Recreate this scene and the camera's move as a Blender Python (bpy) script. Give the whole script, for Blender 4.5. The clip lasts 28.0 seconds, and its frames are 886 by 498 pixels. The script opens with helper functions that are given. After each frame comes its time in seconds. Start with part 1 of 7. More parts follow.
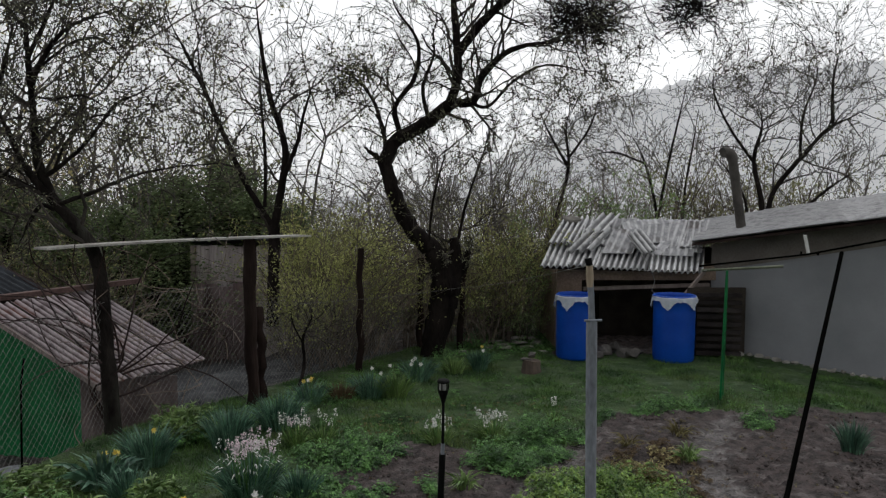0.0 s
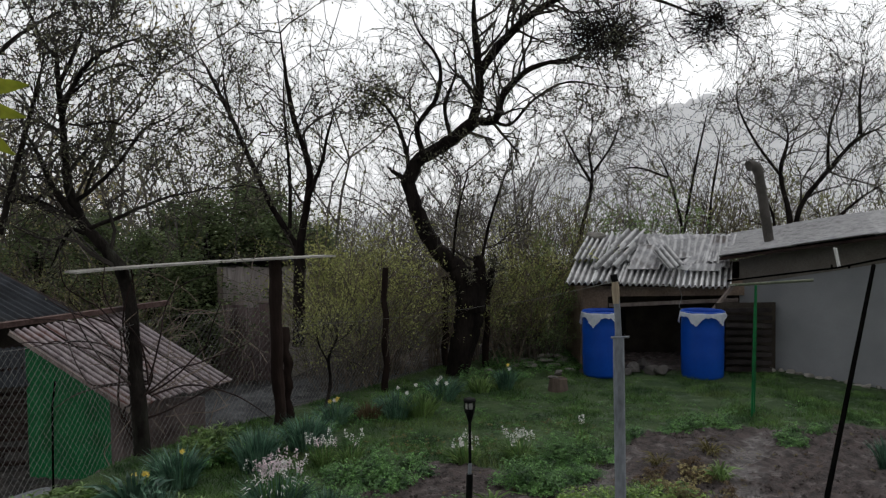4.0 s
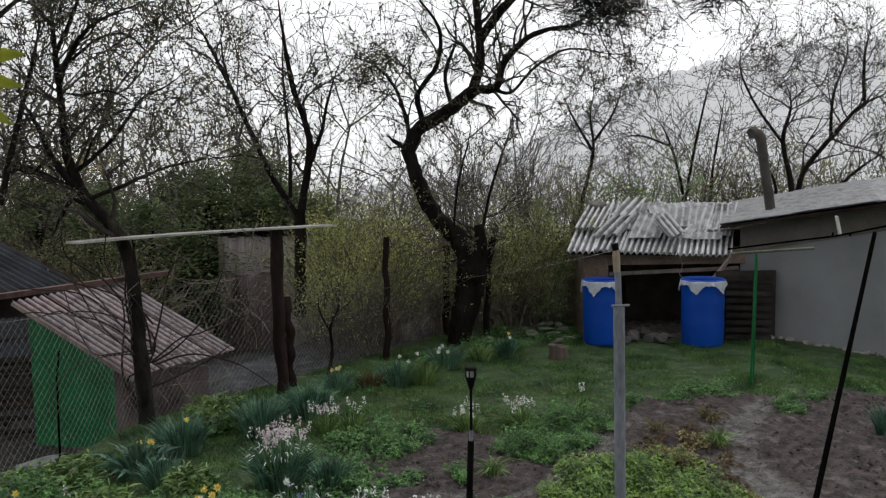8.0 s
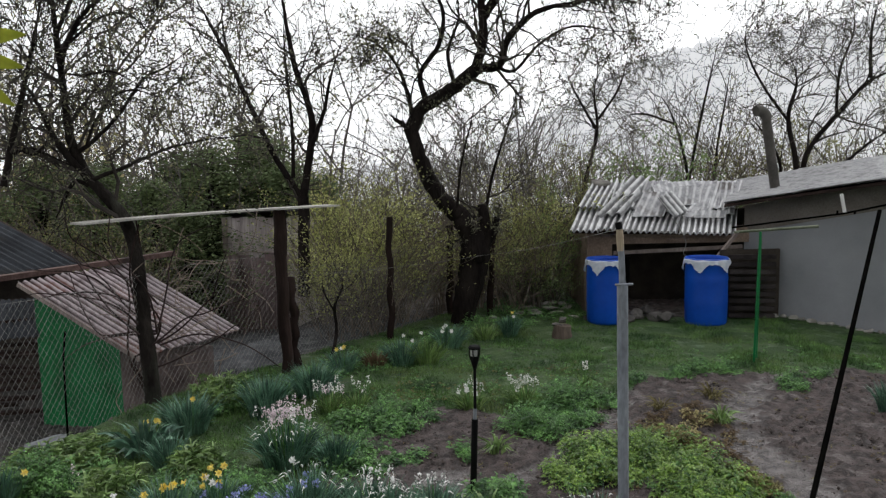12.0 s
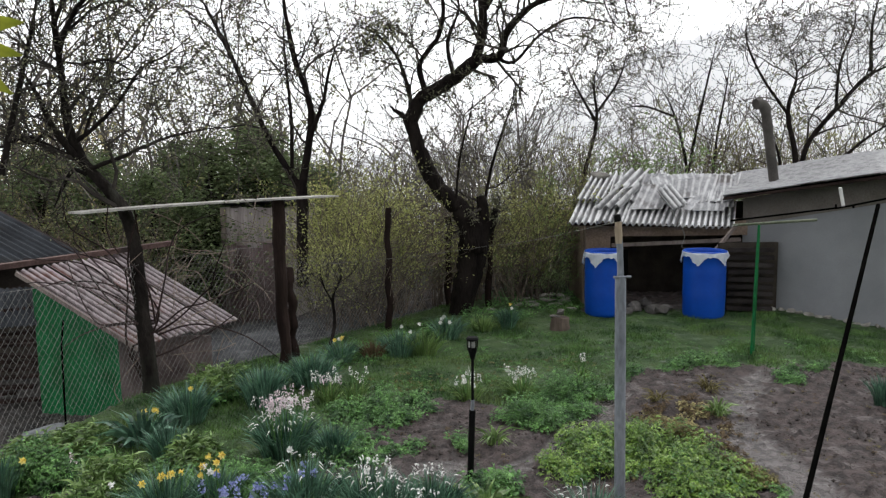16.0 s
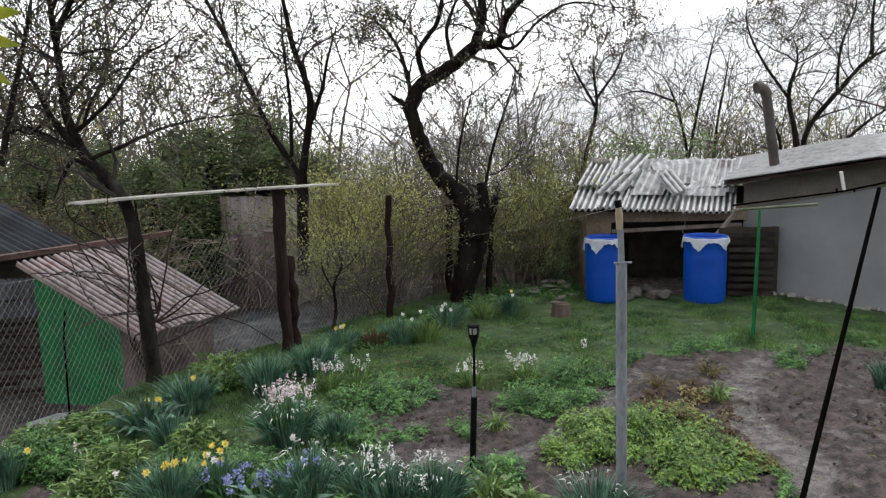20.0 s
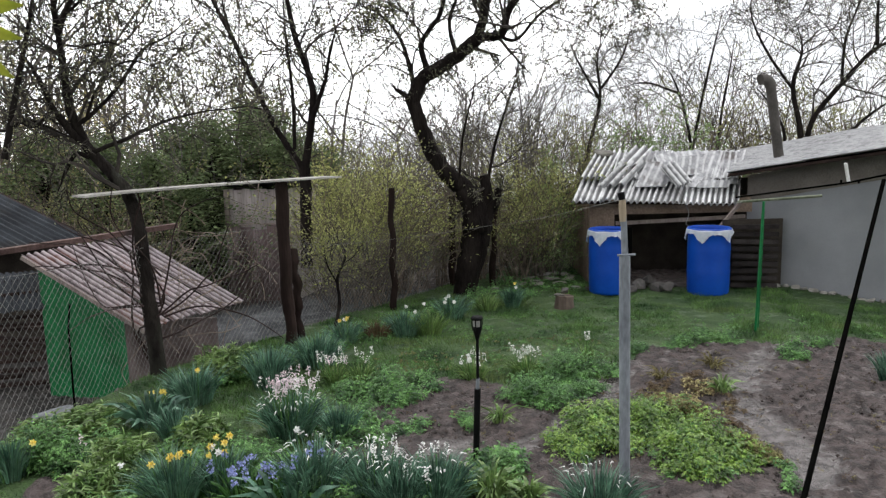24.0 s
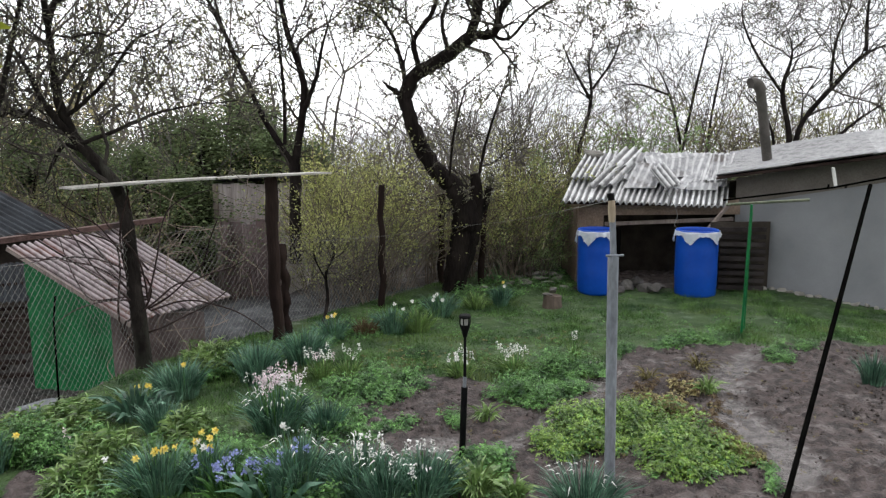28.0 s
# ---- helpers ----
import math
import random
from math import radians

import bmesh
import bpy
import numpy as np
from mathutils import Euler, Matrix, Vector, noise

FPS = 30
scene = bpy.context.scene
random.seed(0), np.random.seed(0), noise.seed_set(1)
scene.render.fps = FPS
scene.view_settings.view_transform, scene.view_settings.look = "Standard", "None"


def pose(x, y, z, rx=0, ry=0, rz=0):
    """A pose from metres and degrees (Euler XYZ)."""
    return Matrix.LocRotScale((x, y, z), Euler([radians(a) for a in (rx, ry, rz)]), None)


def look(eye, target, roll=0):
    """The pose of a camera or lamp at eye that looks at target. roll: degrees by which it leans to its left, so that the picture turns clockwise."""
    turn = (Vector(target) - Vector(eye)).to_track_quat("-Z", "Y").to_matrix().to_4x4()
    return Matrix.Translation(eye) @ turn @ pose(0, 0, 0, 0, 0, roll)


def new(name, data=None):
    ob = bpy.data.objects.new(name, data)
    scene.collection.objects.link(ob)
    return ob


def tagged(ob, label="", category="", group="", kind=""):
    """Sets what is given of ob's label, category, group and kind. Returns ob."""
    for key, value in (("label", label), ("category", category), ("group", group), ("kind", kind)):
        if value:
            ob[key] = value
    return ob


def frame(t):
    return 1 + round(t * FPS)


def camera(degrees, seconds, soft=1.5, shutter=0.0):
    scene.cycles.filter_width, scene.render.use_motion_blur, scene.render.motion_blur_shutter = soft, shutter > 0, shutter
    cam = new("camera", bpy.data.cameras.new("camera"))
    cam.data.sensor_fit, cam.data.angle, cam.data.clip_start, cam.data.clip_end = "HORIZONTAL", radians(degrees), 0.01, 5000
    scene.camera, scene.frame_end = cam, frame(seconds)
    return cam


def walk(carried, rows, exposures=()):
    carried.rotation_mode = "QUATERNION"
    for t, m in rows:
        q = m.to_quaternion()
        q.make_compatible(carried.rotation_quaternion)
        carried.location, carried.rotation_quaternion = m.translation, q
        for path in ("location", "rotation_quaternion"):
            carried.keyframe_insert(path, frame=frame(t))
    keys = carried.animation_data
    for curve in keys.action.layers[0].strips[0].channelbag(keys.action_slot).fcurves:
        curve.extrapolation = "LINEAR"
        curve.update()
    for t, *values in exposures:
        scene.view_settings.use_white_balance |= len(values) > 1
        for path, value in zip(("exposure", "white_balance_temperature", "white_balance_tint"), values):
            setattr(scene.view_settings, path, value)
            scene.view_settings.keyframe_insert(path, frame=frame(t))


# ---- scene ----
cam = camera(61.42, 28.0, soft=1.3)
EYE = 2.65
# seconds, Euler angles of the camera in degrees; it stands on a raised porch and only turns
ROWS = [
    (0, 86.255, -0.108, -1.906),
    (0.5, 86.139, -0.379, -1.376),
    (1, 86.732, 0.033, -0.951),
    (1.5, 86.811, 0.130, -0.489),
    (2, 87.143, 0.406, -0.213),
    (2.5, 87.064, 0.365, 0.108),
    (3, 87.365, 0.301, -0.043),
    (3.5, 87.758, 0.577, -0.127),
    (5.5, 86.906, 1.114, -0.059),
    (6, 86.620, 1.205, -0.333),
    (6.5, 86.349, 1.045, -0.009),
    (7, 86.065, 0.923, -0.071),
    (7.5, 85.385, 1.004, -0.036),
    (8, 85.314, 1.003, -0.047),
    (8.5, 85.232, 0.998, -0.054),
    (9, 84.975, 1.028, 0.134),
    (9.5, 84.777, 0.974, 0.088),
    (10, 84.741, 0.827, -0.002),
    (10.5, 84.693, 0.946, -0.054),
    (11, 84.547, 0.974, 0.036),
    (11.5, 84.316, 1.006, 0.120),
    (12, 83.755, 1.245, 0.196),
    (12.5, 83.769, 1.179, 0.244),
    (14.5, 83.269, 0.983, -0.141),
    (15, 83.204, 0.897, -0.067),
    (15.5, 83.232, 0.780, -0.044),
    (16, 83.090, 0.892, 0.122),
    (16.5, 83.109, 0.971, 0.086),
    (17, 82.979, 0.998, 0.117),
    (17.5, 82.918, 1.006, 0.137),
    (18, 82.632, 1.087, 0.211),
    (18.5, 82.537, 1.219, 0.258),
    (19, 82.282, 1.350, 0.089),
    (19.5, 82.079, 1.334, 0.103),
    (20, 82.119, 1.370, 0.109),
    (20.5, 82.028, 1.504, 0.112),
    (21, 81.865, 1.603, 0.111),
    (21.5, 81.830, 1.524, 0.185),
    (23.5, 81.528, 1.733, 0.402),
    (24, 81.544, 1.501, 0.341),
    (24.5, 81.495, 1.611, 0.223),
    (25, 81.381, 1.699, -0.258),
    (25.5, 81.318, 1.623, 0.684),
    (26, 81.159, 0.867, 0.216),
    (26.5, 81.137, 0.535, -0.130),
    (27, 81.254, 0.464, -0.079),
    (27.5, 81.307, 0.458, -0.333),
    (28, 81.368, 0.497, -0.351),
]
walk(cam, [(t, pose(0, 0, EYE, a, b, c)) for t, a, b, c in ROWS],
     [(0, -1.2), (1, -1.18), (3, -1.22), (6, -1.16), (8, -0.94), (12, -0.63), (17, -0.3), (21, -0.16), (25, -0.02), (28, 0.0)])

# ---------------------------------------------------------------- light
world = bpy.data.worlds.new("overcast")
scene.world = world
world.use_nodes = True
wn = world.node_tree
wn.nodes.clear()
sky = wn.nodes.new("ShaderNodeTexSky")
sky.sky_type, sky.sun_disc = "NISHITA", False
sky.sun_elevation, sky.sun_rotation = radians(42), radians(20)
sky.dust_density, sky.ozone_density = 4.0, 1.0
grey = wn.nodes.new("ShaderNodeHueSaturation")
grey.inputs["Saturation"].default_value = 0.1
cover = wn.nodes.new("ShaderNodeMix")
cover.data_type = "RGBA"
cover.inputs[0].default_value = 0.85
cover.inputs[7].default_value = (20.5, 20.8, 21.3, 1)
back = wn.nodes.new("ShaderNodeBackground")
back.inputs["Strength"].default_value = 0.1
wout = wn.nodes.new("ShaderNodeOutputWorld")
wn.links.new(sky.outputs[0], grey.inputs["Color"])
wn.links.new(grey.outputs[0], cover.inputs[6])
# the cloud is brighter towards the hidden sun, ahead of the camera
way, axis, glow, lit = wn.nodes.new("ShaderNodeTexCoord"), wn.nodes.new("ShaderNodeSeparateXYZ"), wn.nodes.new("ShaderNodeMapRange"), wn.nodes.new("ShaderNodeVectorMath")
glow.inputs[1].default_value, glow.inputs[2].default_value, glow.inputs[3].default_value, glow.inputs[4].default_value = -1, 1, 0.5, 1.35
lit.operation = "SCALE"
wn.links.new(way.outputs["Generated"], axis.inputs[0])
wn.links.new(axis.outputs[1], glow.inputs[0])
wn.links.new(cover.outputs[2], lit.inputs[0])
wn.links.new(glow.outputs[0], lit.inputs["Scale"])
wn.links.new(lit.outputs[0], back.inputs[0])
wn.links.new(back.outputs[0], wout.inputs[0])
sun = new("sun", bpy.data.lights.new("sun", "SUN"))
sun.data.energy, sun.data.angle, sun.data.color = 0.8, radians(40), (1, 0.97, 0.93)
sun.matrix_world = look((6, 16, 22), (0, 8, 0))


# ---------------------------------------------------------------- materials
def mat(name, a, b, scale=6.0, rough=0.8, metal=0.0, bump=0.3, fine=60.0, stain=None, stain_at=0.62, vary=0.0, island=0.0,
        stretch=(1, 1, 1), spec=0.3, translucent=0.0, depth=0.01, speck=0.55, crest=None, crest_at=0.22):
    """A surface that goes from colour a to b in patches, with fine grain, optional stains and a change from piece to piece."""
    m = bpy.data.materials.new(name)
    m.use_nodes = True
    n, l = m.node_tree.nodes, m.node_tree.links
    p = n["Principled BSDF"]
    co = n.new("ShaderNodeTexCoord")
    mp = n.new("ShaderNodeMapping")
    mp.inputs["Scale"].default_value = stretch
    l.new(co.outputs["Object"], mp.inputs[0])
    big, small = n.new("ShaderNodeTexNoise"), n.new("ShaderNodeTexNoise")
    big.inputs["Scale"].default_value, big.inputs["Detail"].default_value = scale, 5
    small.inputs["Scale"].default_value, small.inputs["Detail"].default_value = fine, 4
    l.new(mp.outputs[0], big.inputs[0])
    l.new(mp.outputs[0], small.inputs[0])
    ramp = n.new("ShaderNodeValToRGB")
    ramp.color_ramp.elements[0].position, ramp.color_ramp.elements[1].position = 0.33, 0.67
    ramp.color_ramp.elements[0].color, ramp.color_ramp.elements[1].color = (*a, 1), (*b, 1)
    l.new(big.outputs[0], ramp.inputs[0])
    col = ramp.outputs[0]
    grain = n.new("ShaderNodeMix")
    grain.data_type, grain.blend_type = "RGBA", "OVERLAY"
    grain.inputs[0].default_value = speck
    l.new(col, grain.inputs[6])
    l.new(small.outputs[0], grain.inputs[7])
    col = grain.outputs[2]
    if stain:
        sn = n.new("ShaderNodeTexNoise")
        sn.inputs["Scale"].default_value, sn.inputs["Detail"].default_value = scale * 0.45, 8
        l.new(mp.outputs[0], sn.inputs[0])
        sr = n.new("ShaderNodeMapRange")
        sr.inputs[1].default_value, sr.inputs[2].default_value = stain_at - 0.06, stain_at + 0.06
        l.new(sn.outputs[0], sr.inputs[0])
        sm = n.new("ShaderNodeMix")
        sm.data_type = "RGBA"
        sm.inputs[7].default_value = (*stain, 1)
        l.new(sr.outputs[0], sm.inputs[0])
        l.new(col, sm.inputs[6])
        col = sm.outputs[2]
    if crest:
        # light and shade of the waves put into the colour: lichen-pale crests, dark valleys
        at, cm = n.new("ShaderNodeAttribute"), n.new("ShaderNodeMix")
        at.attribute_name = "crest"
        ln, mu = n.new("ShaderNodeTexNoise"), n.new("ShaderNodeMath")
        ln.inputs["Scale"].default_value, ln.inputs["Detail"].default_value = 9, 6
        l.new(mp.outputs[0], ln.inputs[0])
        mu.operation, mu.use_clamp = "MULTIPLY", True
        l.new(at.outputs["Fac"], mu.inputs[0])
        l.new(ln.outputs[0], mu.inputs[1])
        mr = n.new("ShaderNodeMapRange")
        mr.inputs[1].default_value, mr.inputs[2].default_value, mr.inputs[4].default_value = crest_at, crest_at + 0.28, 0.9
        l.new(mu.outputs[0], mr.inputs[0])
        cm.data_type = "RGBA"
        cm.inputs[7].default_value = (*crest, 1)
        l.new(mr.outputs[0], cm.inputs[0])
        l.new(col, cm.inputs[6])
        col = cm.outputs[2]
    for amount, kind in ((vary, "object"), (island, "island")):
        if amount:
            src = n.new("ShaderNodeObjectInfo").outputs["Random"] if kind == "object" else n.new("ShaderNodeNewGeometry").outputs["Random Per Island"]
            mr = n.new("ShaderNodeMapRange")
            mr.inputs[3].default_value, mr.inputs[4].default_value = 1 - amount, 1 + amount
            l.new(src, mr.inputs[0])
            hs = n.new("ShaderNodeHueSaturation")
            l.new(mr.outputs[0], hs.inputs["Value"])
            l.new(col, hs.inputs["Color"])
            col = hs.outputs[0]
    l.new(col, p.inputs["Base Color"])
    p.inputs["Roughness"].default_value, p.inputs["Metallic"].default_value = rough, metal
    p.inputs["Specular IOR Level"].default_value = spec
    if bump:
        bp = n.new("ShaderNodeBump")
        bp.inputs["Strength"].default_value, bp.inputs["Distance"].default_value = bump, depth
        l.new(small.outputs[0], bp.inputs["Height"])
        l.new(bp.outputs[0], p.inputs["Normal"])
    if translucent:
        tr, mx = n.new("ShaderNodeBsdfTranslucent"), n.new("ShaderNodeMixShader")
        mx.inputs[0].default_value = translucent
        l.new(col, tr.inputs[0])
        l.new(p.outputs[0], mx.inputs[1])
        l.new(tr.outputs[0], mx.inputs[2])
        l.new(mx.outputs[0], n["Material Output"].inputs[0])
    return m


BARK = mat("dark_bark", (0.007, 0.0052, 0.005), (0.024, 0.019, 0.017), 7, 0.9, spec=0.1, bump=1.0, fine=30, stretch=(1, 1, 0.3), depth=0.03)
BARK_LICHEN = mat("lichened_bark", (0.009, 0.007, 0.0065), (0.03, 0.025, 0.022), 6, 0.9, spec=0.1, bump=1.0, fine=30, stretch=(1, 1, 0.4), depth=0.03, stain=(0.055, 0.056, 0.045), stain_at=0.62)
TWIG_DARK = mat("dark_wet_twig", (0.03, 0.025, 0.022), (0.075, 0.065, 0.056), 3, 0.85, island=0.3, bump=0)
TWIG = mat("grey_twig", (0.075, 0.063, 0.056), (0.18, 0.155, 0.138), 3, 0.85, island=0.3, bump=0)
TWIG_RED = mat("reddish_twig", (0.1, 0.078, 0.062), (0.29, 0.235, 0.19), 3, 0.85, island=0.3, bump=0)
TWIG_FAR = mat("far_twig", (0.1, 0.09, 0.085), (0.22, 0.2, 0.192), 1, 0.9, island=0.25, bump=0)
TWIG_BROWN = mat("brown_wet_twig", (0.07, 0.057, 0.047), (0.2, 0.165, 0.14), 3, 0.85, island=0.35, bump=0)
LEAF_PALE = mat("pale_spring_leaf", (0.2, 0.21, 0.1), (0.38, 0.38, 0.25), 2, 0.7, island=0.35, bump=0, translucent=0.5)
LEAF_BUD = mat("grey_green_bud_leaf", (0.12, 0.125, 0.07), (0.3, 0.3, 0.2), 2, 0.7, island=0.4, bump=0, translucent=0.35)
LEAF_YELLOW = mat("yellow_green_leaf", (0.25, 0.275, 0.09), (0.57, 0.58, 0.25), 2, 0.7, island=0.45, bump=0, translucent=0.55)
LEAF_GREEN = mat("fresh_green_leaf", (0.18, 0.28, 0.1), (0.34, 0.46, 0.2), 2, 0.6, island=0.35, bump=0, translucent=0.5)
LEAF_DARK = mat("dull_green_leaf", (0.085, 0.125, 0.055), (0.22, 0.28, 0.13), 2, 0.8, island=0.4, bump=0, translucent=0.3)
LEAF_HERB = mat("herb_leaf", (0.013, 0.056, 0.016), (0.175, 0.365, 0.1), 7, 0.42, spec=0.4, island=0.5, bump=0, translucent=0.1)
LEAF_WEED = mat("bright_weed_leaf", (0.035, 0.1, 0.012), (0.26, 0.41, 0.07), 6, 0.38, spec=0.5, island=0.42, bump=0, translucent=0.12)
LEAF_BROWN = mat("withered_leaf", (0.07, 0.045, 0.025), (0.17, 0.125, 0.07), 3, 0.8, island=0.4, bump=0, translucent=0.1)
LEAF_RUST = mat("rusty_olive_leaf", (0.09, 0.07, 0.025), (0.24, 0.22, 0.09), 3, 0.6, island=0.4, bump=0, translucent=0.15)
LEAF_OCHRE = mat("ochre_spring_leaf", (0.32, 0.28, 0.13), (0.52, 0.46, 0.25), 2, 0.7, island=0.35, bump=0, translucent=0.5)
LEAF_BLUE = mat("bluish_blade_leaf", (0.02, 0.064, 0.042), (0.18, 0.33, 0.225), 6, 0.32, spec=0.6, island=0.5, bump=0, translucent=0.15)
LEAF_LILY = mat("light_green_blade_leaf", (0.065, 0.135, 0.032), (0.27, 0.385, 0.135), 6, 0.38, spec=0.55, island=0.5, bump=0, translucent=0.2)
LEAF_OLIVE = mat("olive_spring_leaf", (0.15, 0.155, 0.06), (0.37, 0.37, 0.165), 2, 0.7, island=0.35, bump=0, translucent=0.5)
GRASS = mat("lawn_grass", (0.022, 0.07, 0.018), (0.15, 0.265, 0.075), 2.2, 0.6, stain=(0.15, 0.2, 0.07), stain_at=0.6, island=0.55, bump=0, translucent=0.15)
WHITE_PETAL = mat("white_petal", (0.8, 0.79, 0.77), (0.9, 0.89, 0.88), 8, 0.6, island=0.08, bump=0, translucent=0.25)
PINK_PETAL = mat("pale_pink_petal", (0.72, 0.58, 0.64), (0.85, 0.76, 0.79), 8, 0.6, island=0.12, bump=0, translucent=0.25)
YELLOW_PETAL = mat("yellow_petal", (0.8, 0.62, 0.1), (0.88, 0.78, 0.32), 8, 0.6, island=0.15, bump=0, translucent=0.25)
BLUE_PETAL = mat("blue_petal", (0.24, 0.28, 0.56), (0.42, 0.46, 0.74), 8, 0.6, island=0.15, bump=0, translucent=0.25)
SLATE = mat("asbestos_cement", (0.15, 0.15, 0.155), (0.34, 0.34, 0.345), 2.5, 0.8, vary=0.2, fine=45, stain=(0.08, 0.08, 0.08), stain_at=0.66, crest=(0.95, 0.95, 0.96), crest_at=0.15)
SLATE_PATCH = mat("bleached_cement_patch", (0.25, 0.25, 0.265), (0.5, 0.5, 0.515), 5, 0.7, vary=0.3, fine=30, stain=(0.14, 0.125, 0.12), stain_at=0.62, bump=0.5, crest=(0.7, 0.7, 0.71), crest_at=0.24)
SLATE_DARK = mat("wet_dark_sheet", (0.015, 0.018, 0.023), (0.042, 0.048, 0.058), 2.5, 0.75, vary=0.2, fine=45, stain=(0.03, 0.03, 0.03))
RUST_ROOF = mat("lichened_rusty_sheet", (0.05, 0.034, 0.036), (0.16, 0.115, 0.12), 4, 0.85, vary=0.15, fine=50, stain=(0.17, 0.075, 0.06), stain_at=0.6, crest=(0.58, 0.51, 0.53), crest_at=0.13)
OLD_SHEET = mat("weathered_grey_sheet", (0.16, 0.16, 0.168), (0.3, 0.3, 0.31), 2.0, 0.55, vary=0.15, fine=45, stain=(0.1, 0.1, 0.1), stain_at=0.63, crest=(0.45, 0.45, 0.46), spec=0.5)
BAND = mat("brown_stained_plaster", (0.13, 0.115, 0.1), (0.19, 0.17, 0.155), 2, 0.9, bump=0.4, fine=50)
PLASTER = mat("grey_plaster", (0.235, 0.242, 0.258), (0.305, 0.312, 0.33), 1.3, 0.9, bump=0.2, fine=90, stain=(0.27, 0.27, 0.27), stain_at=0.66, speck=0.22)
ADOBE = mat("clay_plaster", (0.2, 0.145, 0.11), (0.31, 0.235, 0.185), 2, 0.95, bump=0.7, fine=30)
COOP_WALL = mat("mauve_brown_plaster", (0.15, 0.115, 0.11), (0.25, 0.2, 0.19), 3, 0.95, bump=0.6, fine=30, stain=(0.1, 0.075, 0.07))
CONCRETE = mat("stained_concrete", (0.2, 0.18, 0.16), (0.32, 0.29, 0.26), 3, 0.9, bump=0.5, fine=40, stain=(0.12, 0.11, 0.1))
WET_SLAB = mat("wet_grey_slab", (0.11, 0.12, 0.13), (0.18, 0.19, 0.205), 5, 0.6, bump=0.5, fine=30)
STONE = mat("field_stone", (0.2, 0.19, 0.17), (0.38, 0.36, 0.33), 6, 0.9, vary=0.25, bump=0.8, fine=30)
DARK_STONE = mat("sooty_field_stone", (0.07, 0.064, 0.06), (0.15, 0.14, 0.13), 6, 0.9, vary=0.25, bump=0.8, fine=30)
SLAT_WOOD = mat("dark_slat_wood", (0.022, 0.018, 0.018), (0.055, 0.047, 0.046), 4, 0.8, vary=0.25, bump=0.6, fine=45, spec=0.1)
DARK_WOOD = mat("weathered_dark_wood", (0.016, 0.01, 0.009), (0.045, 0.03, 0.026), 4, 0.85, spec=0.1, vary=0.2, bump=0.6, fine=45, stretch=(1, 1, 0.15))
OUTHOUSE_WOOD = mat("mauve_grey_plank", (0.45, 0.39, 0.395), (0.62, 0.55, 0.555), 4, 0.85, vary=0.15, bump=0.4, fine=40, stretch=(1, 1, 0.1), stain=(0.25, 0.2, 0.19), stain_at=0.64)
BOARD_WOOD = mat("bleached_board", (0.34, 0.32, 0.3), (0.5, 0.48, 0.45), 3, 0.8, bump=0.4, fine=40)
GREY_WOOD = mat("grey_weathered_board", (0.15, 0.12, 0.11), (0.27, 0.225, 0.205), 4, 0.85, vary=0.18, bump=0.5, fine=40, stretch=(1, 1, 0.1))
STUMP_WOOD = mat("old_stump_wood", (0.07, 0.052, 0.042), (0.15, 0.115, 0.095), 6, 0.9, bump=0.7, fine=40, stretch=(1, 1, 0.2))
RED_WOOD = mat("reddish_rotten_wood", (0.07, 0.042, 0.038), (0.17, 0.11, 0.1), 5, 0.9, bump=0.6, fine=40, stain=(0.04, 0.03, 0.028))
MAUVE_WOOD = mat("damp_mauve_board", (0.24, 0.17, 0.175), (0.38, 0.29, 0.295), 4, 0.85, vary=0.12, bump=0.4, fine=40, stretch=(1, 1, 0.15), stain=(0.08, 0.055, 0.055))
PALE_WOOD = mat("pale_bare_wood", (0.34, 0.27, 0.19), (0.5, 0.41, 0.31), 6, 0.7, bump=0.3, fine=50, stretch=(1, 1, 0.1))
BLUE_PLASTIC = mat("blue_barrel_plastic", (0.0006, 0.06, 0.42), (0.0012, 0.08, 0.5), 2, 0.45, speck=0.12, bump=0.05, fine=20, spec=0.4)
FILM = mat("milky_plastic_film", (0.72, 0.78, 0.87), (0.9, 0.93, 0.97), 9, 0.3, bump=0.5, fine=25, translucent=0.3)
GREEN_PAINT = mat("green_paint", (0.005, 0.115, 0.034), (0.008, 0.185, 0.055), 3, 0.5, bump=0.15, fine=30, stain=(0.006, 0.09, 0.022))
MOSSY = mat("weathered_green_paint", (0.09, 0.11, 0.07), (0.19, 0.21, 0.15), 5, 0.7, bump=0.2, fine=40)
STEEL = mat("galvanised_steel", (0.19, 0.205, 0.235), (0.29, 0.31, 0.345), 5, 0.55, metal=0.15, bump=0.15, fine=40, stretch=(1, 1, 0.3))
WIRE = mat("fence_wire", (0.19, 0.186, 0.178), (0.31, 0.302, 0.29), 5, 0.5, metal=0.2, bump=0)
BLACK = mat("black_plastic", (0.003, 0.003, 0.0035), (0.007, 0.007, 0.0075), 5, 0.65, bump=0.1, spec=0.1)
BLACK_PIPE = mat("black_painted_pipe", (0.002, 0.002, 0.002), (0.0045, 0.0045, 0.004), 5, 0.8, bump=0.2, spec=0.0)
DARK_PIPE = mat("sooty_stove_pipe", (0.06, 0.055, 0.05), (0.12, 0.11, 0.1), 4, 0.7, metal=0.3, bump=0.3)
WHITE_PAINT = mat("white_metal_paint", (0.7, 0.7, 0.68), (0.8, 0.8, 0.78), 4, 0.5, bump=0.1)
LAMP_CAP = mat("lamp_lens", (0.3, 0.3, 0.28), (0.4, 0.4, 0.38), 4, 0.2, bump=0)
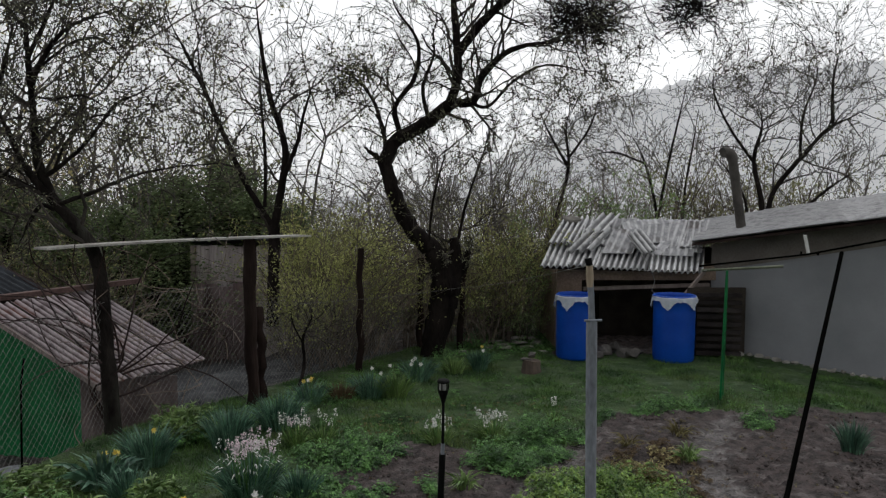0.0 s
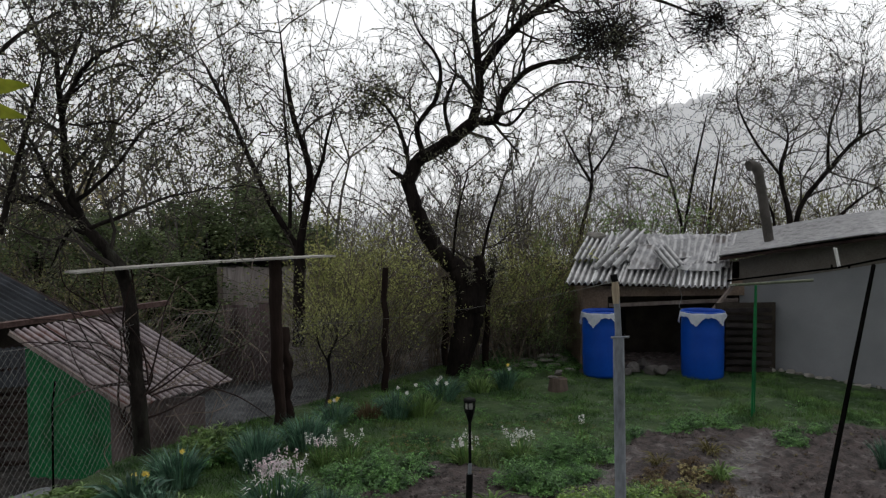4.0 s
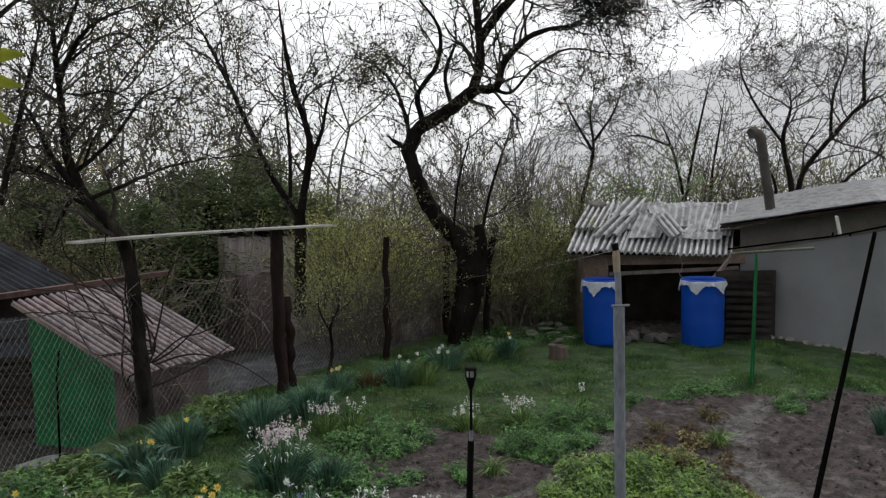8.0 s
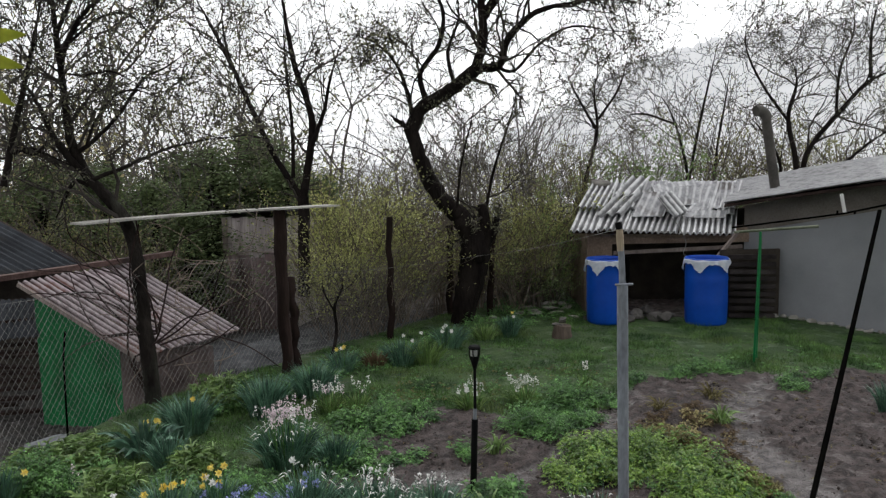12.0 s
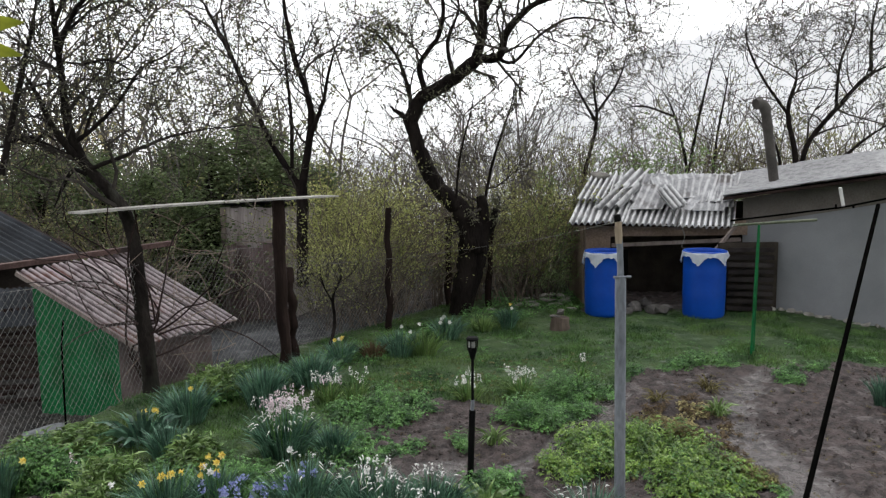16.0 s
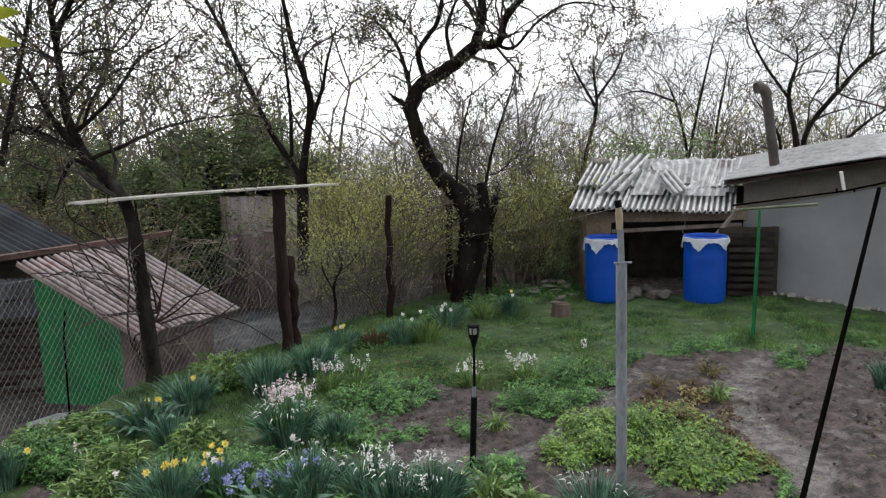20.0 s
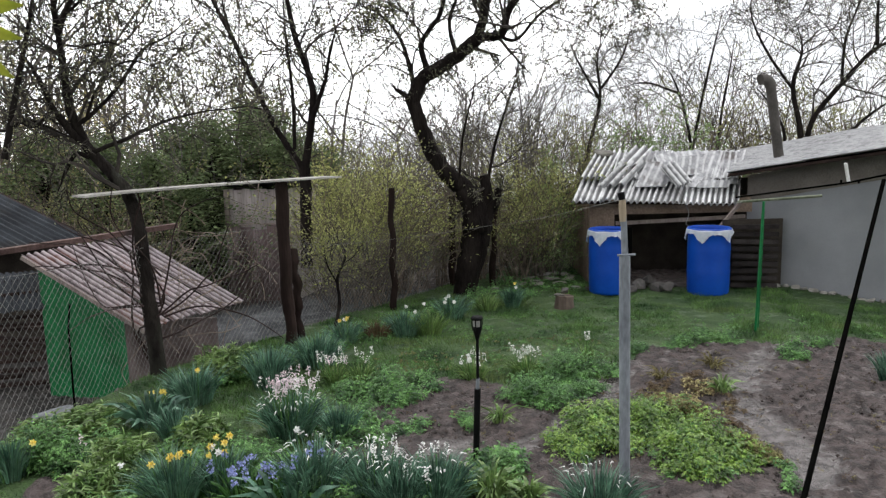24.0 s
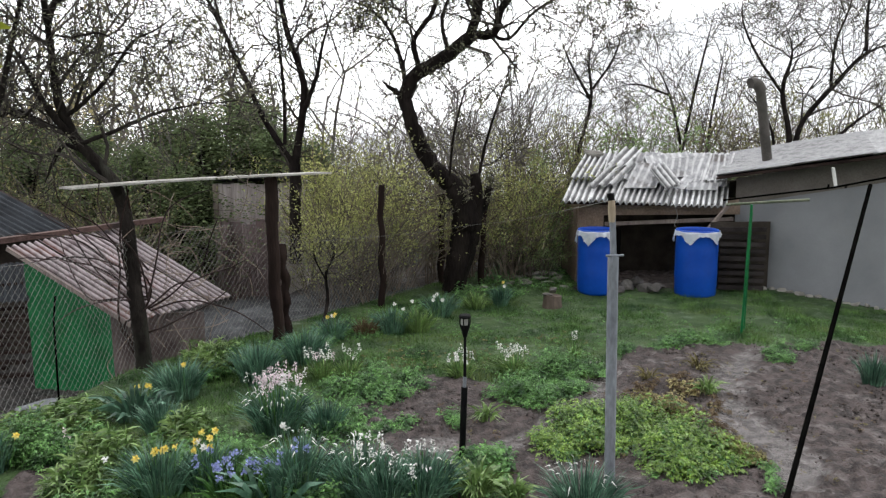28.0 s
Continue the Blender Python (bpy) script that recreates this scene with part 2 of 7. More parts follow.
# near-black brown that puts the shade inside and behind boards into the colour
INNER_SHADE = mat("dark_interior_earth", (0.03, 0.024, 0.02), (0.06, 0.05, 0.04), 4, 0.95)


# ---------------------------------------------------------------- mesh tools
class Geo:
    """Collects vertices and faces of one mesh."""

    def __init__(self):
        self.v, self.q, self.t, self.n, self.crest = [], [], [], 0, []

    def add(self, v, quads=None, tris=None):
        v = np.asarray(v, float).reshape(-1, 3)
        if quads is not None and len(quads):
            self.q.append(np.asarray(quads, int).reshape(-1, 4) + self.n)
        if tris is not None and len(tris):
            self.t.append(np.asarray(tris, int).reshape(-1, 3) + self.n)
        self.v.append(v)
        self.n += len(v)
        return self

    def tube(self, pts, radii, sides=5, caps=False):
        pts = np.asarray(pts, float)
        k = len(pts)
        radii = np.broadcast_to(np.asarray(radii, float), (k,))
        tan = np.gradient(pts, axis=0)
        tan /= np.linalg.norm(tan, axis=1, keepdims=True) + 1e-9
        mean = tan.mean(0)
        ref = np.array((1.0, 0, 0)) if abs(mean[0]) < 0.7 * np.linalg.norm(mean) + 1e-9 else np.array((0, 1.0, 0))
        a = np.cross(tan, ref)
        a /= np.linalg.norm(a, axis=1, keepdims=True) + 1e-9
        b = np.cross(tan, a)
        ang = np.arange(sides) * 2 * math.pi / sides
        ring = a[:, None] * np.cos(ang)[None, :, None] + b[:, None] * np.sin(ang)[None, :, None]
        v = (pts[:, None] + ring * radii[:, None, None]).reshape(-1, 3)
        i, j = np.arange(k - 1)[:, None] * sides, np.arange(sides)[None]
        jn = (j + 1) % sides
        q = np.stack([i + j, i + jn, i + sides + jn, i + sides + j], -1).reshape(-1, 4)
        tris = []
        if caps:
            e = k * sides
            v = np.vstack([v, pts[:1], pts[-1:], v[:sides], v[-sides:]])
            for c in range(sides):
                d = (c + 1) % sides
                tris += [(e, e + 2 + d, e + 2 + c), (e + 1, e + 2 + sides + c, e + 2 + sides + d)]
        return self.add(v, q, tris)

    def box(self, c, s, m=None):
        x, y, z = (d / 2 for d in s)
        v = np.array([(i, j, k) for i in (-x, x) for j in (-y, y) for k in (-z, z)])
        if m is not None:
            v = v @ np.array(m.to_3x3()).T
        return self.add(v + np.array(c), [(0, 1, 3, 2), (4, 6, 7, 5), (0, 4, 5, 1), (2, 3, 7, 6), (0, 2, 6, 4), (1, 5, 7, 3)])

    def beam(self, p, q, w, h, bevel=0.0):
        """A squared timber from p to q."""
        p, q = Vector(p), Vector(q)
        d = q - p
        m = d.to_track_quat("Y", "Z").to_matrix()
        return self.box((p + q) / 2, (w, d.length, h), m)

    def leaves(self, centres, size, rng, aspect=0.5, up=0.0):
        """Small pointed leaves turned at random."""
        c = np.asarray(centres, float).reshape(-1, 3)
        k = len(c)
        if not k:
            return self
        a = rng.normal(size=(k, 3))
        a[:, 2] += up
        a /= np.linalg.norm(a, axis=1, keepdims=True)
        b = np.cross(a, rng.normal(size=(k, 3)))
        b /= np.linalg.norm(b, axis=1, keepdims=True) + 1e-9
        s = size * rng.uniform(0.6, 1.3, (k, 1))
        v = np.stack([c - a * s * 0.5, c + b * s * aspect * 0.5, c + a * s * 0.5, c - b * s * aspect * 0.5], 1)
        return self.add(v, np.arange(4 * k).reshape(-1, 4))

    def blades(self, base, tip, width, rng, bend=0.25, steps=3):
        """Grass-like blades from base points to tips, drooping."""
        base, tip = np.asarray(base, float), np.asarray(tip, float)
        k = len(base)
        width = np.broadcast_to(np.asarray(width, float), (k,))
        d = tip - base
        side = np.cross(d, rng.normal(size=(k, 3)))
        side /= np.linalg.norm(side, axis=1, keepdims=True) + 1e-9
        rows = []
        horiz = d.copy()
        horiz[:, 2] = 0
        for i in range(steps + 1):
            f = i / steps
            c = base + d * f + np.array((0, 0, 1.0)) * (np.linalg.norm(d, axis=1) * bend * math.sin(math.pi * f) * 0.6)[:, None] - horiz * (0.35 * math.sin(math.pi * f) * bend * 2)
            w = width * (0.75 + 0.5 * f - 1.2 * f ** 3)
            rows += [c - side * w[:, None] * 0.5, c + side * w[:, None] * 0.5]
        v = np.stack(rows, 1)
        m = 2 * (steps + 1)
        q = [(2 * i, 2 * i + 1, 2 * i + 3, 2 * i + 2) for i in range(steps)]
        q = (np.arange(k)[:, None, None] * m + np.array(q)[None]).reshape(-1, 4)
        return self.add(v, q)

    def mesh(self, name, material, smooth=False):
        me = bpy.data.meshes.new(name)
        v = np.vstack(self.v)
        q = np.vstack(self.q) if self.q else np.zeros((0, 4), int)
        t = np.vstack(self.t) if self.t else np.zeros((0, 3), int)
        me.vertices.add(len(v))
        me.vertices.foreach_set("co", v.ravel())
        loops = np.concatenate([q.ravel(), t.ravel()])
        me.loops.add(len(loops))
        me.loops.foreach_set("vertex_index", loops)
        start = np.concatenate([np.arange(len(q)) * 4, len(q) * 4 + np.arange(len(t)) * 3])
        me.polygons.add(len(start))
        me.polygons.foreach_set("loop_start", start)
        me.polygons.foreach_set("use_smooth", np.full(len(start), smooth))
        me.update(calc_edges=True)
        me.validate()
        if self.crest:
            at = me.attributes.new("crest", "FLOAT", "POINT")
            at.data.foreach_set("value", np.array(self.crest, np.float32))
        me.materials.append(material)
        return me


def part(name, geo, material, parent=None, label="", smooth=False):
    """One mesh object from a Geo, under a thing or a part."""
    ob = new(name, geo.mesh(name, material, smooth))
    ob.parent = parent
    return tagged(ob, label)


def thing(name, label, category, group="", kind="", at=(0, 0, 0)):
    ob = new(name)
    ob.location = at
    return tagged(ob, label, category, group, kind)


def ground_at(x, y):
    return float(ground_z(np.float64(x), np.float64(y)))


def smoothstep(a, b, x):
    t = np.clip((x - a) / (b - a), 0, 1)
    return t * t * (3 - 2 * t)


# ---------------------------------------------------------------- ground
FENCE_A, FENCE_D = np.array((-3.5, 8.45)), np.array((0.585, 0.811))


FENCE_E = np.array((0.28, 0.96))


def beyond_fence(x, y):
    """Metres by which a place lies behind the bent fence line."""
    far = -(x - FENCE_A[0]) * FENCE_D[1] + (y - FENCE_A[1]) * FENCE_D[0]
    near = -(x - FENCE_A[0]) * FENCE_E[1] + (y - FENCE_A[1]) * FENCE_E[0]
    return np.maximum(far, near)


def fence_at(s):
    """Plan point on the fence, s metres from the corner post; negative towards the camera."""
    return FENCE_A + (FENCE_D if s > 0 else FENCE_E) * s


def ground_z(x, y):
    d = beyond_fence(x, y)
    along = (x - FENCE_A[0]) * FENCE_D[0] + (y - FENCE_A[1]) * FENCE_D[1]
    drop = 0.58 - 0.45 * smoothstep(1.0, 3.0, along) * (1 - smoothstep(1.6, 3.0, d))
    z = -drop * smoothstep(0.0, 0.6, d) * (1 - smoothstep(17, 20, y + 0 * x))
    z = z - 0.12 * smoothstep(5.2, 7.5, x) * smoothstep(6, 9, y)
    z = z - 16 * smoothstep(24, 90, y + 0 * x)
    return z


SOIL = [
    [(-1.06, 6.57, 0), (-0.55, 7.61, 0), (-0.19, 7.99, 0), (0.54, 7.7, 0), (0.93, 6.99, 0), (1.55, 7.61, 0), (2.21, 8.8, 0), (2.83, 9.25, 0), (3.88, 9.18, 0), (5.46, 8.95, 0), (9, 8.6), (9, 3.5), (-0.6, 3.5), (-0.42, 5.4, 0), (-0.9, 5.73, 0)],
    [(-3.33, 5.23, 0), (-3.34, 5.63, 0), (-3.21, 5.91, 0), (-2.97, 5.8, 0), (-2.89, 5.44, 0), (-2.88, 5.17, 0)],
]
WETPATH = [(3.9, 9.13, 0), (3.36, 8.23, 0), (2.88, 7.31, 0), (2.79, 6.54, 0), (2.86, 5.91, 0), (2.74, 5.29, 0)]
WETPATH_B = [(2.03, 8.36, 0), (1.57, 7.43, 0), (0.85, 6.43, 0), (0.26, 5.98, 0), (-0.17, 6.01, 0)]


def inside(poly, x, y):
    r = np.zeros(x.shape, bool)
    k = len(poly)
    for i in range(k):
        x0, y0 = poly[i][:2]
        x1, y1 = poly[(i + 1) % k][:2]
        hit = ((y0 > y) != (y1 > y)) & (x < (x1 - x0) * (y - y0) / (y1 - y0 + 1e-12) + x0)
        r ^= hit
    return r


def near_line(line, x, y):
    best = np.full(x.shape, 99.0)
    for a, b in zip(line, line[1:]):
        a, b = np.array(a[:2]), np.array(b[:2])
        d = b - a
        f = np.clip(((x - a[0]) * d[0] + (y - a[1]) * d[1]) / (d @ d), 0, 1)
        best = np.minimum(best, np.hypot(x - a[0] - f * d[0], y - a[1] - f * d[1]))
    return best


def lumpy(x, y, s, seed=0):
    """Smooth random field from sums of sines."""
    r = np.random.RandomState(seed)
    z = 0
    for _ in range(14):
        a, k = r.uniform(0, 6.283), s * r.uniform(0.5, 2.2)
        z = z + np.sin(k * (x * math.cos(a) + y * math.sin(a)) + r.uniform(0, 6.283)) / 4
    return z


def soil_mask(x, y):
    wob = 0.12 * lumpy(x, y, 5, 3)
    m = np.zeros(x.shape)
    m = np.maximum(m, ((beyond_fence(x, y) + 0.5 * wob > 0.15) & (y < 18)).astype(float))
    m = np.maximum(m, ((x > 2.5 + wob) & (x < 5.3) & (y > 12.62 + wob)).astype(float))
    for poly in SOIL:
        m = np.maximum(m, inside(poly, x + wob, y + 0.12 * lumpy(x, y, 5, 4)).astype(float))
    return m


def build_ground():
    xs = np.concatenate([-np.geomspace(600, 9, 26), np.arange(-8.9, 9.4, 0.042), np.geomspace(9.6, 600, 26)])
    ys = np.concatenate([-np.geomspace(300, 4, 16), np.arange(-3, 3.2, 0.6), np.arange(3.4, 15, 0.042), np.geomspace(15.2, 700, 36)])
    X, Y = np.meshgrid(xs, ys)
    soil = soil_mask(X, Y)
    near = (np.abs(X) < 9) & (Y > 3.3) & (Y < 15)
    wet = np.minimum(near_line(WETPATH, X, Y) - 0.12, near_line(WETPATH_B, X, Y) - 0.1) + 0.2 * lumpy(X, Y, 6, 8) + 0.1 * lumpy(X, Y, 22, 18)
    wet = (1 - smoothstep(-0.1, 0.1, wet)) * near
    Z = ground_z(X, Y) + near * (0.012 * lumpy(X, Y, 4, 1) + 0.006 * lumpy(X, Y, 16, 2))
    Z += near * soil * (1 - 0.7 * wet) * (0.02 * np.abs(lumpy(X, Y, 16, 5)) + 0.02 * np.maximum(lumpy(X, Y, 38, 6), 0) * np.maximum(lumpy(X, Y, 3, 7) + 0.4, 0) + 0.008 * lumpy(X, Y, 65, 16)) - 0.02 * wet * near
    v = np.stack([X, Y, Z], -1).reshape(-1, 3)
    r, c = X.shape
    i = (np.arange(r - 1)[:, None] * c + np.arange(c - 1)[None]).ravel()
    g = Geo().add(v, np.stack([i, i + 1, i + c + 1, i + c], 1))
    m = bpy.data.materials.new("garden_ground")
    m.use_nodes = True
    n, l = m.node_tree.nodes, m.node_tree.links
    p = n["Principled BSDF"]
    co = n.new("ShaderNodeTexCoord")

    def field(scale, detail=6):
        t = n.new("ShaderNodeTexNoise")
        t.inputs["Scale"].default_value, t.inputs["Detail"].default_value = scale, detail
        l.new(co.outputs["Object"], t.inputs[0])
        return t.outputs[0]

    def blend(fac, c0, c1, lo=0.4, hi=0.6):
        mr = n.new("ShaderNodeMapRange")
        mr.inputs[1].default_value, mr.inputs[2].default_value = lo, hi
        l.new(fac, mr.inputs[0])
        mx = n.new("ShaderNodeMix")
        mx.data_type = "RGBA"
        l.new(mr.outputs[0], mx.inputs[0])
        for s, cc in ((6, c0), (7, c1)):
            if isinstance(cc, tuple):
                mx.inputs[s].default_value = (*cc, 1)
            else:
                l.new(cc, mx.inputs[s])
        return mx.outputs[2]

    def mask(name):
        at = n.new("ShaderNodeAttribute")
        at.attribute_name = name
        return at.outputs["Fac"]

    turf = blend(field(2.2), (0.026, 0.058, 0.014), (0.048, 0.09, 0.024))
    turf = blend(field(7), turf, (0.075, 0.062, 0.034), 0.63, 0.76)
    earth = blend(field(8), (0.026, 0.0195, 0.019), (0.08, 0.061, 0.058))
    earth = blend(field(38), earth, (0.105, 0.08, 0.073), 0.56, 0.72)
    mud = blend(field(9), (0.07, 0.06, 0.058), (0.165, 0.147, 0.143))
    col = blend(mask("soil"), turf, earth, 0.3, 0.7)
    col = blend(mask("yard"), col, blend(field(6), (0.022, 0.02, 0.019), (0.05, 0.044, 0.04)), 0.2, 0.8)
    col = blend(mask("lane"), col, blend(field(3), (0.042, 0.044, 0.049), (0.088, 0.091, 0.1)), 0.25, 0.75)
    col = blend(mask("wet"), col, mud, 0.2, 0.9)
    l.new(col, p.inputs["Base Color"])
    rr = n.new("ShaderNodeMapRange")
    rr.inputs[3].default_value, rr.inputs[4].default_value = 0.85, 0.24
    l.new(mask("wet"), rr.inputs[0])
    pd = n.new("ShaderNodeMapRange")
    pd.inputs[1].default_value, pd.inputs[2].default_value, pd.inputs[3].default_value, pd.inputs[4].default_value = 0.52, 0.66, 0.9, 0.42
    l.new(field(4), pd.inputs[0])
    mn = n.new("ShaderNodeMath")
    mn.operation = "MINIMUM"
    l.new(rr.outputs[0], mn.inputs[0])
    l.new(pd.outputs[0], mn.inputs[1])
    l.new(mn.outputs[0], p.inputs["Roughness"])
    bp = n.new("ShaderNodeBump")
    bp.inputs["Strength"].default_value, bp.inputs["Distance"].default_value = 0.9, 0.035
    l.new(field(34, 9), bp.inputs["Height"])
    l.new(bp.outputs[0], p.inputs["Normal"])
    ob = part("ground", g, m, None, "uneven garden ground with lawn, muddy beds and a wet trodden path", True)
    yard = smoothstep(0.1, 0.5, beyond_fence(X, Y)) * (1 - smoothstep(-4.4, -3.4, X))
    along = (X - FENCE_A[0]) * FENCE_D[0] + (Y - FENCE_A[1]) * FENCE_D[1]
    off = beyond_fence(X, Y) + 0.12 * lumpy(X, Y, 3, 12)
    lane = smoothstep(0.05, 0.25, off) * (1 - smoothstep(3.7, 4.2, off)) * smoothstep(0.3, 1.0, along) * (1 - smoothstep(5.0, 6.4, along))
    for name, val in (("soil", soil), ("wet", wet), ("yard", yard), ("lane", lane)):
        at = ob.data.attributes.new(name, "FLOAT", "POINT")
        at.data.foreach_set("value", val.ravel().astype(np.float32))
    tagged(ob, category="ground", kind="structure")


build_ground()


def build_porch():
    """An unseen house wall, added to close off back light, and the assumed raised porch."""
    w = part("wall_behind", wall_panel(Geo(), (5.5, -1.6), (-5.5, -1.6), -0.3, 5.6, 0.3), PLASTER, None, "plain plastered house wall added out of view behind the porch")
    tagged(w, category="wall", kind="structure")
    g = Geo().box((0, -0.6, 0.45), (4.0, 1.99, 1.1))
    tagged(part("porch_floor", g, CONCRETE, None, "raised concrete porch"), category="porch", kind="structure")


def hill():
    """The wooded hillside across the valley, its mist put in as a pale glow."""
    g = Geo()
    crest = [(-70.67, 420, 2.0), (5.49, 420, 8.0), (64.15, 420, 34.0), (100.46, 420, 56.5), (131.97, 420, 66.69), (176.07, 420, 73.66), (210.69, 420, 78.48), (247.87, 420, 80.16)]
    cx, cz = [c[0] for c in crest] + [420, 520], [c[2] for c in crest] + [118, 95]
    xs = np.linspace(cx[0], 520, 220)
    top = np.interp(xs, cx, cz) + 1.3 * lumpy(xs, 0 * xs, 0.25, 9) + 0.9 * lumpy(xs, 0 * xs, 1.1, 10)
    rows = []
    for k in range(14):
        f = k / 13
        rows.append(np.stack([xs, 420 - 345 * (1 - f) + 2 * lumpy(xs, xs * 0 + 30 * f, 0.2, 11), -18 + (top + 18) * f], 1))
    v = np.concatenate(rows)
    c = len(xs)
    i = (np.arange(13)[:, None] * c + np.arange(c - 1)[None]).ravel()
    g.add(v, np.stack([i, i + 1, i + c + 1, i + c], 1))
    m = bpy.data.materials.new("misty_hillside")
    m.use_nodes = True
    n, l = m.node_tree.nodes, m.node_tree.links
    n.remove(n["Principled BSDF"])
    # the surface emits its own pale grey in place of mist
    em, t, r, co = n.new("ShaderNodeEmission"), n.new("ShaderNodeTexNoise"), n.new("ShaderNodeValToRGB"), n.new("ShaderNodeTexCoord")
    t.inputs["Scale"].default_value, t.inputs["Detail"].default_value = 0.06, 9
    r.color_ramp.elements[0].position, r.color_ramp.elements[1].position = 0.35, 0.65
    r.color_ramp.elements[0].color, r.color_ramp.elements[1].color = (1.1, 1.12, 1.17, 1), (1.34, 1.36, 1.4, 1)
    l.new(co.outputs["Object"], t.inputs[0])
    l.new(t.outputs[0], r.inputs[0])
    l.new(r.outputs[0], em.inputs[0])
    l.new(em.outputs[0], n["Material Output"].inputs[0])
    ob = part("backdrop_hill", g, m, None, "distant wooded hillside backdrop with its rain mist as a painted glow", True)
    tagged(ob, category="hill", kind="structure")


hill()


# ---------------------------------------------------------------- corrugated sheets
def corrugated(geo, o, u, v, length, width, pitch=0.1, amp=0.022, thick=0.007, sag=0.0, phase=0.0):
    """A wavy sheet from corner o, running length along u (down the slope) and width along v."""
    o, u, v = Vector(o), Vector(u).normalized(), Vector(v).normalized()
    w = u.cross(v).normalized()
    if w.z < 0:
        w = -w
    k = max(3, int(round(width / pitch * 6)))
    rows = 4
    top = []
    for i in range(rows):
        f = i / (rows - 1)
        for j in range(k + 1):
            s = j / k * width
            h = amp * math.cos(2 * math.pi * s / pitch + phase) - sag * math.sin(math.pi * f)
            top.append(o + u * (f * length) + v * s + w * h)
    n = len(top)
    low = [p - w * thick for p in top]
    q = []
    c = k + 1
    for i in range(rows - 1):
        for j in range(k):
            a = i * c + j
            q += [(a, a + 1, a + c + 1, a + c), (n + a, n + a + c, n + a + c + 1, n + a + 1)]
    for j in range(k):
        q += [(j, n + j, n + j + 1, j + 1)]
        a = (rows - 1) * c + j
        q += [(a, a + 1, n + a + 1, n + a)]
    for i in range(rows - 1):
        a = i * c
        q += [(a, a + c, n + a + c, n + a)]
        a += k
        q += [(a, n + a, n + a + c, a + c)]
    geo.add([tuple(p) for p in top + low], q)
    # painted relief: pale on the wave crests, dark in the valleys
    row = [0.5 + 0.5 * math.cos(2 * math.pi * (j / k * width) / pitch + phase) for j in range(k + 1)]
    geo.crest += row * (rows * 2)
    return geo


def limb_points(ctrl, n=None):
    """A smooth line through control points."""
    c = np.array(ctrl, float)
    c = np.vstack([2 * c[0] - c[1], c, 2 * c[-1] - c[-2]])
    out = []
    for i in range(1, len(c) - 2):
        for t in np.linspace(0, 1, 5, endpoint=False):
            p0, p1, p2, p3 = c[i - 1:i + 3]
            out.append(0.5 * (2 * p1 + (p2 - p0) * t + (2 * p0 - 5 * p1 + 4 * p2 - p3) * t * t + (3 * p1 - p0 - 3 * p2 + p3) * t ** 3))
    out.append(c[-2])
    return np.array(out)


def wall_panel(geo, a, b, z0, z1, thick=0.2, z1b=None):
    """An upright slab from plan point a to b; the top may run from z1 to z1b; the thickness goes to its left."""
    a, b = np.array(a[:2]), np.array(b[:2])
    d = (b - a) / np.linalg.norm(b - a)
    nrm = np.array((-d[1], d[0])) * thick
    z1b = z1 if z1b is None else z1b
    v = [(*a, z0), (*b, z0), (*(b + nrm), z0), (*(a + nrm), z0), (*a, z1), (*b, z1b), (*(b + nrm), z1b), (*(a + nrm), z1)]
    geo.add(v, [(0, 1, 5, 4), (1, 2, 6, 5), (2, 3, 7, 6), (3, 0, 4, 7), (4, 5, 6, 7), (3, 2, 1, 0)])
    return geo


def rock(geo, c, s, rng):
    """An angular weathered stone resting at c."""
    bm = bmesh.new()
    bmesh.ops.create_icosphere(bm, subdivisions=2, radius=0.5)
    r = np.array([v.co for v in bm.verts])
    cuts = rng.normal(size=(7, 3))
    cuts /= np.linalg.norm(cuts, axis=1, keepdims=True)
    for k in cuts:
        over = np.maximum(r @ k - rng.uniform(0.2, 0.38), 0)
        r -= over[:, None] * k
    r = r * np.array(s) + np.array(c)
    r[:, 2] += s[2] * 0.35
    geo.add(r, None, [[v.index for v in f.verts] for f in bm.faces])
    bm.free()
    return geo


build_porch()

# ---------------------------------------------------------------- grey house
HX0, HY0 = 5.62, 12.7
HDX, HDY = 0.74, -0.673


def house_at(s, out=0.0):
    """Plan point s metres along the front wall, out metres in front of it."""
    return (HX0 + HDX * s + HDY * out, HY0 + HDY * s - HDX * out)


